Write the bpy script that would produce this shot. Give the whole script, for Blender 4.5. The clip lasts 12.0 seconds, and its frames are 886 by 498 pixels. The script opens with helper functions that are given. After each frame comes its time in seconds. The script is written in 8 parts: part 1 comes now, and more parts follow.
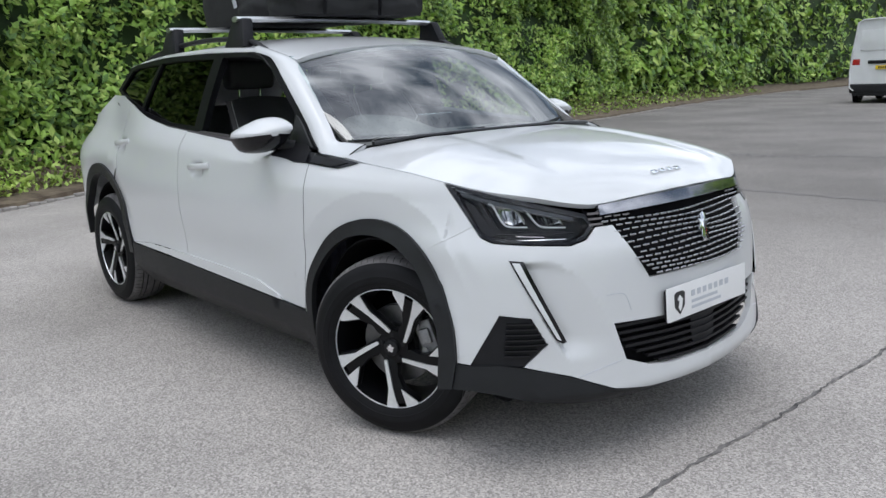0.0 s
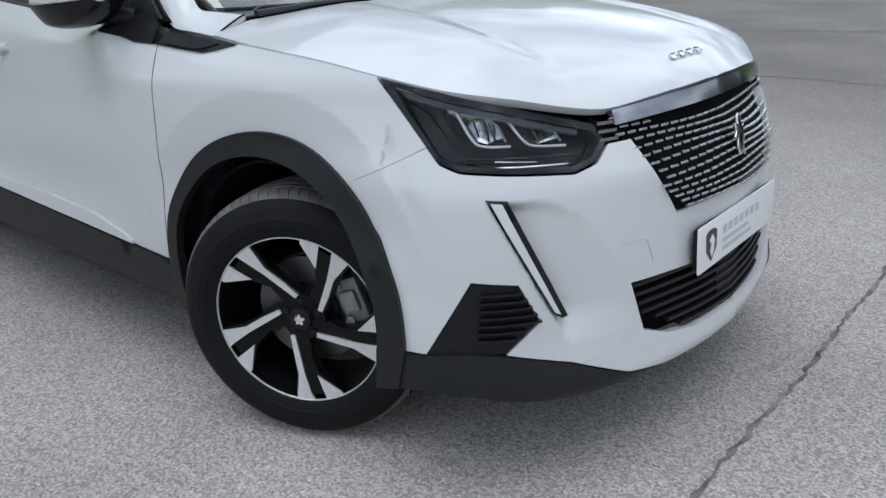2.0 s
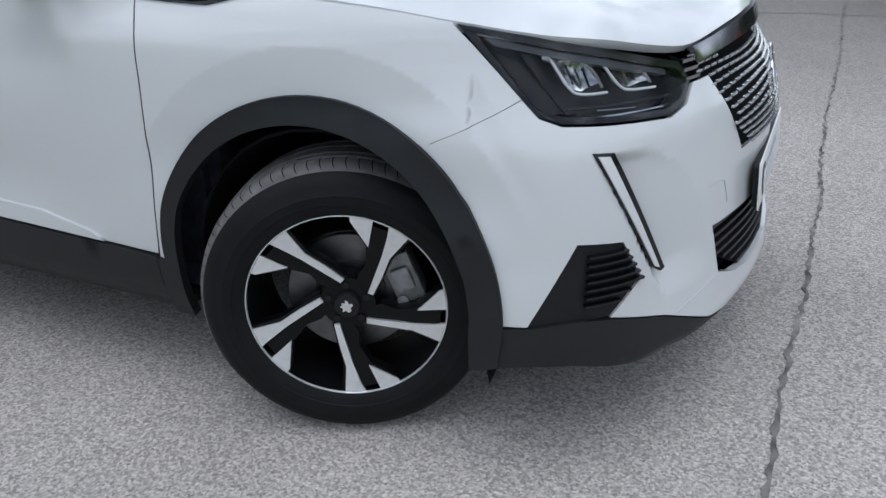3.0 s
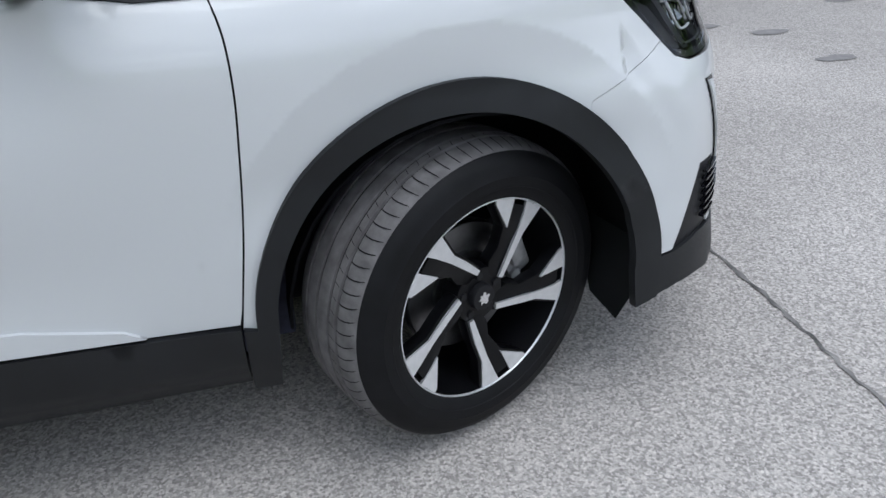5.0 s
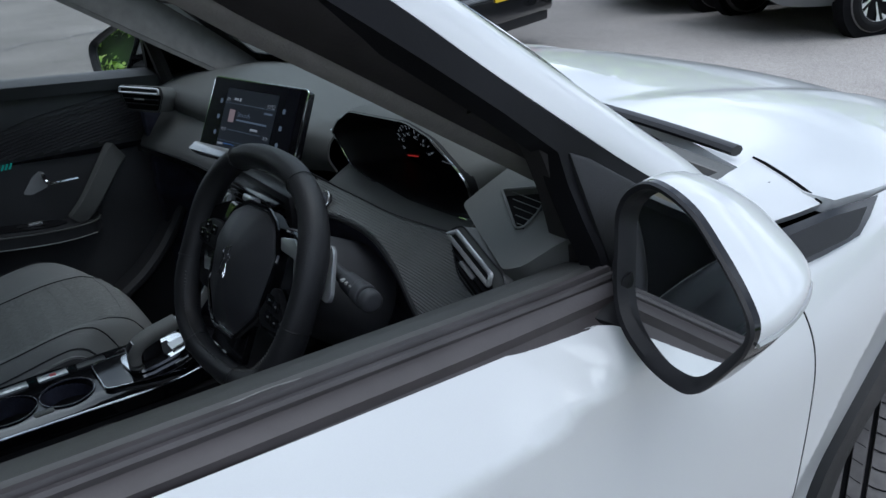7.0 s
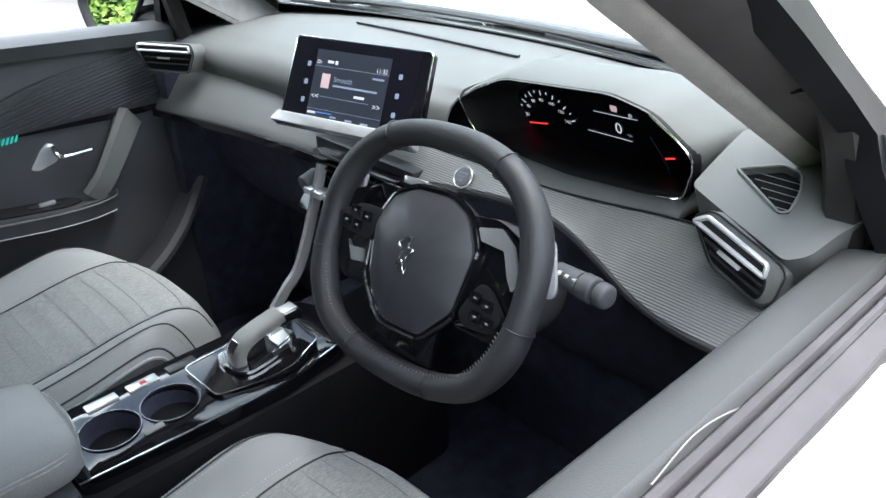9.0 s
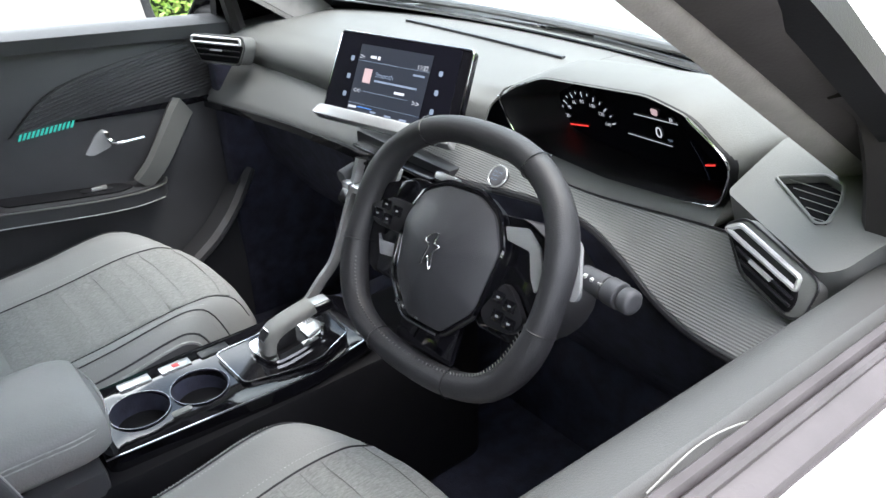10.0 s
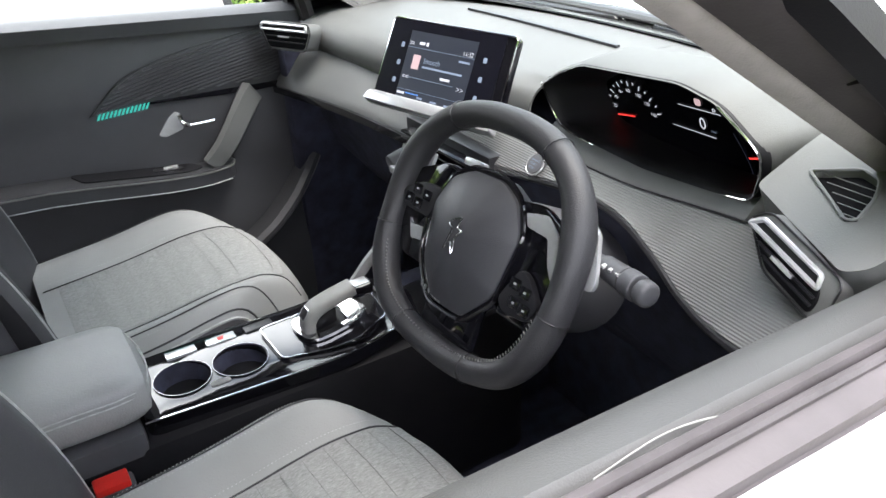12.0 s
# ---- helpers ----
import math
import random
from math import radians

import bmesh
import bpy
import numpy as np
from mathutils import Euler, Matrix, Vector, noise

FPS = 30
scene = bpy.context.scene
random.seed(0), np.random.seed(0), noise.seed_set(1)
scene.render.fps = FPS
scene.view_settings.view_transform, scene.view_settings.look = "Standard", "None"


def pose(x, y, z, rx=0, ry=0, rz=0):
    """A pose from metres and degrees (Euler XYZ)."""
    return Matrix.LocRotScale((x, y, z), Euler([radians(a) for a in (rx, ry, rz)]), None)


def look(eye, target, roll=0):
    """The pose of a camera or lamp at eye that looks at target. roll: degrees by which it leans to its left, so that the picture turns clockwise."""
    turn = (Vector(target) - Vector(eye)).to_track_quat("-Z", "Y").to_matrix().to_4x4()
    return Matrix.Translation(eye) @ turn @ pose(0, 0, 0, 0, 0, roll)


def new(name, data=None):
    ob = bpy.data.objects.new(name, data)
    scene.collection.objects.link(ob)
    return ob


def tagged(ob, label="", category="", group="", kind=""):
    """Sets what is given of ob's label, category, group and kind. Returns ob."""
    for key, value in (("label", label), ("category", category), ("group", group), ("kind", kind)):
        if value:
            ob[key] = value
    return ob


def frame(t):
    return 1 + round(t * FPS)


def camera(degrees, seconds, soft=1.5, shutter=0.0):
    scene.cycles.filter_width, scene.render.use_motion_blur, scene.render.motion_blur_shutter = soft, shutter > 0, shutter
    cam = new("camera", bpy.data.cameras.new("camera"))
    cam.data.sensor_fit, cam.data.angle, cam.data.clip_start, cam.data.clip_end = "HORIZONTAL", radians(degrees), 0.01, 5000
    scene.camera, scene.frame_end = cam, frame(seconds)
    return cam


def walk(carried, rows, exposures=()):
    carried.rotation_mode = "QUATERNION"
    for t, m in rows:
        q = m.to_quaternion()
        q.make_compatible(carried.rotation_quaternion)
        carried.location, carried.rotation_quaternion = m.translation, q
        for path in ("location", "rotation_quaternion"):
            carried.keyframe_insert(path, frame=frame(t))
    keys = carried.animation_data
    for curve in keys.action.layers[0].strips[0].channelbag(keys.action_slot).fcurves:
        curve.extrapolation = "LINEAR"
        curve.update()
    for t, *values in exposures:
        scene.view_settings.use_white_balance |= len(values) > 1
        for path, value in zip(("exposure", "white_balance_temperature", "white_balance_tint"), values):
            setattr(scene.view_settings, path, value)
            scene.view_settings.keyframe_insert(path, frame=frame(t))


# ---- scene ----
cam = camera(58.6, 12.0)
PATH = [
    (0, (2.122, -2.358, 1.242), (0.645, -1.08, 0.816), -2.1),
    (0.5, (1.953, -2.17, 1.227), (0.514, -0.879, 0.713), -1.8),
    (1, (1.809, -2.018, 1.211), (0.414, -0.714, 0.619), -2.2),
    (1.5, (1.596, -1.883, 1.193), (0.27, -0.544, 0.525), -2.2),
    (2, (1.39, -1.868, 1.171), (0.182, -0.451, 0.439), -1.3),
    (2.5, (1.133, -1.967, 1.177), (0.096, -0.45, 0.386), -1.5),
    (3, (0.858, -2.011, 1.157), (0.05, -0.4, 0.291), -1.9),
    (3.2, (0.718, -2.017, 1.163), (0.026, -0.378, 0.249), -2.0),
    (4.8, (-0.251, -2.099, 1.161), (0.048, -0.393, 0.161), -2.2),
    (5, (-0.369, -2.063, 1.187), (0.03, -0.368, 0.203), -1.9),
    (5.5, (-0.656, -1.916, 1.229), (-0.031, -0.247, 0.322), -1.0),
    (6, (-0.887, -1.718, 1.294), (-0.114, -0.072, 0.463), -2.0),
    (6.5, (-1.044, -1.446, 1.313), (-0.118, 0.136, 0.515), -2.8),
    (7, (-1.168, -1.236, 1.349), (-0.142, 0.274, 0.533), -3.7),
    (7.5, (-1.28, -1.067, 1.361), (-0.153, 0.345, 0.503), -3.8),
    (7.7, (-1.305, -1.014, 1.366), (-0.148, 0.353, 0.475), -4.0),
    (9.3, (-1.389, -0.913, 1.375), (-0.198, 0.369, 0.407), -2.0),
    (9.5, (-1.382, -0.918, 1.373), (-0.218, 0.393, 0.409), -1.8),
    (10, (-1.36, -0.934, 1.364), (-0.267, 0.446, 0.415), -1.7),
    (10.5, (-1.348, -0.95, 1.359), (-0.306, 0.472, 0.414), -1.8),
    (11, (-1.336, -0.968, 1.354), (-0.338, 0.487, 0.412), -1.9),
    (11.5, (-1.317, -0.979, 1.349), (-0.368, 0.505, 0.402), -2.1),
    (12, (-1.298, -0.987, 1.351), (-0.401, 0.526, 0.399), -3.0),
]
EXPOSURES = [(0, 0.0, 6200, 10), (2.5, -0.19, 5950, 9), (3.2, -0.14, 5950, 9), (5, 0.05, 5950, 9), (6, -0.30, 5800, 9), (6.5, -0.20, 5780, 9), (7, 0.03, 5750, 8), (7.5, .85, 5600, 9), (7.8, 1.3, 5700, 9), (9.3, 2.65, 6350, 11), (12, 2.75, 6700, 14)]
walk(cam, [(t, look(e, g, r)) for t, e, g, r in PATH], EXPOSURES)

# ---------------------------------------------------------------- light
world = bpy.data.worlds.new("sky")
scene.world = world
world.use_nodes = True
wn = world.node_tree
wn.nodes.clear()
w_out = wn.nodes.new("ShaderNodeOutputWorld")
w_bg = wn.nodes.new("ShaderNodeBackground")
w_sky = wn.nodes.new("ShaderNodeTexSky")
w_sky.sky_type = "NISHITA"
w_sky.sun_disc = False
w_sky.sun_elevation = radians(70)
w_sky.sun_rotation = radians(145)
w_sky.dust_density = 2.5
w_mix = wn.nodes.new("ShaderNodeMix")
w_mix.data_type = "RGBA"
w_co = wn.nodes.new("ShaderNodeTexCoord")
w_map = wn.nodes.new("ShaderNodeMapping")
w_map.inputs["Scale"].default_value = (1.0, 1.0, 2.2)
w_no = wn.nodes.new("ShaderNodeTexNoise")
w_no.inputs["Scale"].default_value = 2.3
w_no.inputs["Detail"].default_value = 7
w_no.inputs["Roughness"].default_value = 0.55
w_no.inputs["Distortion"].default_value = 0.4
w_ra = wn.nodes.new("ShaderNodeMapRange")
w_ra.inputs["From Min"].default_value = 0.30
w_ra.inputs["From Max"].default_value = 0.54
w_cl = wn.nodes.new("ShaderNodeMix")          # cloud shade: grey bellies to bright tops
w_cl.data_type = "RGBA"
w_cl.inputs["A"].default_value = (3.2, 4.0, 5.1, 1)
w_cl.inputs["B"].default_value = (25.0, 25.8, 27.2, 1)
w_no2 = wn.nodes.new("ShaderNodeTexNoise")
w_no2.inputs["Scale"].default_value = 4.5
w_no2.inputs["Detail"].default_value = 6
wl = wn.links.new
wl(w_co.outputs["Generated"], w_map.inputs["Vector"])
wl(w_map.outputs["Vector"], w_no.inputs["Vector"])
wl(w_map.outputs["Vector"], w_no2.inputs["Vector"])
wl(w_no.outputs["Fac"], w_ra.inputs["Value"])
wl(w_ra.outputs["Result"], w_mix.inputs["Factor"])
w_ra2 = wn.nodes.new("ShaderNodeMapRange")
w_ra2.inputs["From Min"].default_value, w_ra2.inputs["From Max"].default_value = .34, .66
wl(w_no2.outputs["Fac"], w_ra2.inputs["Value"])
wl(w_ra2.outputs["Result"], w_cl.inputs["Factor"])
wl(w_sky.outputs["Color"], w_mix.inputs["A"])
wl(w_cl.outputs["Result"], w_mix.inputs["B"])
wl(w_mix.outputs["Result"], w_bg.inputs["Color"])
w_bg.inputs["Strength"].default_value = 0.082
wl(w_bg.outputs["Background"], w_out.inputs["Surface"])

sun = new("sun", bpy.data.lights.new("sun", "SUN"))
sun.data.energy = 1.3
sun.data.angle = radians(48)
sun.data.color = (1.0, 0.965, 0.92)
sun.matrix_world = look((0.5, -0.7, 3.4), (0, 0, 0))

# ---------------------------------------------------------------- materials
def material(name, color, rough=0.5, metal=0.0, coat=0.0, spec=0.5, vary=0.0, scale=20.0,
             bump=0.0, bscale=200.0, color2=None, rvary=0.0, detail=5.0, stretch=(1, 1, 1)):
    """A surface with two scales of variation: broad blotches in the colour and fine relief."""
    m = bpy.data.materials.new(name)
    m.use_nodes = True
    nt = m.node_tree
    b = nt.nodes["Principled BSDF"]
    b.inputs["Base Color"].default_value = (*color, 1)
    b.inputs["Roughness"].default_value = rough
    b.inputs["Metallic"].default_value = metal
    b.inputs["Coat Weight"].default_value = coat
    b.inputs["Coat Roughness"].default_value = 0.02
    b.inputs["Specular IOR Level"].default_value = spec
    co = nt.nodes.new("ShaderNodeTexCoord")
    mp = nt.nodes.new("ShaderNodeMapping")
    mp.inputs["Scale"].default_value = stretch
    nt.links.new(co.outputs["Object"], mp.inputs["Vector"])
    if vary or color2 or rvary:
        n = nt.nodes.new("ShaderNodeTexNoise")
        n.inputs["Scale"].default_value = scale
        n.inputs["Detail"].default_value = detail
        nt.links.new(mp.outputs["Vector"], n.inputs["Vector"])
        if vary or color2:
            mix = nt.nodes.new("ShaderNodeMix")
            mix.data_type = "RGBA"
            lo = tuple(c * (1 - vary) for c in color)
            hi = color2 or tuple(min(1, c * (1 + vary)) for c in color)
            mix.inputs["A"].default_value = (*lo, 1)
            mix.inputs["B"].default_value = (*hi, 1)
            r = nt.nodes.new("ShaderNodeMapRange")
            r.inputs["From Min"].default_value = 0.3
            r.inputs["From Max"].default_value = 0.7
            nt.links.new(n.outputs["Fac"], r.inputs["Value"])
            nt.links.new(r.outputs["Result"], mix.inputs["Factor"])
            nt.links.new(mix.outputs["Result"], b.inputs["Base Color"])
        if rvary:
            r2 = nt.nodes.new("ShaderNodeMapRange")
            r2.inputs["To Min"].default_value = max(0, rough - rvary)
            r2.inputs["To Max"].default_value = rough + rvary
            nt.links.new(n.outputs["Fac"], r2.inputs["Value"])
            nt.links.new(r2.outputs["Result"], b.inputs["Roughness"])
    if bump:
        n2 = nt.nodes.new("ShaderNodeTexNoise")
        n2.inputs["Scale"].default_value = bscale
        n2.inputs["Detail"].default_value = 3
        nt.links.new(mp.outputs["Vector"], n2.inputs["Vector"])
        bp = nt.nodes.new("ShaderNodeBump")
        bp.inputs["Strength"].default_value = bump
        bp.inputs["Distance"].default_value = 0.002
        nt.links.new(n2.outputs["Fac"], bp.inputs["Height"])
        nt.links.new(bp.outputs["Normal"], b.inputs["Normal"])
    return m


def glass(name, tint, rough=0.0, ior=1.75):
    """Thin automotive glass: clear with its own tint, and a mirror-like sheen at grazing angles."""
    m = bpy.data.materials.new(name)
    m.use_nodes = True
    nt = m.node_tree
    nt.nodes.clear()
    out = nt.nodes.new("ShaderNodeOutputMaterial")
    tr = nt.nodes.new("ShaderNodeBsdfTransparent")
    tr.inputs["Color"].default_value = (*tint, 1)
    gl = nt.nodes.new("ShaderNodeBsdfGlossy")
    gl.inputs["Roughness"].default_value = rough
    lw = nt.nodes.new("ShaderNodeLayerWeight")
    lw.inputs["Blend"].default_value = 0.5
    pw = nt.nodes.new("ShaderNodeMath")
    pw.operation = "POWER"
    pw.inputs[1].default_value = 5.0
    nt.links.new(lw.outputs["Facing"], pw.inputs[0])
    fr = nt.nodes.new("ShaderNodeMapRange")
    fr.inputs["To Min"].default_value = ((ior - 1) / (ior + 1)) ** 2
    nt.links.new(pw.outputs[0], fr.inputs["Value"])
    mx = nt.nodes.new("ShaderNodeMixShader")
    nt.links.new(fr.outputs["Result"], mx.inputs["Fac"])
    nt.links.new(tr.outputs["BSDF"], mx.inputs[1])
    nt.links.new(gl.outputs["BSDF"], mx.inputs[2])
    nt.links.new(mx.outputs["Shader"], out.inputs["Surface"])
    return m


def glow(name, color, strength=1.0):
    m = bpy.data.materials.new(name)
    m.use_nodes = True
    b = m.node_tree.nodes["Principled BSDF"]
    b.inputs["Base Color"].default_value = (*(c * 0.3 for c in color), 1)
    b.inputs["Emission Color"].default_value = (*color, 1)
    b.inputs["Emission Strength"].default_value = strength
    return m


PAINT = material("pearl_white_paint", (0.62, 0.63, 0.64), 0.30, 0.0, coat=0.8, spec=0.35, vary=0.012, scale=900, bump=0.012, bscale=14)
CLAD = material("textured_black_plastic", (0.0115, 0.0122, 0.0140), 0.50, spec=0.34, vary=0.25, scale=9, bump=0.25, bscale=900, rvary=0.08)
GLOSS = material("gloss_black_plastic", (0.006, 0.006, 0.008), 0.14, spec=0.3, coat=0.15, vary=0.1, scale=12)
SATIN = material("satin_black_trim", (0.011, 0.011, 0.013), 0.48, spec=0.25, vary=0.2, scale=18, bump=0.08, bscale=500)
RUBBER = material("tyre_rubber", (0.0068, 0.0068, 0.008), 0.62, spec=0.19, vary=0.35, scale=14, bump=0.15, bscale=260, rvary=0.1)
TREAD = material("tyre_tread_rubber", (0.125, 0.118, 0.119), 0.85, vary=0.3, scale=30, bump=0.3, bscale=240)
RIMBLACK = material("rim_black_paint", (0.004, 0.004, 0.005), 0.35, spec=0.2, vary=0.15, scale=20)
DARK = material("underbody_black", (0.006, 0.006, 0.007), 0.95, spec=0.1, vary=0.3, scale=8)
ALLOY = material("machined_alloy", (0.80, 0.81, 0.83), 0.42, 0.75, vary=0.05, scale=60, bump=0.03, bscale=700)
CHROME = material("bright_chrome", (0.82, 0.83, 0.85), 0.09, 1.0, vary=0.03, scale=40)
DCHROME = material("smoked_chrome", (0.30, 0.30, 0.32), 0.14, 1.0, vary=0.06, scale=25)
GRILLE = material("grille_chrome", (0.50, 0.51, 0.53), 0.26, 1.0, vary=0.06, scale=25)
STEEL = material("brake_steel", (0.16, 0.16, 0.165), 0.42, 1.0, vary=0.2, scale=30)
CALIPER = material("cast_caliper", (0.30, 0.30, 0.31), 0.55, 0.6, vary=0.25, scale=40, bump=0.3, bscale=150)
LAMP = material("lamp_reflector", (0.34, 0.35, 0.365), 0.13, 1.0, vary=0.08, scale=35)
LAMPTRIM = material("lamp_trim", (0.075, 0.08, 0.088), 0.30, 0.4, vary=0.15, scale=30)
LAMPDARK = material("lamp_housing", (0.008, 0.0085, 0.010), 0.30, spec=0.2, vary=0.2, scale=30)
DRLM = material("light_guide", (0.66, 0.67, 0.68), 0.25, coat=0.5, vary=0.03, scale=20)
PLATE = material("plate_white", (0.82, 0.82, 0.82), 0.3, coat=0.3, vary=0.02, scale=9)
PLATEY = material("plate_yellow", (0.80, 0.56, 0.02), 0.35, vary=0.05, scale=9)
INK = material("printed_grey", (0.50, 0.52, 0.56), 0.5, vary=0.05, scale=40)
INKBLACK = material("printed_black", (0.015, 0.015, 0.017), 0.35, vary=0.1, scale=40)
GLASSC = glass("clear_glass", (0.90, 0.94, 0.92), ior=1.5)
GLASSW = glass("windscreen_glass", (0.80, 0.88, 0.86), ior=3.0)
GLASST = glass("privacy_glass", (0.03, 0.032, 0.036), ior=1.12)
LENS = glass("lamp_lens", (0.90, 0.91, 0.92), ior=1.32)
SILVERY = material("indicator_lens", (.45, .46, .47), .2, .3, coat=.5, vary=.05, scale=30)
MIRROR = material("mirror_silver", (0.86, 0.88, 0.88), 0.01, 1.0)

# ---------------------------------------------------------------- building tools
from mathutils.geometry import delaunay_2d_cdt


def mesh_ob(name, verts, faces, mat, parent=None, label="", smooth=True, normals=None):
    me = bpy.data.meshes.new(name)
    me.from_pydata([tuple(v) for v in verts], [], faces)
    if smooth:
        me.shade_smooth()
    me.materials.append(mat)
    if normals is not None:
        me.normals_split_custom_set_from_vertices([tuple(n) for n in normals])
    ob = new(name, me)
    ob.parent = parent
    return tagged(ob, label)


def part(name, bm, mat, parent=None, label="", smooth=True, bevel=0.0, segs=2):
    """One bmesh as one mesh object; sharp edges stay sharp by angle."""
    if bevel:
        bmesh.ops.bevel(bm, geom=[e for e in bm.edges if e.calc_face_angle(0) > 0.5], offset=bevel, segments=segs,
                        profile=0.6, affect="EDGES", clamp_overlap=True)
    bmesh.ops.recalc_face_normals(bm, faces=bm.faces)
    me = bpy.data.meshes.new(name)
    bm.to_mesh(me)
    bm.free()
    if smooth:
        me.shade_smooth()
        me.set_sharp_from_angle(angle=radians(38))
    me.materials.append(mat)
    ob = new(name, me)
    ob.parent = parent
    return tagged(ob, label)


def thing(name, label, category, at=(0, 0, 0), turn=0.0, group=""):
    ob = new(name)
    ob.matrix_basis = pose(*at, 0, 0, turn)
    ob.empty_display_size = 0.1
    return tagged(ob, label, category, group)


def box(bm, lo, hi):
    """An axis-aligned block."""
    c = [(a + b) / 2 for a, b in zip(lo, hi)]
    s = [abs(b - a) for a, b in zip(lo, hi)]
    r = bmesh.ops.create_cube(bm, size=1, matrix=Matrix.LocRotScale(c, None, s))
    return r["verts"]


def block(name, lo, hi, mat, parent=None, label="", bevel=0.01, segs=2, m=None):
    bm = bmesh.new()
    v = box(bm, lo, hi)
    if m is not None:
        bmesh.ops.transform(bm, matrix=m, verts=v)
    return part(name, bm, mat, parent, label, bevel=bevel, segs=segs)


def cyl(bm, a, b, r0, r1=None, n=24, caps=True):
    a, b = Vector(a), Vector(b)
    q = (b - a).to_track_quat("Z", "Y").to_matrix().to_4x4()
    m = Matrix.Translation((a + b) / 2) @ q
    return bmesh.ops.create_cone(bm, cap_ends=caps, segments=n, radius1=r0, radius2=r0 if r1 is None else r1,
                                 depth=(b - a).length, matrix=m)["verts"]


def spline(points, n=8, closed=False):
    """A smooth line through a few points (any dimension), n steps a span."""
    p = [np.array(q, float) for q in points]
    k = len(p)
    out = []
    for i in range(k if closed else k - 1):
        p1, p2 = p[i], p[(i + 1) % k]
        p0 = p[i - 1] if closed or i else 2 * p1 - p2
        p3 = p[(i + 2) % k] if closed or i + 2 < k else 2 * p2 - p1
        for j in range(n):
            t = j / n
            out.append(0.5 * (2 * p1 + (p2 - p0) * t + (2 * p0 - 5 * p1 + 4 * p2 - p3) * t * t + (3 * p1 - p0 - 3 * p2 + p3) * t ** 3))
    if not closed:
        out.append(p[-1])
    return out


def rounded(points, r, n=4):
    """A closed flat outline with its corners rounded by r (one radius, or one a corner)."""
    out = []
    k = len(points)
    for i in range(k):
        a, b, c = (np.array(points[(i + j) % k], float) for j in (-1, 0, 1))
        rr = r[i] if isinstance(r, (list, tuple)) else r
        u, v = a - b, c - b
        lu, lv = np.hypot(*u), np.hypot(*v)
        d = min(rr, lu * 0.45, lv * 0.45)
        s, e = b + u / lu * d, b + v / lv * d
        for j in range(n + 1):
            t = j / n
            out.append((1 - t) ** 2 * s + 2 * t * (1 - t) * b + t * t * e)
    return out


def dense(points, step):
    """A closed outline with extra points so that no side is longer than step."""
    out = []
    for a, b in zip(points, list(points[1:]) + [points[0]]):
        a, b = np.array(a, float), np.array(b, float)
        k = max(1, int(np.ceil(np.hypot(*(b - a)) / step)))
        out += [a + (b - a) * i / k for i in range(k)]
    return out


def inside(pts, poly):
    """Which of the points lie in a polygon."""
    pts, poly = np.asarray(pts, float), np.asarray(poly, float)
    x, y = pts[:, 0], pts[:, 1]
    hit = np.zeros(len(pts), bool)
    for (x1, y1), (x2, y2) in zip(poly, np.roll(poly, -1, 0)):
        if y1 != y2:
            c = (y1 > y) != (y2 > y)
            hit ^= c & (x < (x2 - x1) * (y - y1) / (y2 - y1) + x1)
    return hit


def clear_of(pts, poly, d):
    """Which of the points keep a distance d from a polygon's sides."""
    pts, ok = np.asarray(pts, float), np.ones(len(pts), bool)
    poly = np.asarray(poly, float)
    for a, b in zip(poly, np.roll(poly, -1, 0)):
        ab = b - a
        t = np.clip(((pts - a) @ ab) / (ab @ ab + 1e-12), 0, 1)
        ok &= np.hypot(*(pts - a - t[:, None] * ab).T) > d
    return ok


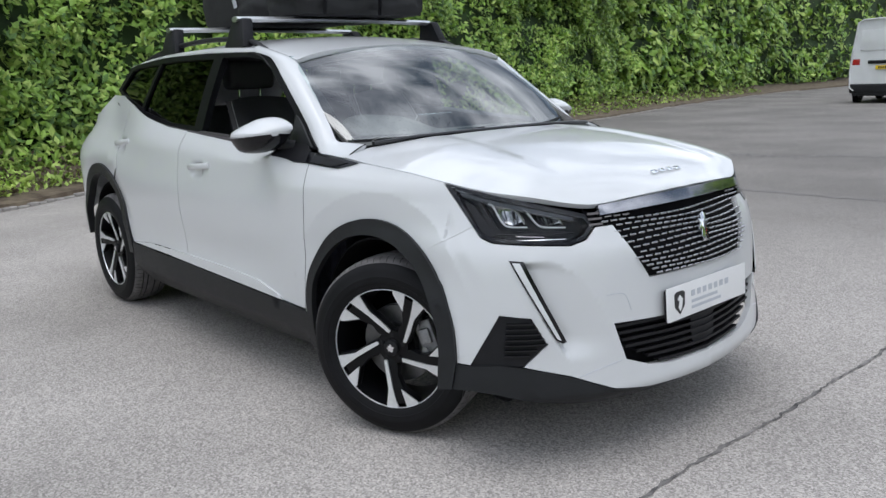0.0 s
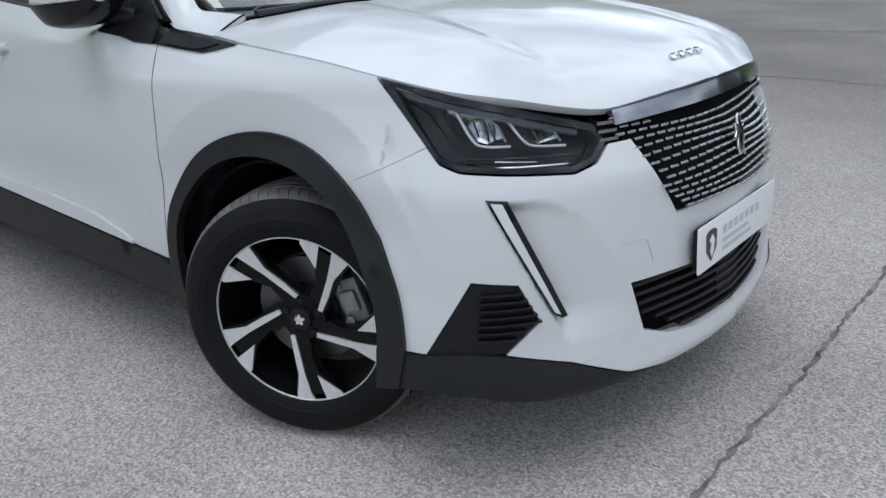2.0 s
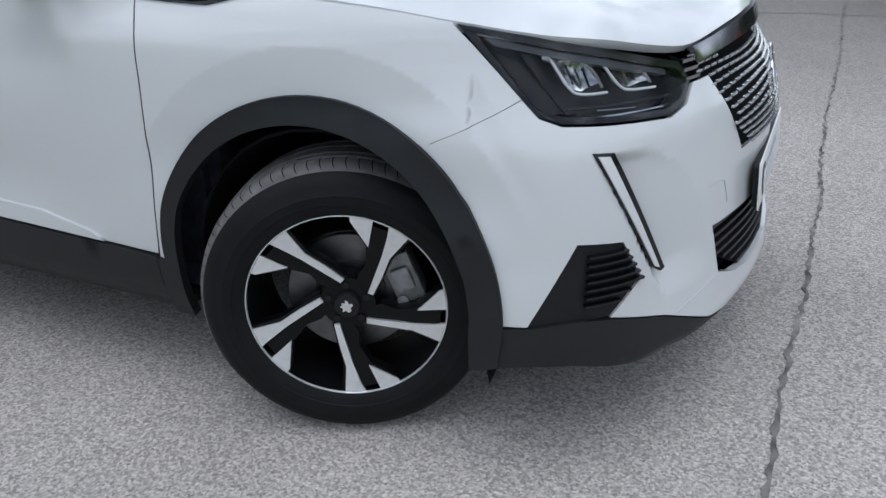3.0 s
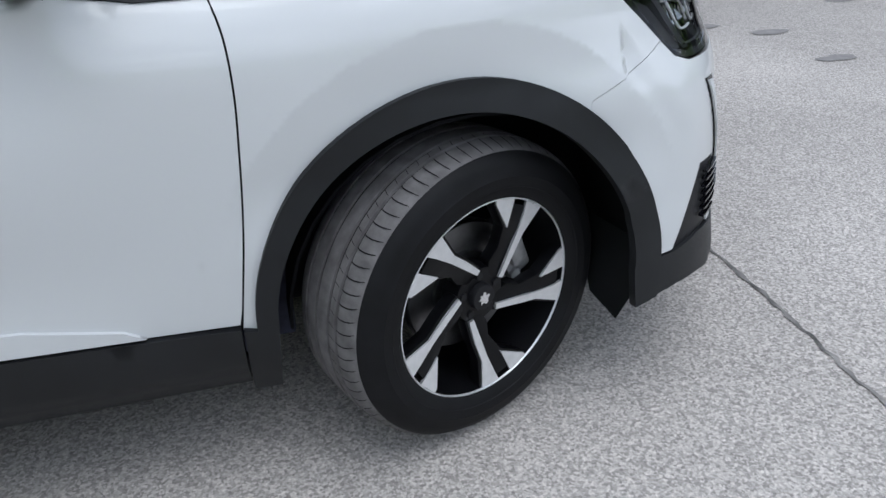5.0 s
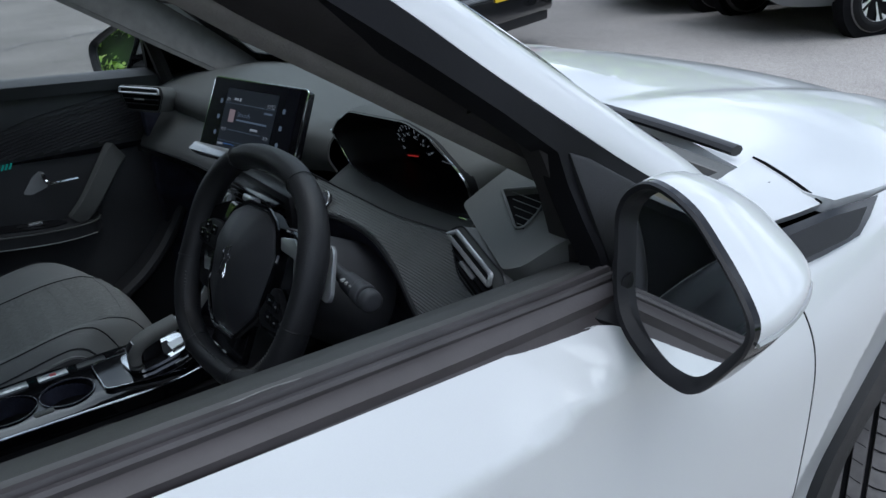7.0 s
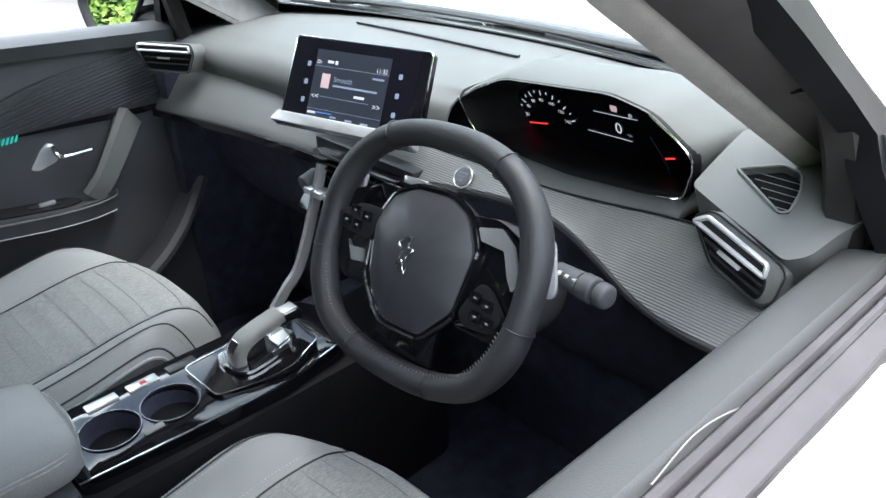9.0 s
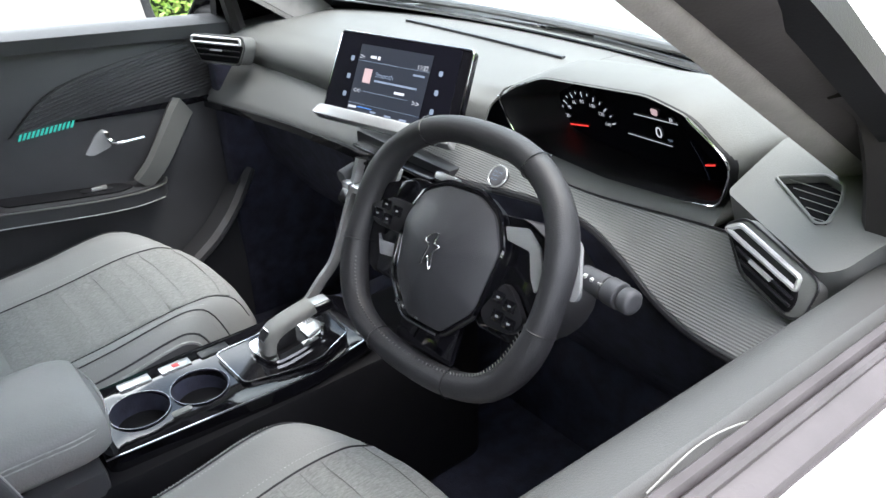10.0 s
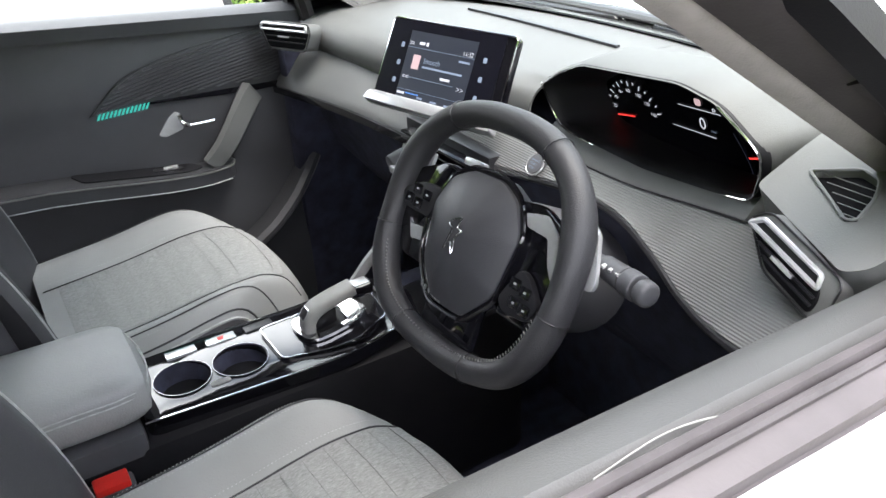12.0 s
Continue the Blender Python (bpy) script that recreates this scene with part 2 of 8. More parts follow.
def panel(name, outline, fn, mat, parent=None, label="", holes=(), step=0.03, thick=0.006, flip=False, mirror=False):
    """A thin shell over a flat outline with holes, laid onto the surface fn(u, v); its rim turns inwards by thick."""
    loops = [dense(outline, step)] + [dense(h, step) for h in holes]
    lo, hi = np.min(loops[0], 0), np.max(loops[0], 0)
    gx, gy = np.meshgrid(np.arange(lo[0] + step / 2, hi[0], step), np.arange(lo[1] + step / 2, hi[1], step))
    g = np.c_[gx.ravel(), gy.ravel()] + np.random.default_rng(3).uniform(-.12, .12, (gx.size, 2)) * step
    if len(g):
        ok = inside(g, loops[0])
        for l in loops:
            ok &= clear_of(g, l, step * 0.5)
        for l in loops[1:]:
            ok &= ~inside(g, l)
        g = g[ok]
    pts, edges = [], []
    for l in loops:
        k = len(pts)
        pts += [tuple(p) for p in l]
        edges += [(k + i, k + (i + 1) % len(l)) for i in range(len(l))]
    pts += [tuple(p) for p in g]
    v2, _, tris, *_ = delaunay_2d_cdt([Vector(p) for p in pts], edges, [], 0, 1e-6)
    v2 = np.array([tuple(v) for v in v2])
    cen = np.array([np.mean(v2[list(f)], 0) for f in tris])
    keep = inside(cen, loops[0])
    for l in loops[1:]:
        keep &= ~inside(cen, l)
    tris = [list(f) for f, k in zip(tris, keep) if k]
    e = 1e-3
    P3 = [np.array(fn(*p), float) for p in v2]
    N3 = []
    for p in v2:
        a = np.array(fn(p[0] + e, p[1]), float) - np.array(fn(p[0] - e, p[1]), float)
        b = np.array(fn(p[0], p[1] + e), float) - np.array(fn(p[0], p[1] - e), float)
        n = np.cross(a, b)
        N3.append((-n if flip else n) / (np.linalg.norm(n) + 1e-12))
    if flip:
        tris = [f[::-1] for f in tris]
    # triangles wound with the normals
    for f in tris:
        n = np.cross(P3[f[1]] - P3[f[0]], P3[f[2]] - P3[f[0]])
        if n @ (N3[f[0]] + N3[f[1]] + N3[f[2]]) < 0:
            f.reverse()
    count = {}
    for f in tris:
        for a, b in zip(f, f[1:] + f[:1]):
            count[(a, b)] = 1
    V, N, F = list(P3), list(N3), list(tris)
    rim = [k for k in count if (k[1], k[0]) not in count]
    top, low, acc = {}, {}, {}
    for a, b in rim:
        o = np.cross(P3[b] - P3[a], N3[a])
        o /= np.linalg.norm(o) + 1e-12
        for i in (a, b):
            acc[i] = acc.get(i, 0) + o
    for i, o in acc.items():
        o = o / (np.linalg.norm(o) + 1e-12)
        top[i] = len(V)
        V.append(P3[i]), N.append(o)
        low[i] = len(V)
        V.append(P3[i] - N3[i] * thick), N.append(o)
    for a, b in rim:
        F.append([b, a, low[a]]), F.append([b, low[a], low[b]])
    # shared rim corners use their own vertices so that the edge stays crisp
    F = F[:len(tris)] + [[top.get(i, i) if i < len(P3) else i for i in f] for f in F[len(tris):]]
    if mirror:
        V = [v * np.array([1, -1, 1]) for v in V]
        N = [n * np.array([1, -1, 1]) for n in N]
        F = [f[::-1] for f in F]
    return mesh_ob(name, V, F, mat, parent, label, normals=N)


def sweep(name, path, section, mat, parent=None, label="", closed=False, up=(0, 0, 1), scale=None, caps=True):
    """A flat section (list of across, up) carried along a 3D line."""
    path = [Vector(p) for p in path]
    k, n = len(path), len(section)
    verts, faces = [], []
    up = Vector(up)
    for i, p in enumerate(path):
        a = path[i - 1] if i or closed else p
        b = path[(i + 1) % k] if i + 1 < k or closed else p
        t = (b - a).normalized()
        side = t.cross(up).normalized()
        u = side.cross(t).normalized()
        f = scale(i / max(1, k - 1)) if scale else 1.0
        for x, y in section:
            verts.append(p + side * (x * f) + u * (y * f))
    for i in range(k if closed else k - 1):
        j = (i + 1) % k
        for q in range(n):
            r = (q + 1) % n
            faces.append((i * n + q, i * n + r, j * n + r, j * n + q))
    if caps and not closed:
        faces.append(tuple(range(n)))
        faces.append(tuple(reversed(range((k - 1) * n, k * n))))
    bm = bmesh.new()
    vs = [bm.verts.new(v) for v in verts]
    for f in faces:
        bm.faces.new([vs[i] for i in f])
    return part(name, bm, mat, parent, label)


def disc_section(rx, ry, n=10):
    return [(rx * math.cos(2 * math.pi * i / n), ry * math.sin(2 * math.pi * i / n)) for i in range(n)]


def grid_surface(name, fn, us, vs, mat, parent=None, label="", thick=0.0, closed_u=False):
    """A smooth sheet through fn(u, v)."""
    nu, nv = len(us), len(vs)
    verts = [fn(u, v) for u in us for v in vs]
    faces = []
    for i in range(nu if closed_u else nu - 1):
        for j in range(nv - 1):
            a, b = i * nv, ((i + 1) % nu) * nv
            faces.append((a + j, b + j, b + j + 1, a + j + 1))
    bm = bmesh.new()
    vv = [bm.verts.new(tuple(v)) for v in verts]
    for f in faces:
        bm.faces.new([vv[i] for i in f])
    bmesh.ops.recalc_face_normals(bm, faces=bm.faces)
    if thick:
        bmesh.ops.solidify(bm, geom=bm.faces[:], thickness=thick)
    return part(name, bm, mat, parent, label)


def plate(name, outline, depth, place, mat, parent=None, label="", bevel=0.0):
    """A flat outline (u, v) thickened by depth along the pose's z."""
    bm = bmesh.new()
    vs = [bm.verts.new((float(p[0]), float(p[1]), 0)) for p in outline]
    f = bm.faces.new(vs)
    r = bmesh.ops.extrude_face_region(bm, geom=[f])
    bmesh.ops.translate(bm, vec=(0, 0, depth), verts=[g for g in r["geom"] if isinstance(g, bmesh.types.BMVert)])
    bmesh.ops.transform(bm, matrix=place, verts=bm.verts)
    return part(name, bm, mat, parent, label, bevel=bevel)


def frame_of(origin, u_to, v_to):
    """A pose with its origin at a point, x towards u_to, y as near v_to as can be."""
    o = Vector(origin)
    x = (Vector(u_to) - o).normalized()
    y = Vector(v_to) - o
    y = (y - x * y.dot(x)).normalized()
    z = x.cross(y)
    m = Matrix((x, y, z)).transposed().to_4x4()
    m.translation = o
    return m

# ---------------------------------------------------------------- the car's body surface
# Car axes: x forward from the front axle, y to its left, z up from the ground.
def through_knots(knots, u):
    k = np.array(knots, float)
    x, v = k[:, 0], k[:, 1:]
    m = np.empty_like(v)
    m[1:-1] = (v[2:] - v[:-2]) / (x[2:] - x[:-2])[:, None]
    m[0] = (v[1] - v[0]) / (x[1] - x[0])
    m[-1] = (v[-1] - v[-2]) / (x[-1] - x[-2])
    u = min(max(u, x[0]), x[-1])
    i = min(max(int(np.searchsorted(x, u, side="right")) - 1, 0), len(x) - 2)
    h = x[i + 1] - x[i]
    t = (u - x[i]) / h
    return ((2 * t ** 3 - 3 * t * t + 1) * v[i] + (t ** 3 - 2 * t * t + t) * h * m[i]
            + (3 * t * t - 2 * t ** 3) * v[i + 1] + (t ** 3 - t * t) * h * m[i + 1])


# half outline of the body seen from above, from the nose round to the tail
PLAN = [(.745, 0), (.735, -.15), (.71, -.3), (.675, -.44), (.61, -.575), (.53, -.69), (.43, -.765), (.3, -.805), (0, -.83),
        (-.45, -.842), (-1.2, -.858), (-2.1, -.86), (-2.9, -.835), (-3.2, -.76), (-3.38, -.55), (-3.43, 0)]
run = [0.0]
for a, b in zip(PLAN, PLAN[1:]):
    run.append(run[-1] + math.dist(a, b))
PLAN_KNOTS = [(s, *p) for s, p in zip(run, PLAN)]
# how far the skin stands out from that outline with height: at the nose and along the flank
NOSE = [(.1, -.03), (.2, .0), (.25, .030), (.3, .027), (.36, .019), (.46, .012), (.6, 0), (.7, -.018), (.78, -.055), (.84, -.075),
        (.92, -.10), (1.05, -.2)]
FLANK = [(.1, -.06), (.2, -.04), (.3, -.01), (.4, 0), (.6, .008), (.78, .01), (.86, .004), (.92, -.022), (.97, -.060), (1.0, -.088), (1.05, -.115), (1.2, -.16)]
FOLD = [(1.80, .990), (1.93, .970), (2.0, .956), (2.12, .932), (2.2, .927), (2.3, .931), (2.5, .942), (3.3, .985), (4.2, 1.03)]
BELT_Z = [(1.80, .950), (1.98, .976), (2.10, .986), (2.27, .997), (2.37, 1.003), (2.80, 1.032), (3.3, 1.10), (4.2, 1.20)]
RIDGE = [(.33, .395), (.35, .40), (.44, .43), (.51, .46), (.59, .51), (.64, .55), (.67, .60), (.72, .66)]
ARCHES = ((1.327, .40), (3.93, .43))


def plan(s):
    r = through_knots(PLAN_KNOTS, abs(s))
    return r if s >= 0 else r * np.array([1, -1])


def ease(a, b, x):
    t = min(max((x - a) / (b - a), 0), 1)
    return t * t * (3 - 2 * t)


def skin(s, z, out=0.0, relief=True):
    """The body's skin at a run s round the outline and a height z."""
    p = plan(s)
    q = plan(s + .01) - plan(s - .01)
    q /= np.hypot(*q)
    n = np.array([-q[1], q[0]])
    if n @ (p - np.array([-1.3, 0])) < 0:
        n = -n
    a = abs(s)
    w = ease(.9, 1.8, a)
    d = through_knots(NOSE, z)[0] * (1 - w) + through_knots(FLANK, z)[0] * w + out
    if relief:
        # the flank tucks in towards the wheel arches below a ridge
        for c, r in ARCHES:
            e = math.hypot(a - c, (z - .37) * 0.97)
            d -= .017 * min(1.1, max(0, (r + .082 - e) / .082)) * ease(.50, .66, z)
        # the door: upright below a crisp fold that drops back from the mirror, leaning in above it
        if 1.8 < a < 4.2:
            k = ease(1.86, 1.97, a) * (1 - ease(3.2, 4.0, a))
            if k > 0:
                fold = through_knots(FOLD, a)[0]
                soft = .003 + .030 * ease(2.12, 2.6, a)
                t = z - fold
                t = 0.5 * (t + math.sqrt(t * t + soft * soft))
                rise = max(.022, through_knots(BELT_Z, a)[0] - fold)
                flat = min(through_knots(FLANK, min(z, .80))[0], .010) - .018 * ease(.72, .94, z) - .058 * t / rise
                d += k * (flat - through_knots(FLANK, z)[0])
            d -= .010 * ease(1.75, 2.2, a) * (1 - ease(3.0, 3.6, a)) * math.exp(-((z - .52) / .10) ** 2)
        # scooped facet between the running light and a ridge that falls towards the intake's corner
        if .3 < a < .85 and .33 < z < .72:
            ridge = through_knots(RIDGE, z)[0]
            lamp = .742 - .135 * (.69 - z) / .26
            t = (a - ridge) / (lamp - ridge)
            d -= .026 * min(1, max(0, t)) * ease(lamp + .012, lamp - .002, a) * ease(.36, .45, z) * (1 - ease(.664, .688, z))
        # cheek: a soft crease running up from the corner blank
        if .7 < a < 1.0:
            d -= .006 * ease(.80, .93, a) * ease(.40, .50, z) * (1 - ease(.52 + (a - .80) * 1.2, .60 + (a - .80) * 1.2, z))
        # finger cups behind the handles
        for c, h in ((2.60, .872), (3.57, .943)):
            d -= .017 * math.exp(-((a - c) / .052) ** 4 - ((z - h) / .030) ** 4)
    r = p + n * d
    return (r[0], r[1], z)


RIM = [(1.75, .986), (1.575, .9755), (1.43, .959), (1.20, .936), (1.045, .9155), (.88, .895), (.70, .872), (.56, .848), (.455, .836), (.22, .848), (0, .853)]
rim_pts = [skin(s, through_knots([(-a, z) for a, z in RIM], -s)[0], 0, False) for s in np.linspace(1.75, 0, 60)]
RIM_X = np.array([p[0] for p in rim_pts])
RIM_Y = np.array([-p[1] for p in rim_pts])
RIM_Z = np.array([p[2] for p in rim_pts])


def bonnet(x, y):
    """The bonnet's crown, met with the wings at its rim, with two raised creases."""
    ye, ze = np.interp(x, RIM_X, RIM_Y), np.interp(x, RIM_X, RIM_Z)
    mid = through_knots([(-.6, 1.05), (-.3, 1.030), (0, 1.012), (.25, .983), (.42, .950), (.54, .918), (.62, .882), (.655, .861), (.67, .850)], x)[0]
    t = min(1.15, abs(y) / max(.02, ye))
    z = ze + (mid - ze) * (1 - t ** 2.3)
    ridge = .30 + .16 * (x + .3)
    z += .010 * ease(ridge - .03, ridge + .05, abs(y)) * ease(-.35, 0, x) * (1 - ease(.40, .58, x)) * (1 - ease(ridge + .10, .70, abs(y)))
    return (x, y, z)


def side_glass(x, z):
    """The flank above the belt line, leaning in."""
    h = z - 1.0
    return (x, -(.760 - .27 * h - .22 * h * h - .012 * ease(-.9, -.45, x) - .018 * ease(-.92, -.64, x) * ease(1.0, 1.09, z) - .035 * ease(-1.9, -2.9, x)), z)


def screen(y, v):
    """The windscreen: across, and from the scuttle (0) to the roof (1)."""
    t = abs(y) / .67
    x = -.275 - .525 * v - .15 * (t ** 2.2) * (1 - .55 * v)
    z = 1.005 + .385 * v + .035 * math.sin(math.pi * v) * (1 - .4 * t) - .055 * t * t * v + .015 * t * t * (1 - v)
    return (x, y, z)


def roof(x, y):
    mid = through_knots([(-3.0, 1.335), (-2.6, 1.40), (-2.1, 1.450), (-1.6, 1.466), (-1.2, 1.453), (-1.0, 1.431), (-.80, 1.394), (-.65, 1.355)], x)[0]
    t = abs(y) / .60
    return (x, y, mid - .045 * t * t - .02 * t ** 8)


ROOT = thing("suv_car", "white compact crossover car with black cladding and open driver window", "car")

# ---- outlines on the skin (run, height)
def arc(c, r, a0, a1, n=48, zc=.37, squash=1.03):
    return [(c + r * math.cos(radians(a0 + (a1 - a0) * i / n)), zc + r * squash * math.sin(radians(a0 + (a1 - a0) * i / n))) for i in range(n + 1)]


LAMP_OUT = [(1.036, .911), (.945, .833), (.865, .760), (.815, .745), (.56, .728), (.505, .742), (.466, .775), (.492, .812), (.70, .862), (.87, .890)]
GAP = [(1.745, .985), (1.722, .948), (1.706, .891), (1.703, .81), (1.709, .72), (1.724, .571), (1.755, .372)]
FOG = [(.791, .524), (.70, .513), (.655, .432), (.724, .372), (.80, .372), (.882, .372)]
BONNET_LINE = [(1.575, .974), (1.448, .9575), (1.20, .934), (1.042, .9135)]

g_line = spline(GAP, 5)
f_arch = arc(1.327, .386, 0, 180)                       # runs from the tail side of the arch to its nose side

for mir in (False, True):
    # wing between lamp, arch, bonnet and door
    wing_line = [(p[0] - .0018, p[1]) for p in g_line]
    front_seam = [(.896, .787), (1.0745, .7055)]
    outline = ([(1.735, .945), (1.64, .939), (1.545, .935), (1.50, .944), (1.448, .9565)] + spline(BONNET_LINE[1:], 4)[1:]
               + [(1.040, .910), (.945, .831), (.8965, .7875)] + [front_seam[1], (1.0790, .6747)]
               + [p for p in reversed(f_arch) if p[0] > 1.082] + [p for p in reversed(wing_line) if p[1] < .935])
    panel("front_wing", outline, skin, PAINT, ROOT, step=.03 if mir else .009, flip=True, mirror=mir)

    # bumper cheek and chin: the half from the middle of the nose
    outline = ([(0, .598), (.279, .598), (.392, .772), (.462, .771), (.503, .738), (.56, .724), (.815, .741), (.862, .756), (.8957, .7863), (1.0742, .7046), (1.0783, .6741)]
               + [p for p in f_arch if p[0] < 1.078] + [(.938, .368)]
               + [(.882, .366), (.792, .528), (.697, .517), (.650, .432), (.722, .366), (.58, .327), (.436, .268), (.30, .243), (.15, .236), (0, .234),
                  (0, .300), (.20, .302), (.30, .318), (.388, .352), (.430, .474), (.237, .464), (0, .462)])
    panel("front_bumper", outline, skin, PAINT, ROOT, "pearl white painted bumper half", step=.03 if mir else .011, thick=.02, flip=True, mirror=mir)

    # front door and rear door
    door_line = [(p[0] + .0018, p[1]) for p in g_line]
    bpost = [(2.80, 1.030), (2.80, .80), (2.79, .60), (2.77, .395)]
    belt = [(1.83, .946), (1.90, .960), (1.98, .976), (2.10, .986), (2.24, .995), (2.37, 1.003), (2.60, 1.018), (2.797, 1.032)]
    outline = ([(1.740, .945)] + belt + [(2.797, .80), (2.79, .60), (2.775, .415)] + [(2.38, .405), (1.91, .390), (1.757, .384)]
               + [p for p in reversed(door_line) if .39 < p[1] < .94])
    panel("front_door", outline, skin, PAINT, ROOT, step=.04 if mir else .013, flip=True, mirror=mir)
    # black strip laid in the gap to colour in its shade
    sweep("door_gap_seal", [(lambda q: (q[0], -q[1] if mir else q[1], q[2]))(skin(u, w, -.0035)) for u, w in g_line if w < .962], disc_section(.0036, .0036, 6), DARK, ROOT, "black strip in the door gap, standing in for its shade")
    r_arch = arc(3.93, .44, 180, 0)
    belt2 = [(2.803, 1.035), (3.0, 1.05), (3.25, 1.09), (3.45, 1.13), (3.58, 1.16)]
    rear_line = [(3.585, 1.155), (3.62, .95), (3.60, .82)]
    outline = belt2 + rear_line + [p for p in r_arch if .43 < p[1] and p[0] < 3.70][::-1] + [(3.48, .425), (3.1, .42), (2.78, .417), (2.796, .60), (2.803, .80)]
    panel("rear_door", outline, skin, PAINT, ROOT, step=.03, flip=True, mirror=mir)
    # rear quarter round to the tail
    outline = ([(3.592, 1.158), (3.8, 1.20), (4.0, 1.205), (4.3, 1.10), (5.05, 1.05), (5.05, .52), (4.62, .50), (4.375, .45)]
               + [p for p in r_arch if p[1] > .44 and p[0] > 3.71][::-1] + [(3.607, .82), (3.627, .95)])
    panel("rear_quarter", outline, skin, PAINT, ROOT, step=.04, flip=True, mirror=mir)

    # black cladding: arch lips, sill, lower corners
    lip = lambda s, z: skin(s, z, .012)
    out_a, in_a = arc(1.327, .402, 0, 180, squash=1.012), arc(1.338, .352, 180, 0, squash=1.0)
    outline = out_a + [(.925, .365), (.935, .285), (.985, .274), (.988, .36)] + in_a + [(1.70, .22), (1.752, .22), (1.752, .376)]
    panel("arch_cladding", outline, lip, CLAD, ROOT, step=.03, thick=.022, flip=True, mirror=mir)
    out_a, in_a = arc(3.93, .442, 0, 180), arc(3.93, .385, 180, 0)
    panel("arch_cladding", out_a + [(3.485, .36), (3.545, .36)] + in_a + [(4.33, .36), (4.372, .36)], lip, CLAD, ROOT, step=.04, thick=.04, flip=True, mirror=mir)
    sill_out = lambda s, z: skin(s, z, .010 - .05 * ease(.30, .18, z))
    outline = [(1.757, .378), (1.92, .386), (2.38, .400), (2.775, .411), (3.48, .420), (3.485, .20), (1.757, .20)]
    panel("sill_cladding", outline, sill_out, CLAD, ROOT, step=.04, thick=.03, flip=True, mirror=mir)
    # the painted blade low on the doors
    blade = [(1.915, .392), (1.95, .412), (2.106, .443), (2.38, .455), (2.75, .456), (3.25, .450), (3.45, .428), (3.0, .422), (2.3, .404)]
    panel("door_blade", blade, lambda s, z: skin(s, z, .008), PAINT, ROOT, step=.04, thick=.01, flip=True, mirror=mir)
    # lower front corner and under-lip, in black
    chin = lambda s, z: skin(s, z, .004 - .05 * ease(.27, .16, z))
    outline = [(.93, .363), (.884, .363), (.79, .372), (.722, .363), (.58, .324), (.436, .264), (.30, .239), (.15, .232), (0, .230),
               (0, .195), (.3, .20), (.5, .214), (.66, .250), (.80, .282), (.87, .287), (.945, .282)]
    panel("under_bumper", outline, chin, CLAD, ROOT, step=.03, thick=.04, flip=True, mirror=mir)
    # fog-lamp blank with slats
    base = panel("fog_blank", [(.792, .524), (.697, .514), (.652, .432), (.722, .368), (.792, .368), (.884, .364)], lambda s, z: skin(s, z, -.004), SATIN, ROOT,
                 "satin black corner blank with slats", step=.03, thick=.03, flip=True, mirror=mir)
    for i in range(7):
        z = .502 - i * .0165
        s0 = .772 + .001 * i
        s1 = (.690 - i * .0098) if i < 5 else (.660 + (i - 4) * .022)
        line = [skin(s0 + (s1 - s0) * j / 6, z, .004) for j in range(7)]
        if mir:
            line = [(p[0], -p[1], p[2]) for p in line]
        sweep("slat", line, [(-.006, -.0022), (.006, -.0022), (.006, .0022), (-.006, .0022)], GLOSS, base)

    # running light: a pale blade in a dark channel
    chan = panel("running_light", [(.762, .694), (.716, .690), (.590, .436), (.603, .432), (.621, .444)], lambda s, z: skin(s, z, .003, False), GLOSS, ROOT,
                 "slanted daytime running light blade", step=.02, thick=.02, flip=True, mirror=mir)
    panel("light_guide", [(.752, .688), (.728, .686), (.608, .443), (.621, .449)], lambda s, z: skin(s, z, .007, False), DRLM, chan, "pale light guide", step=.02,
          thick=.006, flip=True, mirror=mir)

    # headlamp: deep dark housing, lens over it, reflectors and a bent light bar inside
    housing = panel("headlamp", LAMP_OUT, lambda s, z: skin(s, z, -.055, False), LAMPDARK, ROOT, "clear-lensed headlamp with dark housing", step=.025, thick=.03, flip=True, mirror=mir)
    pos = lambda s, z, o: (lambda q: (q[0], -q[1] if mir else q[1], q[2]))(skin(s, z, o, False))
    panel("lens", [(1.022, .910), (.940, .833), (.863, .764), (.815, .750), (.56, .733), (.508, .745), (.472, .776), (.496, .808), (.70, .857), (.87, .885)],
          lambda s, z: skin(s, z, .001, False), LENS, housing, "clear lens", step=.025, thick=.002, flip=True, mirror=mir)
    border = [LAMP_OUT, [(1.000, .898), (.94, .842), (.862, .769), (.812, .756), (.56, .739), (.512, .750), (.481, .778), (.50, .800), (.70, .848), (.87, .876)]]
    panel("bezel", border[0], lambda s, z: skin(s, z, -.003, False), GLOSS, housing, "gloss black rim", holes=[border[1]], step=.02, thick=.045, flip=True, mirror=mir)
    panel("side_fin", [(.955, .862), (.905, .846), (.80, .760), (.835, .757), (.868, .772)], lambda s, z: skin(s, z, -.016, False), SATIN, housing, step=.02, thick=.03, flip=True, mirror=mir)
    panel("divider", [(.900, .862), (.878, .858), (.775, .757), (.802, .758)], lambda s, z: skin(s, z, -.010, False), SATIN, housing, "satin black divider", step=.02, thick=.03, flip=True, mirror=mir)
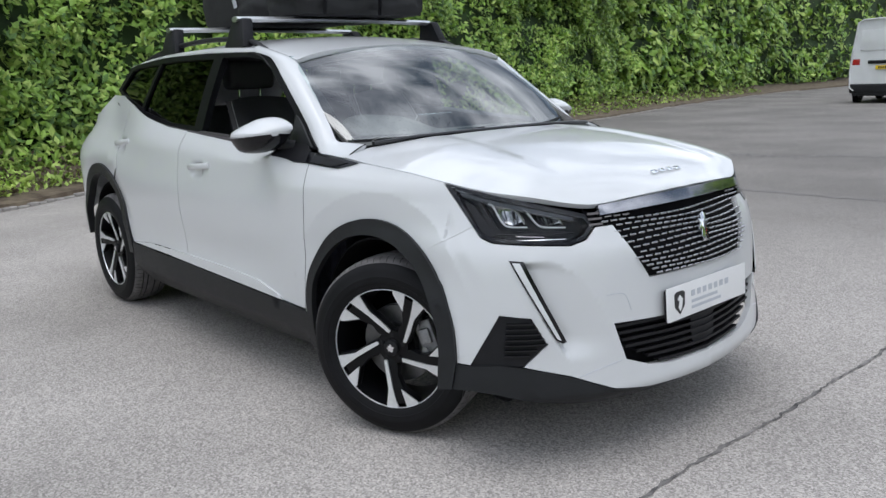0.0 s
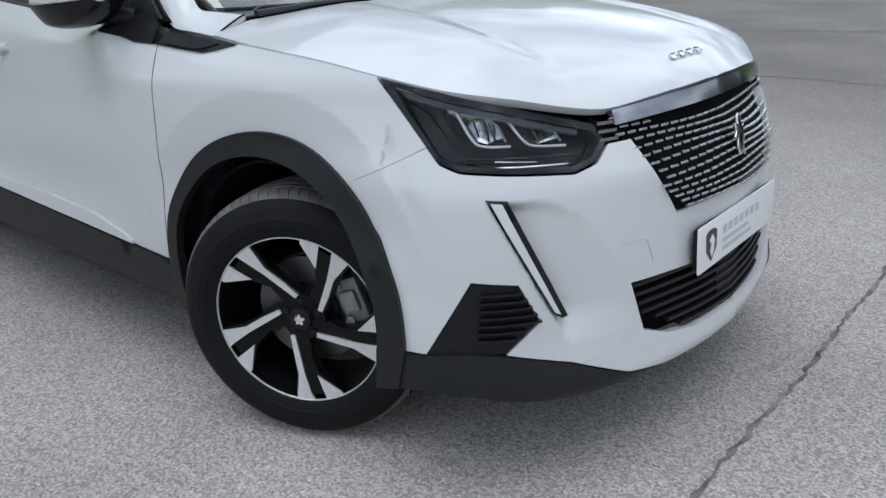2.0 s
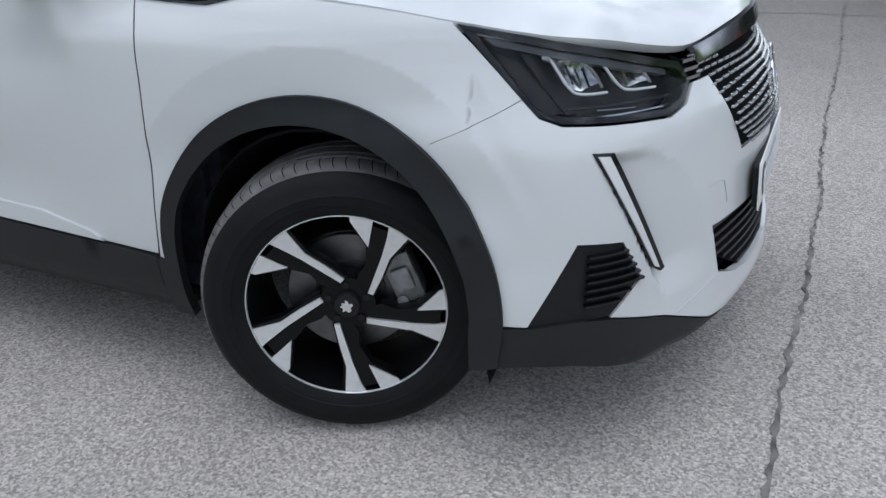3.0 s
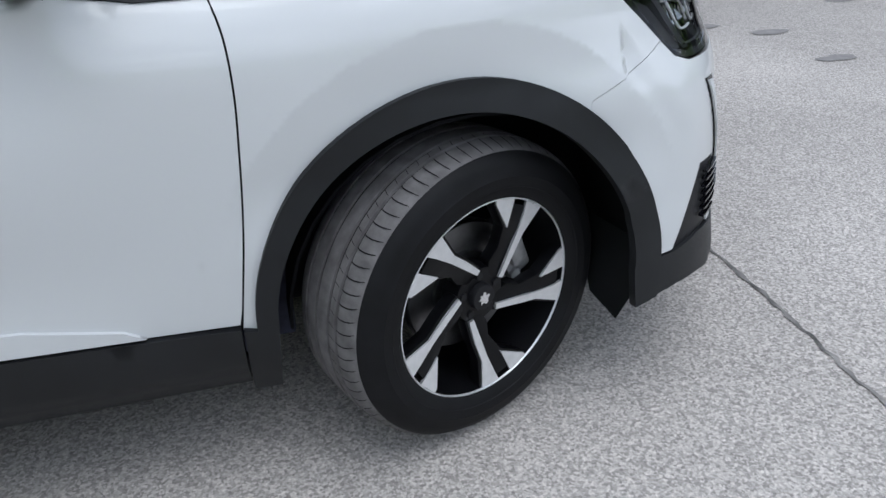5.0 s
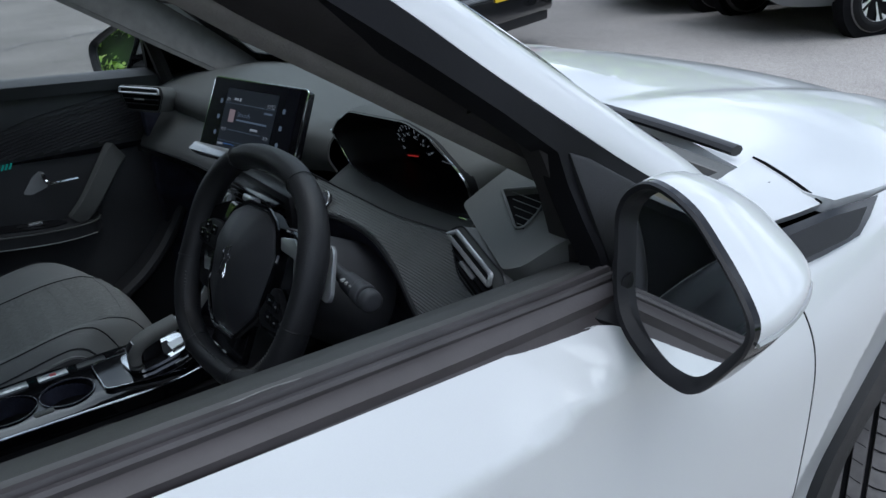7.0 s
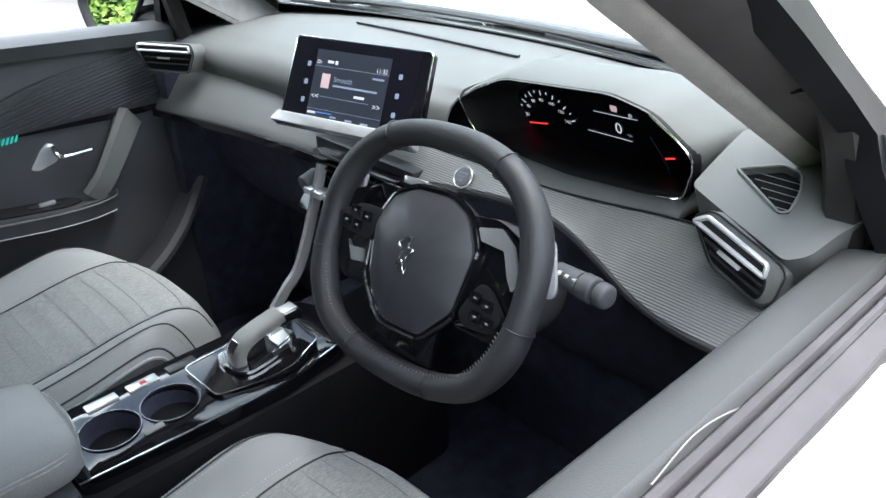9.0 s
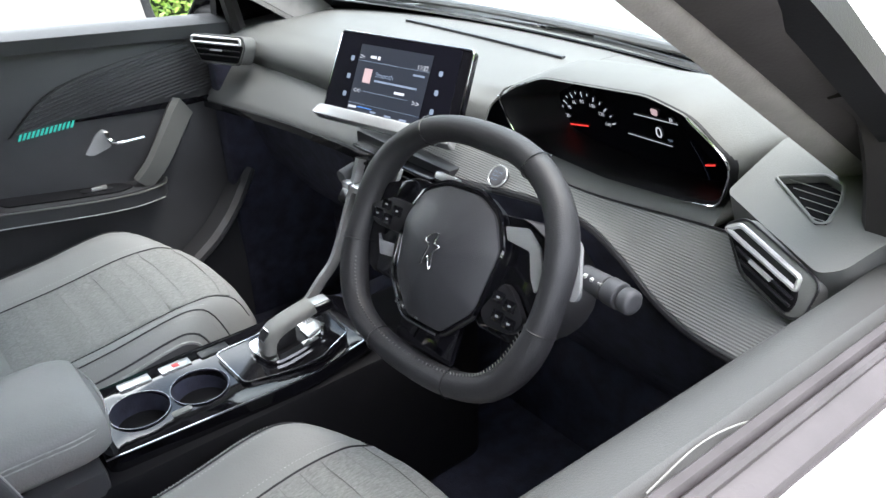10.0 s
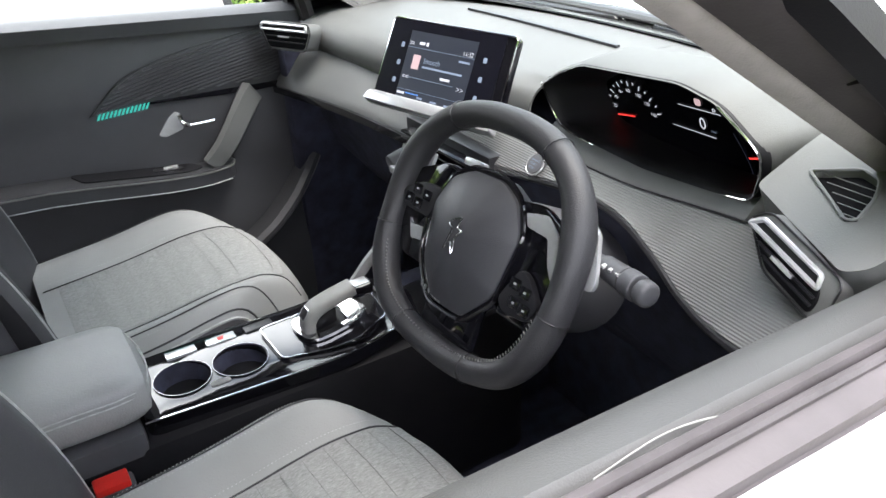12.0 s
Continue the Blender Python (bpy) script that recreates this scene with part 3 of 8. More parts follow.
    for k, c in enumerate((.765, .635)):
        refl = [(c + .072, .850 - k * .012), (c - .035, .838 - k * .014), (c - .062, .800 - k * .010), (c - .02, .785 - k * .006), (c + .015, .792 - k * .006)]
        panel("reflector", refl, lambda s, z, c=c: skin(s, z, -.050 + 7.0 * ((s - c) ** 2 + (z - .818) ** 2), False), LAMP, housing, "silver lamp bowl", step=.012, thick=.012, flip=True, mirror=mir)
        hook = spline([(c + .082, .853 - k * .012), (c + .06, .846 - k * .012), (c + .022, .800 - k * .008), (c - .005, .786 - k * .006), (c - .075, .783 - k * .008)], 5)
        sweep("light_bar", [pos(s, z, -.018) for s, z in hook], disc_section(.0028, .0028, 6), DRLM, housing, "white light bar")
        rimline = spline([(c + .040, .846 - k * .012), (c - .012, .840 - k * .013), (c - .048, .820 - k * .012), (c - .066, .792 - k * .008)], 5)
        sweep("bowl_edge", [pos(s, z, -.020) for s, z in rimline], disc_section(.0014, .0030, 6), LAMP, housing, "bright bowl edge")
        for j in range(4):                                 # fine fluting inside the bowl
            u = c + .030 - .022 * j
            sweep("bowl_flute", [pos(u + .010 - .016 * w, .838 - k * .012 - .012 * j / 3 - .034 * w, -.034) for w in (0, .25, .5, .75, 1)], disc_section(.0012, .0022, 5), (LAMP, LAMPDARK)[j % 2], housing)
        bm = bmesh.new()
        p = Vector(pos(c - .025, .815 - k * .01, -.035))
        bmesh.ops.create_uvsphere(bm, u_segments=14, v_segments=8, radius=.011, matrix=Matrix.Translation(p))
        part("bulb_lens", bm, LENS, housing, "clear projector lens")
    for z0, s0, s1, m in ((.7505, .790, .570, CHROME), (.7600, .735, .640, DCHROME), (.7660, .800, .540, SATIN)):
        line = [pos(s0 + (s1 - s0) * j / 8, z0 - .006 * (j / 8), -.006) for j in range(9)]
        sweep("lower_fin", line, disc_section(.003, .0020, 6), m, housing)
    panel("upper_trim", [(.985, .8905), (.87, .871), (.70, .843), (.53, .803), (.53, .794), (.70, .831), (.86, .859), (.96, .874)], lambda s, z: skin(s, z, -.012, False), LAMPTRIM, housing, "grey upper trim", step=.02, thick=.02, flip=True, mirror=mir)

# slats of the intake and its dark back
back = panel("intake", [(-.44, .48), (.44, .48), (.40, .34), (.30, .305), (0, .29), (-.30, .305), (-.40, .34)], lambda s, z: skin(s, z, -.045, False), DARK, ROOT,
             "dark lower intake with slats", step=.04, thick=.01, flip=True)
for i in range(7):
    z = .458 - i * .0235
    w = .418 - .036 * i / 3 if i < 4 else .38 - (i - 3) * .045
    line = [skin(w * (j / 12 - 1), z - .010 * (1 - abs(j / 12 - 1)), -.022) for j in range(25)]
    sweep("slat", line, [(-.012, -.0045), (.012, -.003), (.012, .003), (-.012, .0045)], SATIN, back)
panel("radar_cover", [(.075, .458), (-.075, .458), (-.065, .325), (.065, .325)], lambda s, z: skin(s, z, -.016, False), SATIN, back, step=.03, thick=.012, flip=True)

# grille: dark back, many small bright dashes in bowed rows, a smoked brow above
def grille_at(s, z, out=0.0):
    return skin(s, z, -.012 + out + .02 * ease(.80, .62, z), False)


grille = panel("grille", [(.490, .822), (.44, .806), (0, .812), (-.44, .806), (-.490, .822), (-.455, .773), (-.396, .773), (-.279, .600), (0, .598), (.279, .600), (.396, .773), (.455, .773)],
               lambda s, z: grille_at(s, z, -.014), DARK, ROOT, "black grille with bright dashes", step=.035, thick=.01, flip=True)
bm = bmesh.new()
box(bm, (-.0130, -.004, -.0032), (.0130, .004, .0032))
bmesh.ops.bevel(bm, geom=bm.edges[:], offset=.0014, segments=1, affect="EDGES")
dash_mesh = bpy.data.meshes.new("grille_dash")
bm.to_mesh(dash_mesh)
bm.free()
dash_mesh.materials.append(GRILLE)
for row in range(13):
    z0 = .800 - row * .0158
    half = .435 if row < 2 else .39 - (row - 2) * .0115
    count = int(half / .0175)
    for i in range(-count, count + 1):
        s = (i + .5 * (row % 2)) * .0335 * (1.0 + .10 * abs(i) / 14)
        if abs(s) > half:
            continue
        z = z0 + .006 * math.cos(3.2 * s) - .006 - .0035 * math.sin(row * .7 + s * 9)
        if row == 0 and abs(s) < .3:
            continue
        ob = new("grille_dash", dash_mesh)
        ob.parent = grille
        q = Vector(grille_at(s, z, .004))
        n = Vector(grille_at(s + .01, z, .004)) - Vector(grille_at(s - .01, z, .004))
        ob.matrix_basis = Matrix.Translation(q) @ pose(0, 0, 0, 0, 0, math.degrees(math.atan2(n.y, n.x)))
panel("grille_brow", [(.440, .836), (.22, .846), (0, .850), (-.22, .846), (-.440, .836), (-.437, .806), (-.22, .812), (0, .815), (.22, .812), (.437, .806)],
      lambda s, z: skin(s, z, .006 - .1 * max(0, z - .835), False), DCHROME, ROOT, "smoked chrome brow above the grille", step=.03, thick=.02, flip=True)
for mir in (1, -1):
    for i in range(3):
        line = [skin(mir * (.485 - .055 * j / 3), .812 - i * .016, -.002, False) for j in range(4)]
        sweep("side_dash", line, [(-.004, -.0035), (.004, -.0035), (.004, .0035), (-.004, .0035)], DCHROME, grille)
# fine shut lines: tow-eye cover and the chin's seam
sweep("tow_eye_seam", [skin(s, z, .0004) for s, z in spline([(.454, .5655), (.415, .567), (.386, .560), (.373, .538), (.362, .506)], 5)], disc_section(.0012, .0012, 5), INK, ROOT, "fine tow-eye cover line")
for mir in (1, -1):
    sweep("chin_seam", [(lambda q: (q[0], q[1] * mir, q[2]))(skin(s, z, .0004)) for s, z in spline([(.553, .320), (.484, .338), (.405, .353)], 6)], disc_section(.0012, .0012, 5), INK, ROOT, "fine bumper seam")

# emblem: a plain upright shield-like shape in chrome
nose = Vector(skin(0, .72, .012, False))
em = Matrix.Translation(nose) @ Matrix(((0, .0, 1, 0), (1, 0, 0, 0), (0, 1, 0, 0), (0, 0, 0, 1))) @ pose(0, 0, 0, -14, 0, 0)
plate("emblem", [(-.012, -.052), (.004, -.046), (.026, -.058), (.018, -.024), (.034, -.012), (.022, .002), (.040, .026), (.020, .020), (.022, .046), (.004, .058),
                 (-.014, .050), (-.010, .030), (-.032, .036), (-.020, .014), (-.036, -.002), (-.014, -.006), (-.024, -.030)], .006, em @ Matrix.Diagonal((.82, .90, 1, 1)), CHROME, ROOT, "plain chrome nose emblem", bevel=.0015)

# number plate, flat and slightly curved away
pm = Matrix.Translation((.757, 0, .500)) @ Matrix(((0, 0, 1, 0), (1, 0, 0, 0), (0, 1, 0, 0), (0, 0, 0, 1))) @ pose(0, 0, 0, -4, 0, 0)
np_ob = plate("number_plate", rounded([(-.245, -.056), (.245, -.056), (.245, .056), (-.245, .056)], .008), .004, pm, PLATE, ROOT, "white show plate with shield and grey bars", bevel=.001)
plate("plate_holder", rounded([(-.238, -.050), (.238, -.050), (.238, .050), (-.238, .050)], .008), .012, pm @ pose(0, 0, -.0125), SATIN, np_ob)
plate("shield", [(-.205, .030), (-.19, .037), (-.16, .037), (-.145, .030), (-.147, -.012), (-.175, -.040), (-.203, -.012)], .0015, pm @ pose(0, 0, .0042), INKBLACK, np_ob, "black shield")
plate("shield_mark", [(-.19, .012), (-.175, .026), (-.160, .010), (-.165, -.016), (-.175, -.030), (-.185, -.014), (-.178, .004)], .001, pm @ pose(0, 0, .0059), PLATE, np_ob)
for y0, z0, w, h in [(-.105 + i * .035, .006, .021, .020) for i in range(7)]:
    plate("print_bar", [(y0, z0), (y0 + w, z0), (y0 + w, z0 + h), (y0, z0 + h)], .0008, pm @ pose(0, 0, .0042), INK, np_ob)
for y0, z0, w in ((-.105, -.016, .16), (-.105, -.036, .18)):
    plate("print_bar", [(y0, z0), (y0 + w, z0), (y0 + w, z0 + .010), (y0, z0 + .010)], .0008, pm @ pose(0, 0, .0042), INK, np_ob)

# bonnet
half = [(x - .002, -max(0, y - .003)) for x, y in zip(RIM_X, RIM_Y) if x > -.262]
cowl_edge = spline([(-.185, 0), (-.20, -.25), (-.235, -.48), (-.275, -.645), (-.262, -.744)], 5)[:-1]
outline = [tuple(p) for p in half] + [(p[0], -p[1]) for p in reversed(half[:-1])] + [(p[0], -p[1]) for p in reversed(cowl_edge[1:])] + [tuple(p) for p in cowl_edge]
panel("bonnet", outline, bonnet, PAINT, ROOT, "pearl white bonnet with raised creases", step=.03, thick=.02)
# model lettering on the bonnet's lip, as four plain bars
for i in range(4):
    y = -.072 + i * .045
    ring = rounded([(y - .015, .577), (y + .015, .577), (y + .015, .593), (y - .015, .593)], .003)
    panel("badge_bar", ring, lambda u, v: (lambda q: (q[0], q[1], q[2] + .004))(bonnet(v, u)), CHROME, ROOT, "small chrome badge bar", step=.02, thick=.003)

# scuttle, wipers, windscreen and pillars
grid_surface("scuttle", lambda u, v: (-.16 - .22 * v - .13 * (abs(u) / .67) ** 2.2 * v, u, bonnet(-.2, u)[2] - .035 - .01 * math.sin(math.pi * v)), [-.69 + .046 * i for i in range(31)], [0, .25, .5, .75, 1],
             DARK, ROOT, "black plastic scuttle panel", thick=.006)
for y0, y1 in ((-.62, -.02), (.08, .60)):
    line = [(lambda q: (q[0] + .026, q[1], q[2] - .012))(screen(y0 + (y1 - y0) * j / 10, .02 + .05 * j / 10)) for j in range(11)]
    w = sweep("wiper", line, disc_section(.004, .005, 8), CLAD, ROOT, "black flat-blade wiper")
    sweep("wiper_arm", [(line[3][0] + .02, line[3][1], line[3][2] - .012), (line[4][0] + .012, line[4][1], line[4][2] + .002), line[6]], disc_section(.006, .004, 8), CLAD, w)
ws = panel("windscreen", [(-.665, .0), (.665, .0), (.632, .5), (.597, 1.0), (-.597, 1.0), (-.632, .5)], screen, GLASSW, ROOT, "clear windscreen reflecting clouds", step=.05, thick=.004, flip=False)
ws.visible_shadow = False
panel("screen_band", [(-.67, -.02), (.67, -.02), (.64, .5), (.605, 1.02), (-.605, 1.02), (-.64, .5)], lambda y, v: tuple(np.array(screen(y, v)) - np.array((.004, 0, .004))), GLOSS, ws,
      "black printed edge band", holes=[[(-.612, .045), (.612, .045), (.597, .5), (.572, .945), (-.572, .945), (-.597, .5)]], step=.05, thick=.003)
for mir in (1, -1):
    inner = spline([(-.266, -.650, 1.009), (-.345, -.672, 1.014), (-.402, -.684, 1.021), (-.460, -.668, 1.066), (-.530, -.650, 1.118), (-.655, -.616, 1.214), (-.755, -.595, 1.287), (-.86, -.581, 1.345), (-1.12, -.568, 1.402)], 6)
    outer = spline([(-.256, -.746, .9675), (-.345, -.750, .9745), (-.437, -.745, .982), (-.500, -.728, 1.030), side_glass(-.58, 1.092), side_glass(-.715, 1.195), side_glass(-.83, 1.285), side_glass(-.93, 1.347), side_glass(-1.10, 1.380)], 6)
    k = len(inner)
    V, F = [], []
    for i, (a, b) in enumerate(zip(inner, outer)):
        a, b = np.array(a), np.array(b)
        for j in range(7):
            t = j / 6
            q = a + (b - a) * t + np.array((.006, -.011, .011)) * math.sin(math.pi * t) ** .8 * (.15 + .85 * ease(5, 17, i))
            V.append((q[0], q[1] * mir, q[2]))
    for i in range(k - 1):
        for j in range(6):
            F.append((i * 7 + j, i * 7 + j + 1, i * 7 + 8 + j, i * 7 + 7 + j))
    bm = bmesh.new()
    vv = [bm.verts.new(v) for v in V]
    for f in F:
        bm.faces.new([vv[i] for i in f])
    bmesh.ops.recalc_face_normals(bm, faces=bm.faces)
    bmesh.ops.solidify(bm, geom=bm.faces[:], thickness=.012)
    pillar = part("windscreen_pillar", bm, PAINT, ROOT)
    sweep("bonnet_seam", [V[j] if j in (0, 6) else (V[j][0], V[j][1], V[j][2] + .0015) for j in range(7)], disc_section(.0022, .0022, 6), DARK, pillar, "dark seam against the bonnet")

# roof, rails and rear glass
edge = spline([(-.80, -.590), (-1.12, -.580), (-1.6, -.585), (-2.2, -.575), (-2.55, -.55), (-2.66, -.53)], 5)
outline = [tuple(p) for p in edge] + [(p[0], -p[1]) for p in reversed(edge)]
panel("roof_skin", outline, roof, PAINT, ROOT, step=.06, thick=.02, flip=False)
for mir in (1, -1):
    a_line = [roof(p[0], p[1]) for p in spline([(-1.1, -.574), (-1.6, -.584), (-2.2, -.574), (-2.62, -.54)], 6)]
    b_line = [side_glass(p[0], p[1]) for p in spline([(-1.1, 1.378), (-1.6, 1.392), (-2.2, 1.388), (-2.60, 1.355)], 6)]
    V, F = [], []
    for a, b in zip(a_line, b_line):
        a, b = np.array(a), np.array(b)
        for j in range(5):
            q = a + (b - a) * j / 4 + np.array((0, -.012, .012)) * math.sin(math.pi * j / 4)
            V.append((q[0], q[1] * mir, q[2]))
    for i in range(len(a_line) - 1):
        for j in range(4):
            F.append((i * 5 + j, i * 5 + j + 1, i * 5 + 6 + j, i * 5 + 5 + j))
    bm = bmesh.new()
    vv = [bm.verts.new(v) for v in V]
    for f in F:
        bm.faces.new([vv[i] for i in f])
    bmesh.ops.recalc_face_normals(bm, faces=bm.faces)
    bmesh.ops.solidify(bm, geom=bm.faces[:], thickness=.01)
    part("roof_side", bm, PAINT, ROOT)
    rail = [(x, mir * -.57, roof(x, .57)[2] + .045 * math.sin(math.pi * min(1, max(0, (x + 2.5) / 1.4))) ** .35) for x in np.linspace(-2.5, -1.1, 17)]
    sweep("roof_rail", rail, disc_section(.018, .012, 10), SATIN, ROOT, "black roof rail")
grid_surface("tailgate", lambda u, v: (-3.40 + .76 * v ** 2.2, u * (1 - .25 * v), .5 + .87 * v), [-.70 + .14 * i for i in range(11)], [i / 10 for i in range(11)], PAINT, ROOT, thick=.02)

FRAME = material("door_frame_film", (.0075, .0075, .009), .38, spec=.10, vary=.2, scale=14, bump=.05, bscale=400)
BELT = material("belt_rubber", (.042, .036, .038), .5, vary=.2, scale=20, bump=.1, bscale=300)
# side windows, framed in black; the driver's glass is wound down
for mir in (False, True):
    daylight = [(-.44, .992), (-.51, 1.041), (-.655, 1.147), (-.765, 1.234), (-.85, 1.302), (-.93, 1.347), (-1.05, 1.373), (-1.5, 1.388), (-2.0, 1.392), (-2.5, 1.372), (-2.60, 1.355), (-2.73, 1.235), (-2.60, 1.180), (-2.35, 1.12),
                (-2.0, 1.050), (-1.7, 1.015), (-1.2, .990), (-.75, .978)]
    front = [(-.648, .990), (-.664, 1.118), (-.72, 1.165), (-.80, 1.226), (-.90, 1.300), (-1.00, 1.342), (-1.13, 1.358), (-1.385, 1.364), (-1.43, 1.016), (-1.1, 1.000)]
    rear = [(-1.515, 1.052), (-1.475, 1.362), (-1.9, 1.368), (-2.10, 1.362), (-2.215, 1.122), (-1.8, 1.065)]
    quarter = [(-2.25, 1.135), (-2.135, 1.360), (-2.48, 1.352), (-2.56, 1.335), (-2.67, 1.235), (-2.58, 1.200)]
    fr = panel("window_frame", daylight, side_glass, FRAME, ROOT, "black window surround", holes=[front, rear, quarter], step=.035, thick=.03, flip=False, mirror=mir)
    for hole in ([rear, quarter] + ([front] if mir else [])):
        g = panel("side_glass", hole, lambda x, z: (lambda q: (q[0], q[1] + .012, q[2]))(side_glass(x, z)), GLASSC if hole is front else GLASST, ROOT,
                  "clear side glass" if hole is front else "dark privacy glass", step=.06, thick=.003, flip=True, mirror=mir)
        g.visible_shadow = False
    # belt moulding
    line = [side_glass(x, z) for x, z in spline([(-.62, .990), (-.9, .998), (-1.2, 1.008), (-1.7, 1.034), (-2.0, 1.06), (-2.35, 1.115), (-2.60, 1.178)], 5)]
    line = [(x, (y - .004) * (-1 if mir else 1), z) for x, y, z in line]
    sweep("belt_moulding", line, [(-.018, -.006), (-.030, -.021), (-.022, -.030), (.006, -.030), (.006, .006), (.0, .010), (-.008, .009), (-.018, .003)][::-1 if mir else 1], BELT, ROOT, "black belt moulding")

# black finisher from the mirror foot to a point on the wing
for mir in (False, True):
    fin = lambda s, z: skin(s, z, .006)
    f1 = panel("wing_finisher", [(1.734, .947), (1.64, .941), (1.546, .937), (1.50, .946), (1.452, .9585), (1.58, .9735), (1.748, .984)], fin, GLOSS, ROOT, "gloss black wing finisher", step=.02, thick=.012, flip=True, mirror=mir)
    panel("finisher_inset", [(1.708, .952), (1.580, .944), (1.548, .946), (1.500, .958), (1.580, .968), (1.698, .975)], lambda s, z: skin(s, z, .010), SATIN, f1, step=.02, thick=.004, flip=True, mirror=mir)
    panel("mirror_foot", [(1.739, .947), (1.754, .986), (1.80, 1.01), (1.94, 1.01), (2.0, .985), (1.97, .974), (1.90, .959), (1.825, .947)], fin, SATIN, ROOT, "satin black mirror foot panel", step=.02, thick=.02, flip=True, mirror=mir)

# door handles
for mir in (1, -1):
    for s, z, dz in ((2.58, .884, .0), (3.55, .955, .0)):
        c = Vector(skin(s, z))
        line = [(c.x + .105 * (1 - 2 * j / 10), mir * (skin(s, z)[1] - .018 - .014 * math.sin(math.pi * j / 10)), z + .004 - .018 * (j / 10 - .5)) for j in range(11)]
        h = sweep("door_handle", line, disc_section(.008, .014, 10), PAINT, ROOT, "white pull handle")

# ---------------------------------------------------------------- wheels
def lathe(name, profile, mat, parent, label="", n=64):
    """A profile (radius, across) spun round the y axis."""
    return grid_surface(name, lambda a, i: (profile[i][0] * math.cos(a), profile[i][1], profile[i][0] * math.sin(a)),
                        [2 * math.pi * i / n for i in range(n)], list(range(len(profile))), mat, parent, label, closed_u=True)


def dished(bm, pts, thick, deep):
    """A spoke piece from (radius, degrees) corners whose face sinks towards the hub by deep."""
    y = lambda r: -.1045 + deep * ease(.205, .055, r)
    q = [(r * math.cos(radians(a)), y(r), r * math.sin(radians(a))) for r, a in pts]
    hi = [bm.verts.new(p) for p in q]
    lo = [bm.verts.new((p[0], p[1] + thick, p[2])) for p in q]
    bm.faces.new(hi)
    bm.faces.new(lo[::-1])
    for i in range(len(q)):
        j = (i + 1) % len(q)
        bm.faces.new((hi[i], lo[i], lo[j], hi[j]))


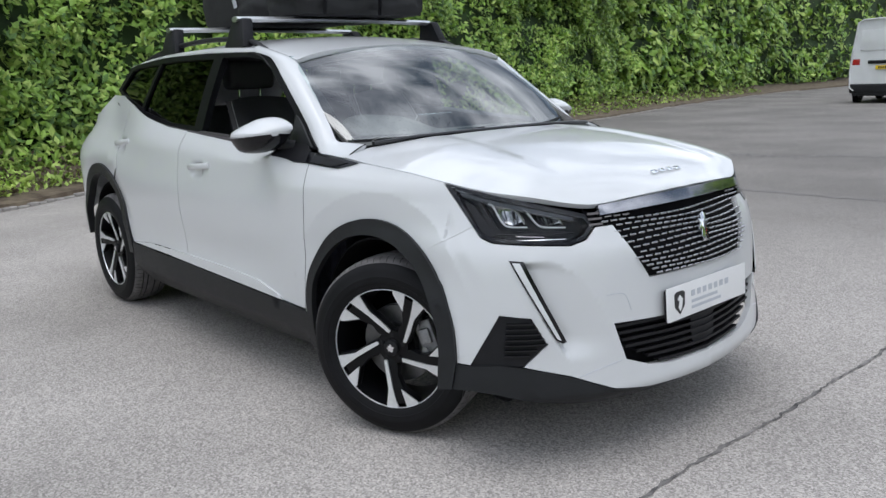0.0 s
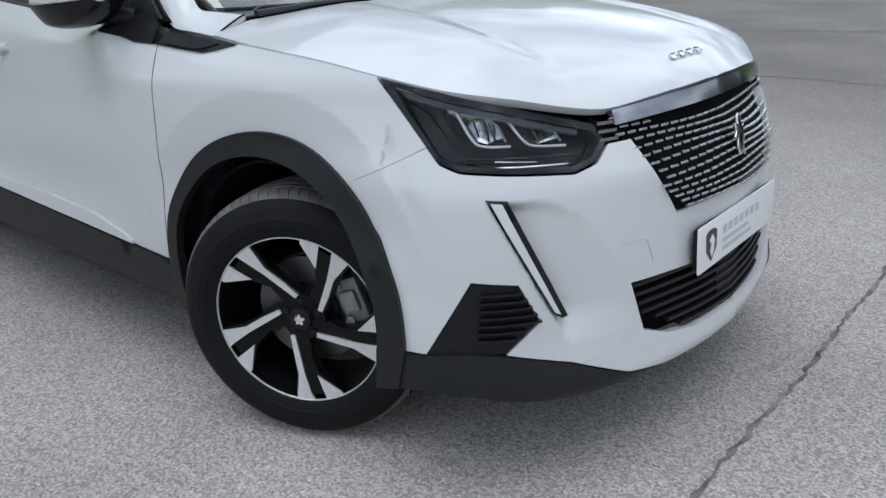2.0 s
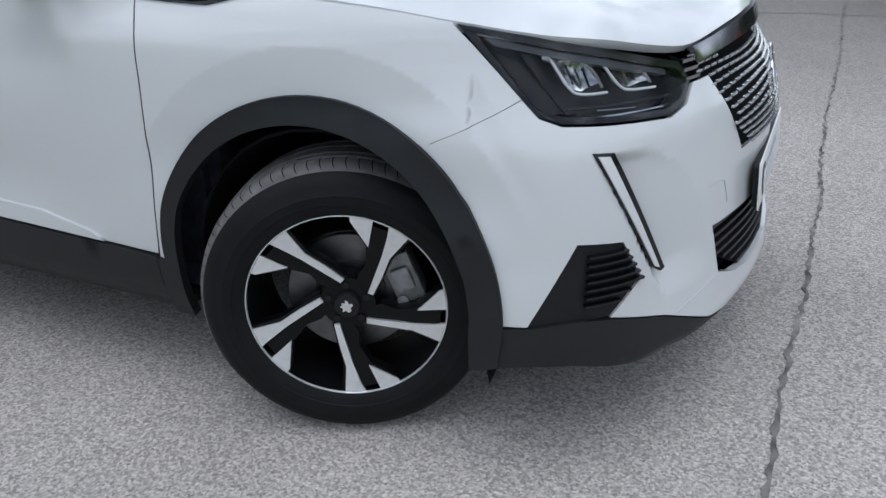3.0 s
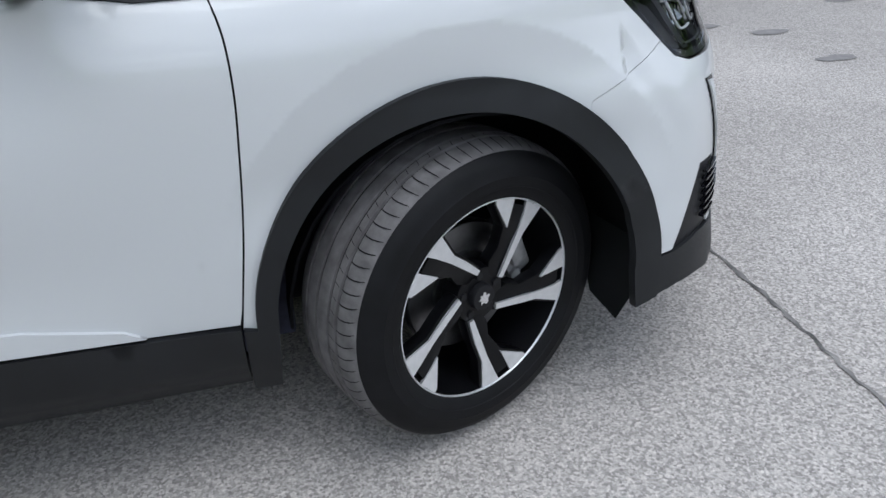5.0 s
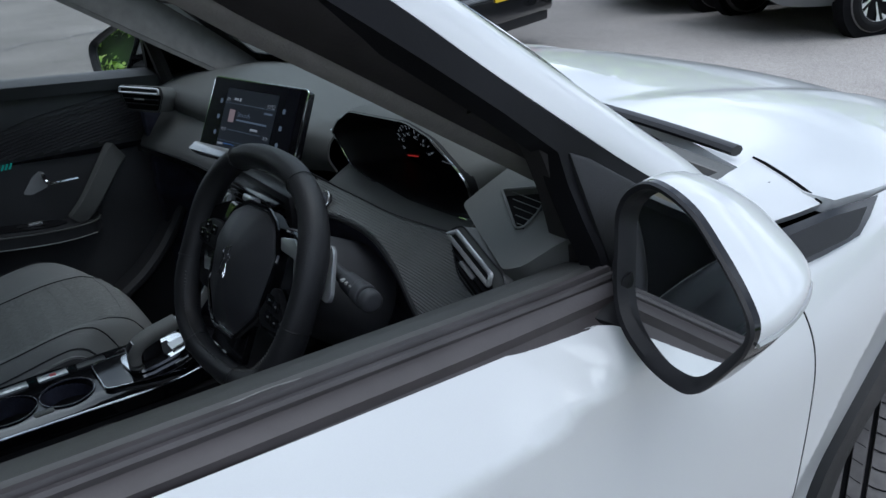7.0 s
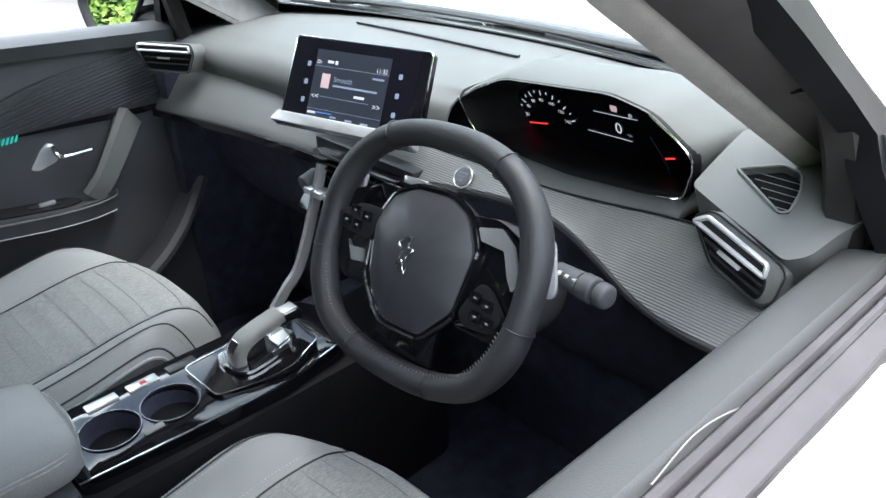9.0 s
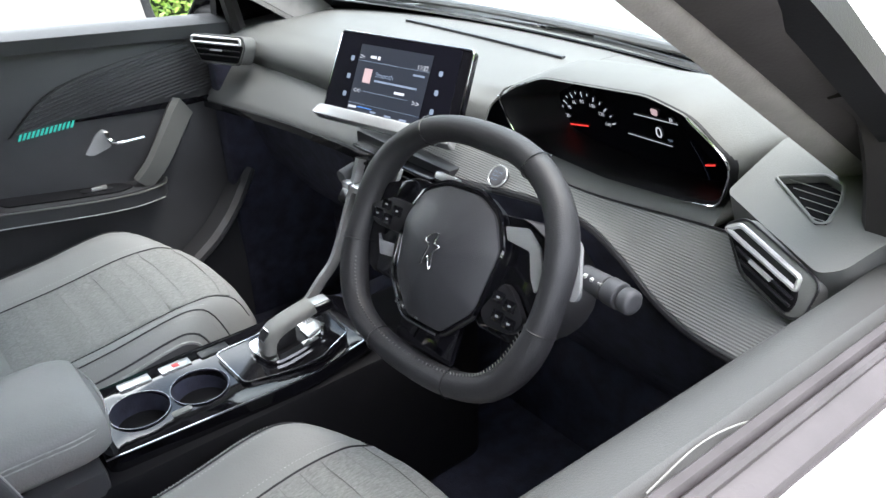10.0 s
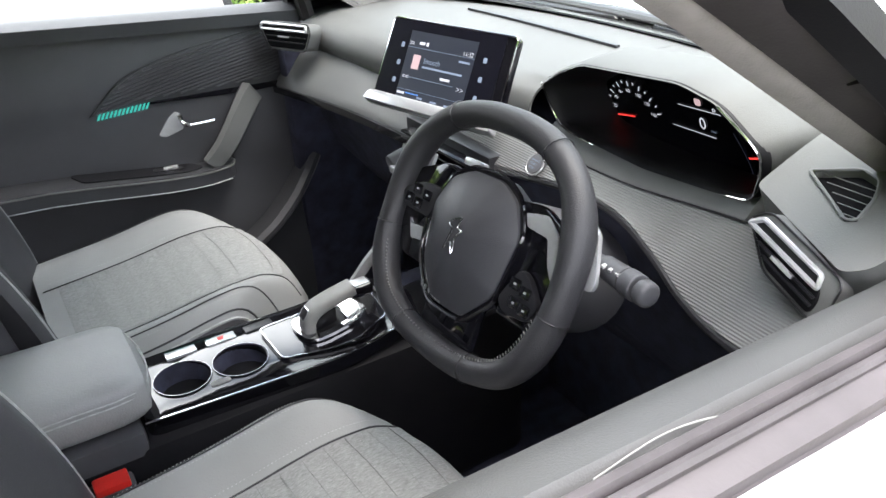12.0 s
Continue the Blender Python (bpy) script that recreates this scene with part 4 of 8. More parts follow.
def make_wheel(parent, turn0=0.0):
    """A wheel round the origin, outer face towards -y; the parts hang under one wheel part."""
    R, W = .3225, .105
    tyre = lathe("tyre", [(.214, -W + .014), (.217, -W - .002), (.224, -W - .008), (.240, -W - .011), (.2415, -W - .013), (.262, -W - .014), (.264, -W - .0125), (.282, -W - .010), (.298, -W - .001), (.306, -W + .008), (.306, W - .012),
                          (.28, W), (.24, W), (.214, W - .012)], RUBBER, parent, "black road tyre with fine tread", 96)
    # tread: rounded shoulders and three grooves running round
    prof = [(.300, -W + .004), (.3075, -W + .0105), (.3135, -W + .019), (.3180, -W + .030), (.3205, -W + .042), (.3212, -W + .050), (.3140, -W + .0515), (.3140, -W + .0565), (.3222, -W + .058), (R, -.030), (.3150, -.029), (.3150, -.022), (R, -.021),
            (R, .012), (.3150, .013), (.3150, .020), (.3222, .021), (.3210, W - .055), (.3140, W - .054), (.3140, W - .049), (.3205, W - .048), (.3180, W - .030), (.3110, W - .016), (.300, W - .006)]
    lathe("tread", prof, TREAD, tyre, "worn grey tread", n=128)
    # dark bands over the groove floors, coloured for the shade down there
    for y0, y1, r in ((-W + .0512, -W + .0568, .3165), (-.0292, -.0218, .3175), (.0128, .0202, .3175), (W - .0545, W - .0485, .3165)):
        lathe("tread_groove", [(r, y0), (r, y1)], DARK, tyre, n=96)
    # lateral cuts curving over the shoulder
    bm = bmesh.new()
    edge = [(.3092, -W + .012), (.3145, -W + .0195), (.3190, -W + .030), (.3215, -W + .042), (.3220, -W + .0495)]
    for i in range(76):
        a = 2 * math.pi * i / 76
        prev = None
        for k, (r, y) in enumerate(edge):
            b = a + .026 * math.sin(k / 4 * 2.2) - .010 * k / 4
            w = .0034 if k else .0015
            q = [bm.verts.new(((r + .0004) * math.cos(b + d), y, (r + .0004) * math.sin(b + d))) for d in (-w, w)]
            if prev:
                bm.faces.new((prev[0], prev[1], q[1], q[0]))
            prev = q
        for y0, y1 in ((-.045, -.030),):
            v = [bm.verts.new(((R + .0003) * math.cos(a + d), y, (R + .0003) * math.sin(a + d))) for y, d in ((y0, .012), (y0, .016), (y1, -.004), (y1, -.008))]
            bm.faces.new(v)
    tagged(part("tread_sipe", bm, DARK, tyre, smooth=False), kind="stuff")
    rim = lathe("rim", [(.2125, -W + .004), (.2115, -W + .010), (.203, -W + .045), (.196, .02), (.203, W - .02), (.216, W - .012)], RIMBLACK, parent,
                "black and machined alloy rim", 72)
    lathe("rim_lip", [(.2165, -W + .004), (.2155, -W - .0015), (.2135, -W - .002), (.2120, -W + .002)], ALLOY, rim, "thin machined rim edge", 72)
    for k in range(5):
        a = 55.2 + 72 * k + turn0
        bm = bmesh.new()
        dished(bm, [(.2125, a - 8), (.2125, a + 30), (.185, a + 26), (.150, a + 15.5), (.105, a + 9), (.072, a + 14), (.045, a + 4), (.045, a - 34), (.064, a - 39), (.105, a - 18), (.148, a - 9)], .030, .024)
        bmesh.ops.translate(bm, vec=(0, .0035, 0), verts=bm.verts)
        part("spoke_back", bm, RIMBLACK, rim, "gloss black spoke body", bevel=.003)
        bm = bmesh.new()
        dished(bm, [(.2128, a - 6.3), (.2128, a + 6.3), (.190, a + 4.2), (.142, a - .3), (.0525, a - 25.5), (.0605, a - 34.5), (.105, a - 14.8), (.150, a - 6.2)], .006, .020)
        part("spoke_face", bm, ALLOY, rim, "machined spoke face", bevel=.0008, segs=1)
        bm = bmesh.new()
        dished(bm, [(.2128, a + 15.5), (.2128, a + 28.4), (.203, a + 28.2), (.151, a + 13.2)], .006, .020)
        part("spoke_wedge", bm, ALLOY, rim, "machined wedge", bevel=.0008, segs=1)
    bm = bmesh.new()
    cyl(bm, (0, -W + .028, 0), (0, -W + .07, 0), .060, .066, 40)
    part("hub", bm, RIMBLACK, rim, bevel=.003)
    bm = bmesh.new()
    cyl(bm, (0, -W + .012, 0), (0, -W + .030, 0), .0275, .030, 32)
    cap = part("centre_cap", bm, SATIN, rim, "black centre cap with plain mark", bevel=.003)
    mark = [(-.010, -.014), (-.003, -.010), (.003, -.015), (.009, -.011), (.008, -.003), (.014, .002), (.010, .007), (.004, .005), (.003, .012), (-.003, .015), (-.004, .008), (-.012, .008), (-.010, .003), (-.016, -.002), (-.009, -.004)]
    plate("cap_mark", mark, .0012, Matrix(((1, 0, 0, 0), (0, 0, -1, -W + .0119), (0, 1, 0, 0), (0, 0, 0, 1))), CHROME, cap)
    for k in range(5):
        a = radians(19 + 72 * k + turn0)
        bm = bmesh.new()
        cyl(bm, (.044 * math.cos(a), -W + .024, .044 * math.sin(a)), (.044 * math.cos(a), -W + .04, .044 * math.sin(a)), .0085, .0095, 6)
        part("wheel_bolt", bm, SATIN, rim)
    # brake behind the spokes: vented disc, caliper with bracket and two guide bosses
    lathe("brake_disc", [(.05, -.030), (.078, -.034), (.080, -.026), (.138, -.026), (.1405, -.023), (.1405, -.017), (.134, -.016), (.134, -.010), (.1405, -.009), (.1405, -.003), (.05, -.003)], STEEL, parent, "grey steel brake disc", 56)
    bm = bmesh.new()
    box(bm, (-.058, -.052, -.030), (.058, .020, .034))
    box(bm, (-.030, -.066, -.018), (.026, -.045, .024))
    bmesh.ops.transform(bm, verts=bm.verts, matrix=Matrix.Rotation(radians(-20), 4, "Y") @ Matrix.Translation((.125, 0, .0)) @ Matrix.Rotation(radians(90), 4, "Y"))
    calip = part("brake_caliper", bm, CALIPER, parent, "grey cast caliper", bevel=.010)
    bm = bmesh.new()
    for h in (-.046, .046):
        m = Matrix.Rotation(radians(-20), 4, "Y")
        cyl(bm, m @ Vector((.108, -.060, h)), m @ Vector((.108, .015, h)), .012, .013, 16)
    part("guide_boss", bm, CALIPER, calip)
    return parent


STEER = 24.4
front_right = new("front_wheel")
front_right.parent = ROOT
make_wheel(front_right)
front_right.matrix_basis = pose(-.026, -.7065, .3215, -.7, 0, STEER)
for at, turn, nm in (((-.026, .7065, .3215), 180 + STEER, "front_wheel"), ((-2.60, -.735, .3225), 0, "rear_wheel"), ((-2.60, .735, .3225), 180, "rear_wheel")):
    made = {}
    for o in (front_right, *front_right.children_recursive):
        made[o] = o.copy()
        scene.collection.objects.link(made[o])
        if o is not front_right:
            made[o].parent = made[o.parent]
    made[front_right].name = nm
    made[front_right].matrix_basis = pose(*at, 0, 35 if nm == "rear_wheel" else 0, turn)

# wheel houses and underside
for x0, x1, mir in ((-.42, .42, 1), (-.42, .42, -1), (-3.03, -2.17, 1), (-3.03, -2.17, -1)):
    c = (x0 + x1) / 2
    grid_surface("wheel_house", lambda a, y, c=c, mir=mir: (c + .372 * math.cos(a), mir * (y + .085 * ease(.02, .40, c + .372 * math.cos(a)) * ease(-.60, -.80, y)), .33 + .385 * math.sin(a)), [math.pi * i / 16 for i in range(17)], [-.80, -.70, -.55, -.45], DARK, ROOT,
                 "black wheel-house liner", thick=.006)
    block("wheel_house_wall", (c - .40, mir * -.455 if mir > 0 else .435, .18), (c + .40, mir * -.435 if mir > 0 else .455, .76), DARK, ROOT, bevel=.01)
block("underbody", (-3.2, -.72, .19), (-.44, .72, .23), DARK, ROOT, "dark underbody tray", bevel=.01)
for m in (1, -1):
    block("corner_fill", (.40, min(-.68 * m, -.45 * m), .22), (.47, max(-.68 * m, -.45 * m), .50), DARK, ROOT, bevel=.01)
block("engine_bay", (-.44, -.43, .22), (.55, .43, .70), DARK, ROOT, "dark engine bay mass", bevel=.02)
# flexible air dam ahead of the wheel
for mir in (1, -1):
    bm = bmesh.new()
    for p in ((.395, -.785, .36), (.325, -.752, .185), (.285, -.695, .232), (.30, -.55, .38)):
        bm.verts.new((p[0], p[1] * mir, p[2]))
    bm.verts.ensure_lookup_table()
    bm.faces.new(bm.verts[:])
    bmesh.ops.solidify(bm, geom=bm.faces[:], thickness=.006)
    part("air_dam", bm, CLAD, ROOT, "black flexible air dam")

# ---------------------------------------------------------------- door mirrors
def door_mirror(mir):
    """White cap over a black lower shell; the bezel's plane is turned outwards and leans back at its foot."""
    o, h, up = np.array((-.69, -.86, 1.045)), np.array((-.300, -.954, 0)), np.array((.264, -.083, .961))
    fwd = np.array((.985, .06, .02))
    ring = spline([(-.087, .003), (-.099, .032), (-.090, .055), (-.060, .070), (-.005, .066), (.042, .048), (.082, .028), (.103, .012), (.105, -.006), (.097, -.025), (.074, -.059), (.047, -.070), (.004, -.071), (-.040, -.060), (-.066, -.038)], 6, True)
    c = np.array((.002, -.002))
    rows = spline([(.0, 1.0, 1.0, 1.0, 0), (.012, 1.012, 1.012, 1.0, 0), (.034, 1.03, 1.025, .975, .001), (.062, 1.0, .99, .87, .003), (.090, .91, .89, .70, .008), (.112, .75, .69, .50, .014), (.126, .50, .43, .30, .020), (.132, .16, .12, .10, .024)], 3)
    n = len(ring)
    rings = []
    for d, ku, low, high, dv in rows:
        rings.append([(lambda q: (q[0], q[1] * mir, q[2]))(o + h * (c[0] + (p[0] - c[0]) * ku) + up * (c[1] + (p[1] - c[1]) * (high if p[1] > c[1] else low) + dv * .35) + fwd * d) for p in ring])
    caps, lows = bmesh.new(), bmesh.new()
    for i in range(len(rings) - 1):
        for j in range(n):
            q = [rings[i][j], rings[i][(j + 1) % n], rings[i + 1][(j + 1) % n], rings[i + 1][j]]
            tgt = caps if (ring[j][1] + ring[(j + 1) % n][1]) / 2 > -.006 and i > 1 else lows
            tgt.faces.new([tgt.verts.new(p) for p in q])
    caps.faces.new([caps.verts.new(p) for p in rings[-1]])
    for b in (caps, lows):
        bmesh.ops.remove_doubles(b, verts=b.verts, dist=1e-5)
    root = part("door_mirror", caps, PAINT, ROOT, "white-capped door mirror with black lower half")
    part("lower_shell", lows, GLOSS, root, "gloss black lower shell")
    at = lambda p, k, d: (lambda q: (q[0], q[1] * mir, q[2]))(o + h * (c[0] + (p[0] - c[0]) * k) + up * (c[1] + (p[1] - c[1]) * k) + fwd * d)
    bm = bmesh.new()
    loops = [[bm.verts.new(at(p, k, d)) for p in ring] for k, d in ((1.0, 0), (.985, -.004), (.93, -.002), (.885, .010))]
    for u, w in zip(loops, loops[1:]):
        for j in range(n):
            bm.faces.new((u[j], u[(j + 1) % n], w[(j + 1) % n], w[j]))
    part("bezel", bm, SATIN, root, "satin black bezel")
    bm = bmesh.new()
    bm.faces.new([bm.verts.new(at(p, .89, .0095)) for p in ring])
    part("mirror_glass", bm, MIRROR, root, "mirror glass", smooth=False)
    # pale indicator strip along the seam, round the outer end
    side = [j for j in range(n) if ring[j][0] > .09 and abs(ring[j][1] + .006) < .006][:1]
    k = side[0] if side else 0
    sweep("indicator_strip", [tuple(np.array(r[k]) + np.array((0, -.001 * mir, 0))) for r in rings[2:15]], disc_section(.0022, .0022, 6), SILVERY, root, "clear indicator strip")
    sweep("stalk", [(-.655, -.815 * mir, 1.010), (-.632, -.785 * mir, 1.004), (-.600, -.748 * mir, .996)], disc_section(.030, .024, 12), SATIN, root, "black mirror arm")
    return root


door_mirror(1)
lm = door_mirror(-1)

# ---------------------------------------------------------------- roof bars and the load on them
ALU = material("brushed_aluminium", (0.62, 0.63, 0.64), 0.35, 1.0, vary=0.08, scale=60, stretch=(1, 8, 1))
NYLON = material("black_nylon_cloth", (0.009, 0.009, 0.010), 0.75, vary=0.3, scale=7, bump=0.5, bscale=40)
for x in (-1.30, -2.05):
    bar = tagged(sweep("roof_bar", [(x, y, 1.525 + .012 * math.cos(y * 1.8)) for y in np.linspace(-.60, .55, 9)], disc_section(.028, .013, 12), ALU), "silver aluminium roof bar with black feet", "roof bar", "roof bars")
    for m in (1, -1):
        bm = bmesh.new()
        box(bm, (x - .05, m * .56 - .028, 1.405), (x + .05, m * .56 + .028, 1.535))
        for v in bm.verts:
            if v.co.z < 1.45:
                v.co.x += .05 * (1 if v.co.x > x else -1)
                v.co.y += m * .03
        part("bar_foot", bm, SATIN, bar, "black clamp foot", bevel=.014)
def folded(lo, hi, seed, sag, cuts=14):
    """A packed cloth shape: bellied sides, pinched ends and creased folds."""
    bm = bmesh.new()
    box(bm, lo, hi)
    bmesh.ops.subdivide_edges(bm, edges=bm.edges[:], cuts=cuts, use_grid_fill=True)
    c = Vector([(a + b) / 2 for a, b in zip(lo, hi)])
    h = Vector([(b - a) / 2 for a, b in zip(lo, hi)])
    for v in bm.verts:
        q = Vector([(v.co[k] - c[k]) / h[k] for k in range(3)])
        r = (abs(q.x) ** 6 + abs(q.y) ** 6 + abs(q.z) ** 6) ** (1 / 6)
        q *= (1 / max(1, r)) * .55 + .45
        v.co = c + Vector([q[k] * h[k] for k in range(3)])
        fold = abs(noise.noise(Vector((v.co.x * 5 + seed, v.co.y * 5, v.co.z * 9)))) - .25
        fine = noise.noise(Vector((v.co.x * 16, v.co.y * 16 + seed, v.co.z * 22)))
        v.co += (v.co - c).normalized() * (sag * fold + sag * .35 * fine)
        v.co.z = max(v.co.z, lo[2])
    return bm


hard_case = tagged(part("roof_case", folded((-2.30, -.30, 1.546), (-1.84, .40, 1.84), 3, .012), NYLON), "black padded case strapped on the roof bars", "roof case")
bag_ob = tagged(part("roof_bag", folded((-1.82, -.32, 1.546), (-1.14, .44, 1.80), 9, .060, 22), NYLON), "black nylon roof load bag strapped on roof bars", "roof bag")
for y in (-.22, .10):
    sweep("strap", spline([(-1.13, y, 1.55), (-1.12, y, 1.68), (-1.15, y, 1.80), (-1.48, y, 1.825), (-1.80, y, 1.81), (-1.83, y, 1.68), (-1.83, y, 1.55)], 4), [(-.014, -.002), (.014, -.002), (.014, .002), (-.014, .002)], SATIN, bag_ob, "black strap", up=(0, 1, 0))
plate("care_label", rounded([(-.026, -.030), (.026, -.030), (.026, .030), (-.026, .030)], .004), .002, frame_of((-1.80, -.335, 1.66), (-1.74, -.345, 1.665), (-1.80, -.345, 1.72)), INK, bag_ob, "pale fabric label")
bm = bmesh.new()
cyl(bm, (-1.33, -.335, 1.70), (-1.325, -.372, 1.705), .055, .050, 28)
part("reel_cap", bm, STEEL, bag_ob, "grey round reel cap", bevel=.006)

# ---------------------------------------------------------------- ground, verge and hedge
def asphalt():
    m = bpy.data.materials.new("worn_asphalt")
    m.use_nodes = True
    nt = m.node_tree
    b = nt.nodes["Principled BSDF"]
    L = nt.links.new
    co = nt.nodes.new("ShaderNodeTexCoord")
    fine = nt.nodes.new("ShaderNodeTexVoronoi")
    fine.inputs["Scale"].default_value = 165
    fine2 = nt.nodes.new("ShaderNodeTexNoise")
    fine2.inputs["Scale"].default_value = 130
    fine2.inputs["Detail"].default_value = 6
    fine2.inputs["Roughness"].default_value = .75
    broad = nt.nodes.new("ShaderNodeTexNoise")
    broad.inputs["Scale"].default_value = 0.55
    broad.inputs["Detail"].default_value = 6
    for n in (fine, fine2, broad):
        L(co.outputs["Object"], n.inputs["Vector"])
    r = nt.nodes.new("ShaderNodeValToRGB")
    r.color_ramp.elements[0].position, r.color_ramp.elements[0].color = .30, (.25, .232, .219, 1)
    r.color_ramp.elements[1].position, r.color_ramp.elements[1].color = .70, (.55, .518, .487, 1)
    e = r.color_ramp.elements.new(.5)
    e.color = (.375, .348, .326, 1)
    L(fine2.outputs["Fac"], r.inputs["Fac"])
    chips = nt.nodes.new("ShaderNodeMix")
    chips.data_type = "RGBA"
    chips.blend_type = "MULTIPLY"
    chips.inputs["Factor"].default_value = .66
    bw = nt.nodes.new("ShaderNodeMapRange")
    bw.inputs["To Min"].default_value, bw.inputs["To Max"].default_value = .42, 1.62
    sep = nt.nodes.new("ShaderNodeSeparateColor")
    L(fine.outputs["Color"], sep.inputs["Color"])
    L(sep.outputs["Red"], bw.inputs["Value"])
    L(r.outputs["Color"], chips.inputs["A"])
    L(bw.outputs["Result"], chips.inputs["B"])
    stain = nt.nodes.new("ShaderNodeMix")
    stain.data_type = "RGBA"
    stain.blend_type = "MULTIPLY"
    stain.inputs["Factor"].default_value = 1
    br = nt.nodes.new("ShaderNodeMapRange")
    br.inputs["From Min"].default_value, br.inputs["From Max"].default_value = .35, .65
    br.inputs["To Min"].default_value, br.inputs["To Max"].default_value = .80, 1.12
    L(broad.outputs["Fac"], br.inputs["Value"])
    L(chips.outputs["Result"], stain.inputs["A"])
    L(br.outputs["Result"], stain.inputs["B"])
    # base colour falls to about half further along y, its start wobbled by noise
    sep2 = nt.nodes.new("ShaderNodeSeparateXYZ")
    L(co.outputs["Object"], sep2.inputs["Vector"])
    wob = nt.nodes.new("ShaderNodeMath")
    wob.operation = "MULTIPLY_ADD"
    wob.inputs[1].default_value = 2.5
    L(broad.outputs["Fac"], wob.inputs[0])
    L(sep2.outputs["Y"], wob.inputs[2])
    far = nt.nodes.new("ShaderNodeMapRange")
    far.inputs["From Min"].default_value, far.inputs["From Max"].default_value = 2.6, 6.6
    far.inputs["To Min"].default_value, far.inputs["To Max"].default_value = 1.0, .52
    L(wob.outputs["Value"], far.inputs["Value"])
    far_tone = nt.nodes.new("ShaderNodeMix")
    far_tone.data_type = "RGBA"
    far_tone.blend_type = "MULTIPLY"
    far_tone.inputs["Factor"].default_value = 1
    L(stain.outputs["Result"], far_tone.inputs["A"])
    L(far.outputs["Result"], far_tone.inputs["B"])
    L(far_tone.outputs["Result"], b.inputs["Base Color"])
    b.inputs["Roughness"].default_value = .88
    b.inputs["Specular IOR Level"].default_value = .3
    bp = nt.nodes.new("ShaderNodeBump")
    bp.inputs["Strength"].default_value = .6
    bp.inputs["Distance"].default_value = .004
    L(fine2.outputs["Fac"], bp.inputs["Height"])
    L(bp.outputs["Normal"], b.inputs["Normal"])
    return m


ASPHALT = asphalt()
TAR = material("dark_joint_sealant", (.10, .094, .092), .9, vary=.5, scale=14, color2=(.26, .245, .235), bump=.6, bscale=60)
PALE = material("worn_white_marking", (.34, .32, .31), .9, vary=.35, scale=25, color2=(.17, .16, .16), bump=.3, bscale=120)
EARTH = material("verge_earth", (.12, .085, .055), .95, vary=.4, scale=6, color2=(.20, .16, .11), bump=.8, bscale=40)
KERB = material("kerb_concrete", (.28, .26, .24), .9, vary=.3, scale=12, bump=.5, bscale=80)
LEAF = [material("hedge_leaf_" + n, c, .5, vary=.35, scale=1.2, color2=d) for n, c, d in
        (("mid", (.19, .36, .050), (.36, .56, .085)), ("dark", (.07, .16, .026), (.14, .27, .048)), ("bright", (.36, .54, .10), (.50, .64, .15)))]

bm = bmesh.new()
f = bm.faces.new([bm.verts.new(p) for p in ((-400, -400, 0), (400, -400, 0), (400, 400, 0), (-400, 400, 0))])
ground = tagged(part("ground", bm, ASPHALT, smooth=False), "grey worn asphalt car park surface", "ground", kind="structure")


def ground_strip(name, line, width, mat, label, z=.0035, jag=.4):
    rnd = random.Random(len(name) + int(width * 1000))
    bm = bmesh.new()
    prev = None
    for i, p in enumerate(line):
        a, b = np.array(line[max(0, i - 1)]), np.array(line[min(len(line) - 1, i + 1)])
        d = (b - a) / np.hypot(*(b - a))
        n = np.array((-d[1], d[0]))
        w0, w1 = (width * (.5 + jag * (rnd.random() - .5)) for _ in range(2))
        o = width * jag * (rnd.random() - .5)
        q = [bm.verts.new((*(np.array(p) + n * (w0 + o)), z)), bm.verts.new((*(np.array(p) - n * (w1 - o)), z))]
        if prev:
            bm.faces.new((prev[0], prev[1], q[1], q[0]))
        prev = q
    return tagged(part(name, bm, mat, ground, label, smooth=False))


joint = [(.89 + .012 * math.sin(y * 2.1) + .004 * math.sin(y * 7.3) + .006 * noise.noise(Vector((y * 9, 0, 0))), y) for y in np.arange(-6, 14, .03)]
ground_strip("asphalt_joint", joint, .012, TAR, "dark cracked joint in asphalt", jag=.9)
ground_strip("worn_line", [(x, 5.28 + .05 * math.sin(x)) for x in np.arange(-2.2, 2.4, .12)], .05, PALE, "faded white parking line", jag=1.2)
ground_strip("worn_line", [(x, 3.0 + .10 * x) for x in np.arange(1.3, 2.6, .10)], .05, PALE, "faded white parking line", jag=1.6)
ground_strip("asphalt_patch", [(x, 9.5 + .35 * x) for x in np.arange(-6, 2.5, .25)], .20, TAR, "dark tar line across asphalt", jag=1.0, z=.003)
for i, (x, y) in enumerate(((2.5, 1.86), (2.51, 1.3), (2.2, 2.9), (3.4, 2.4), (2.2, 2.1))):
    rnd = random.Random(i)
    bm = bmesh.new()
    bm.faces.new([bm.verts.new((x + (.09 + .05 * rnd.random()) * math.cos(a), y + (.035 + .03 * rnd.random()) * math.sin(a), .004)) for a in np.arange(0, 6.28, .5)])
    part("pale_fleck", bm, PALE, ground, smooth=False)

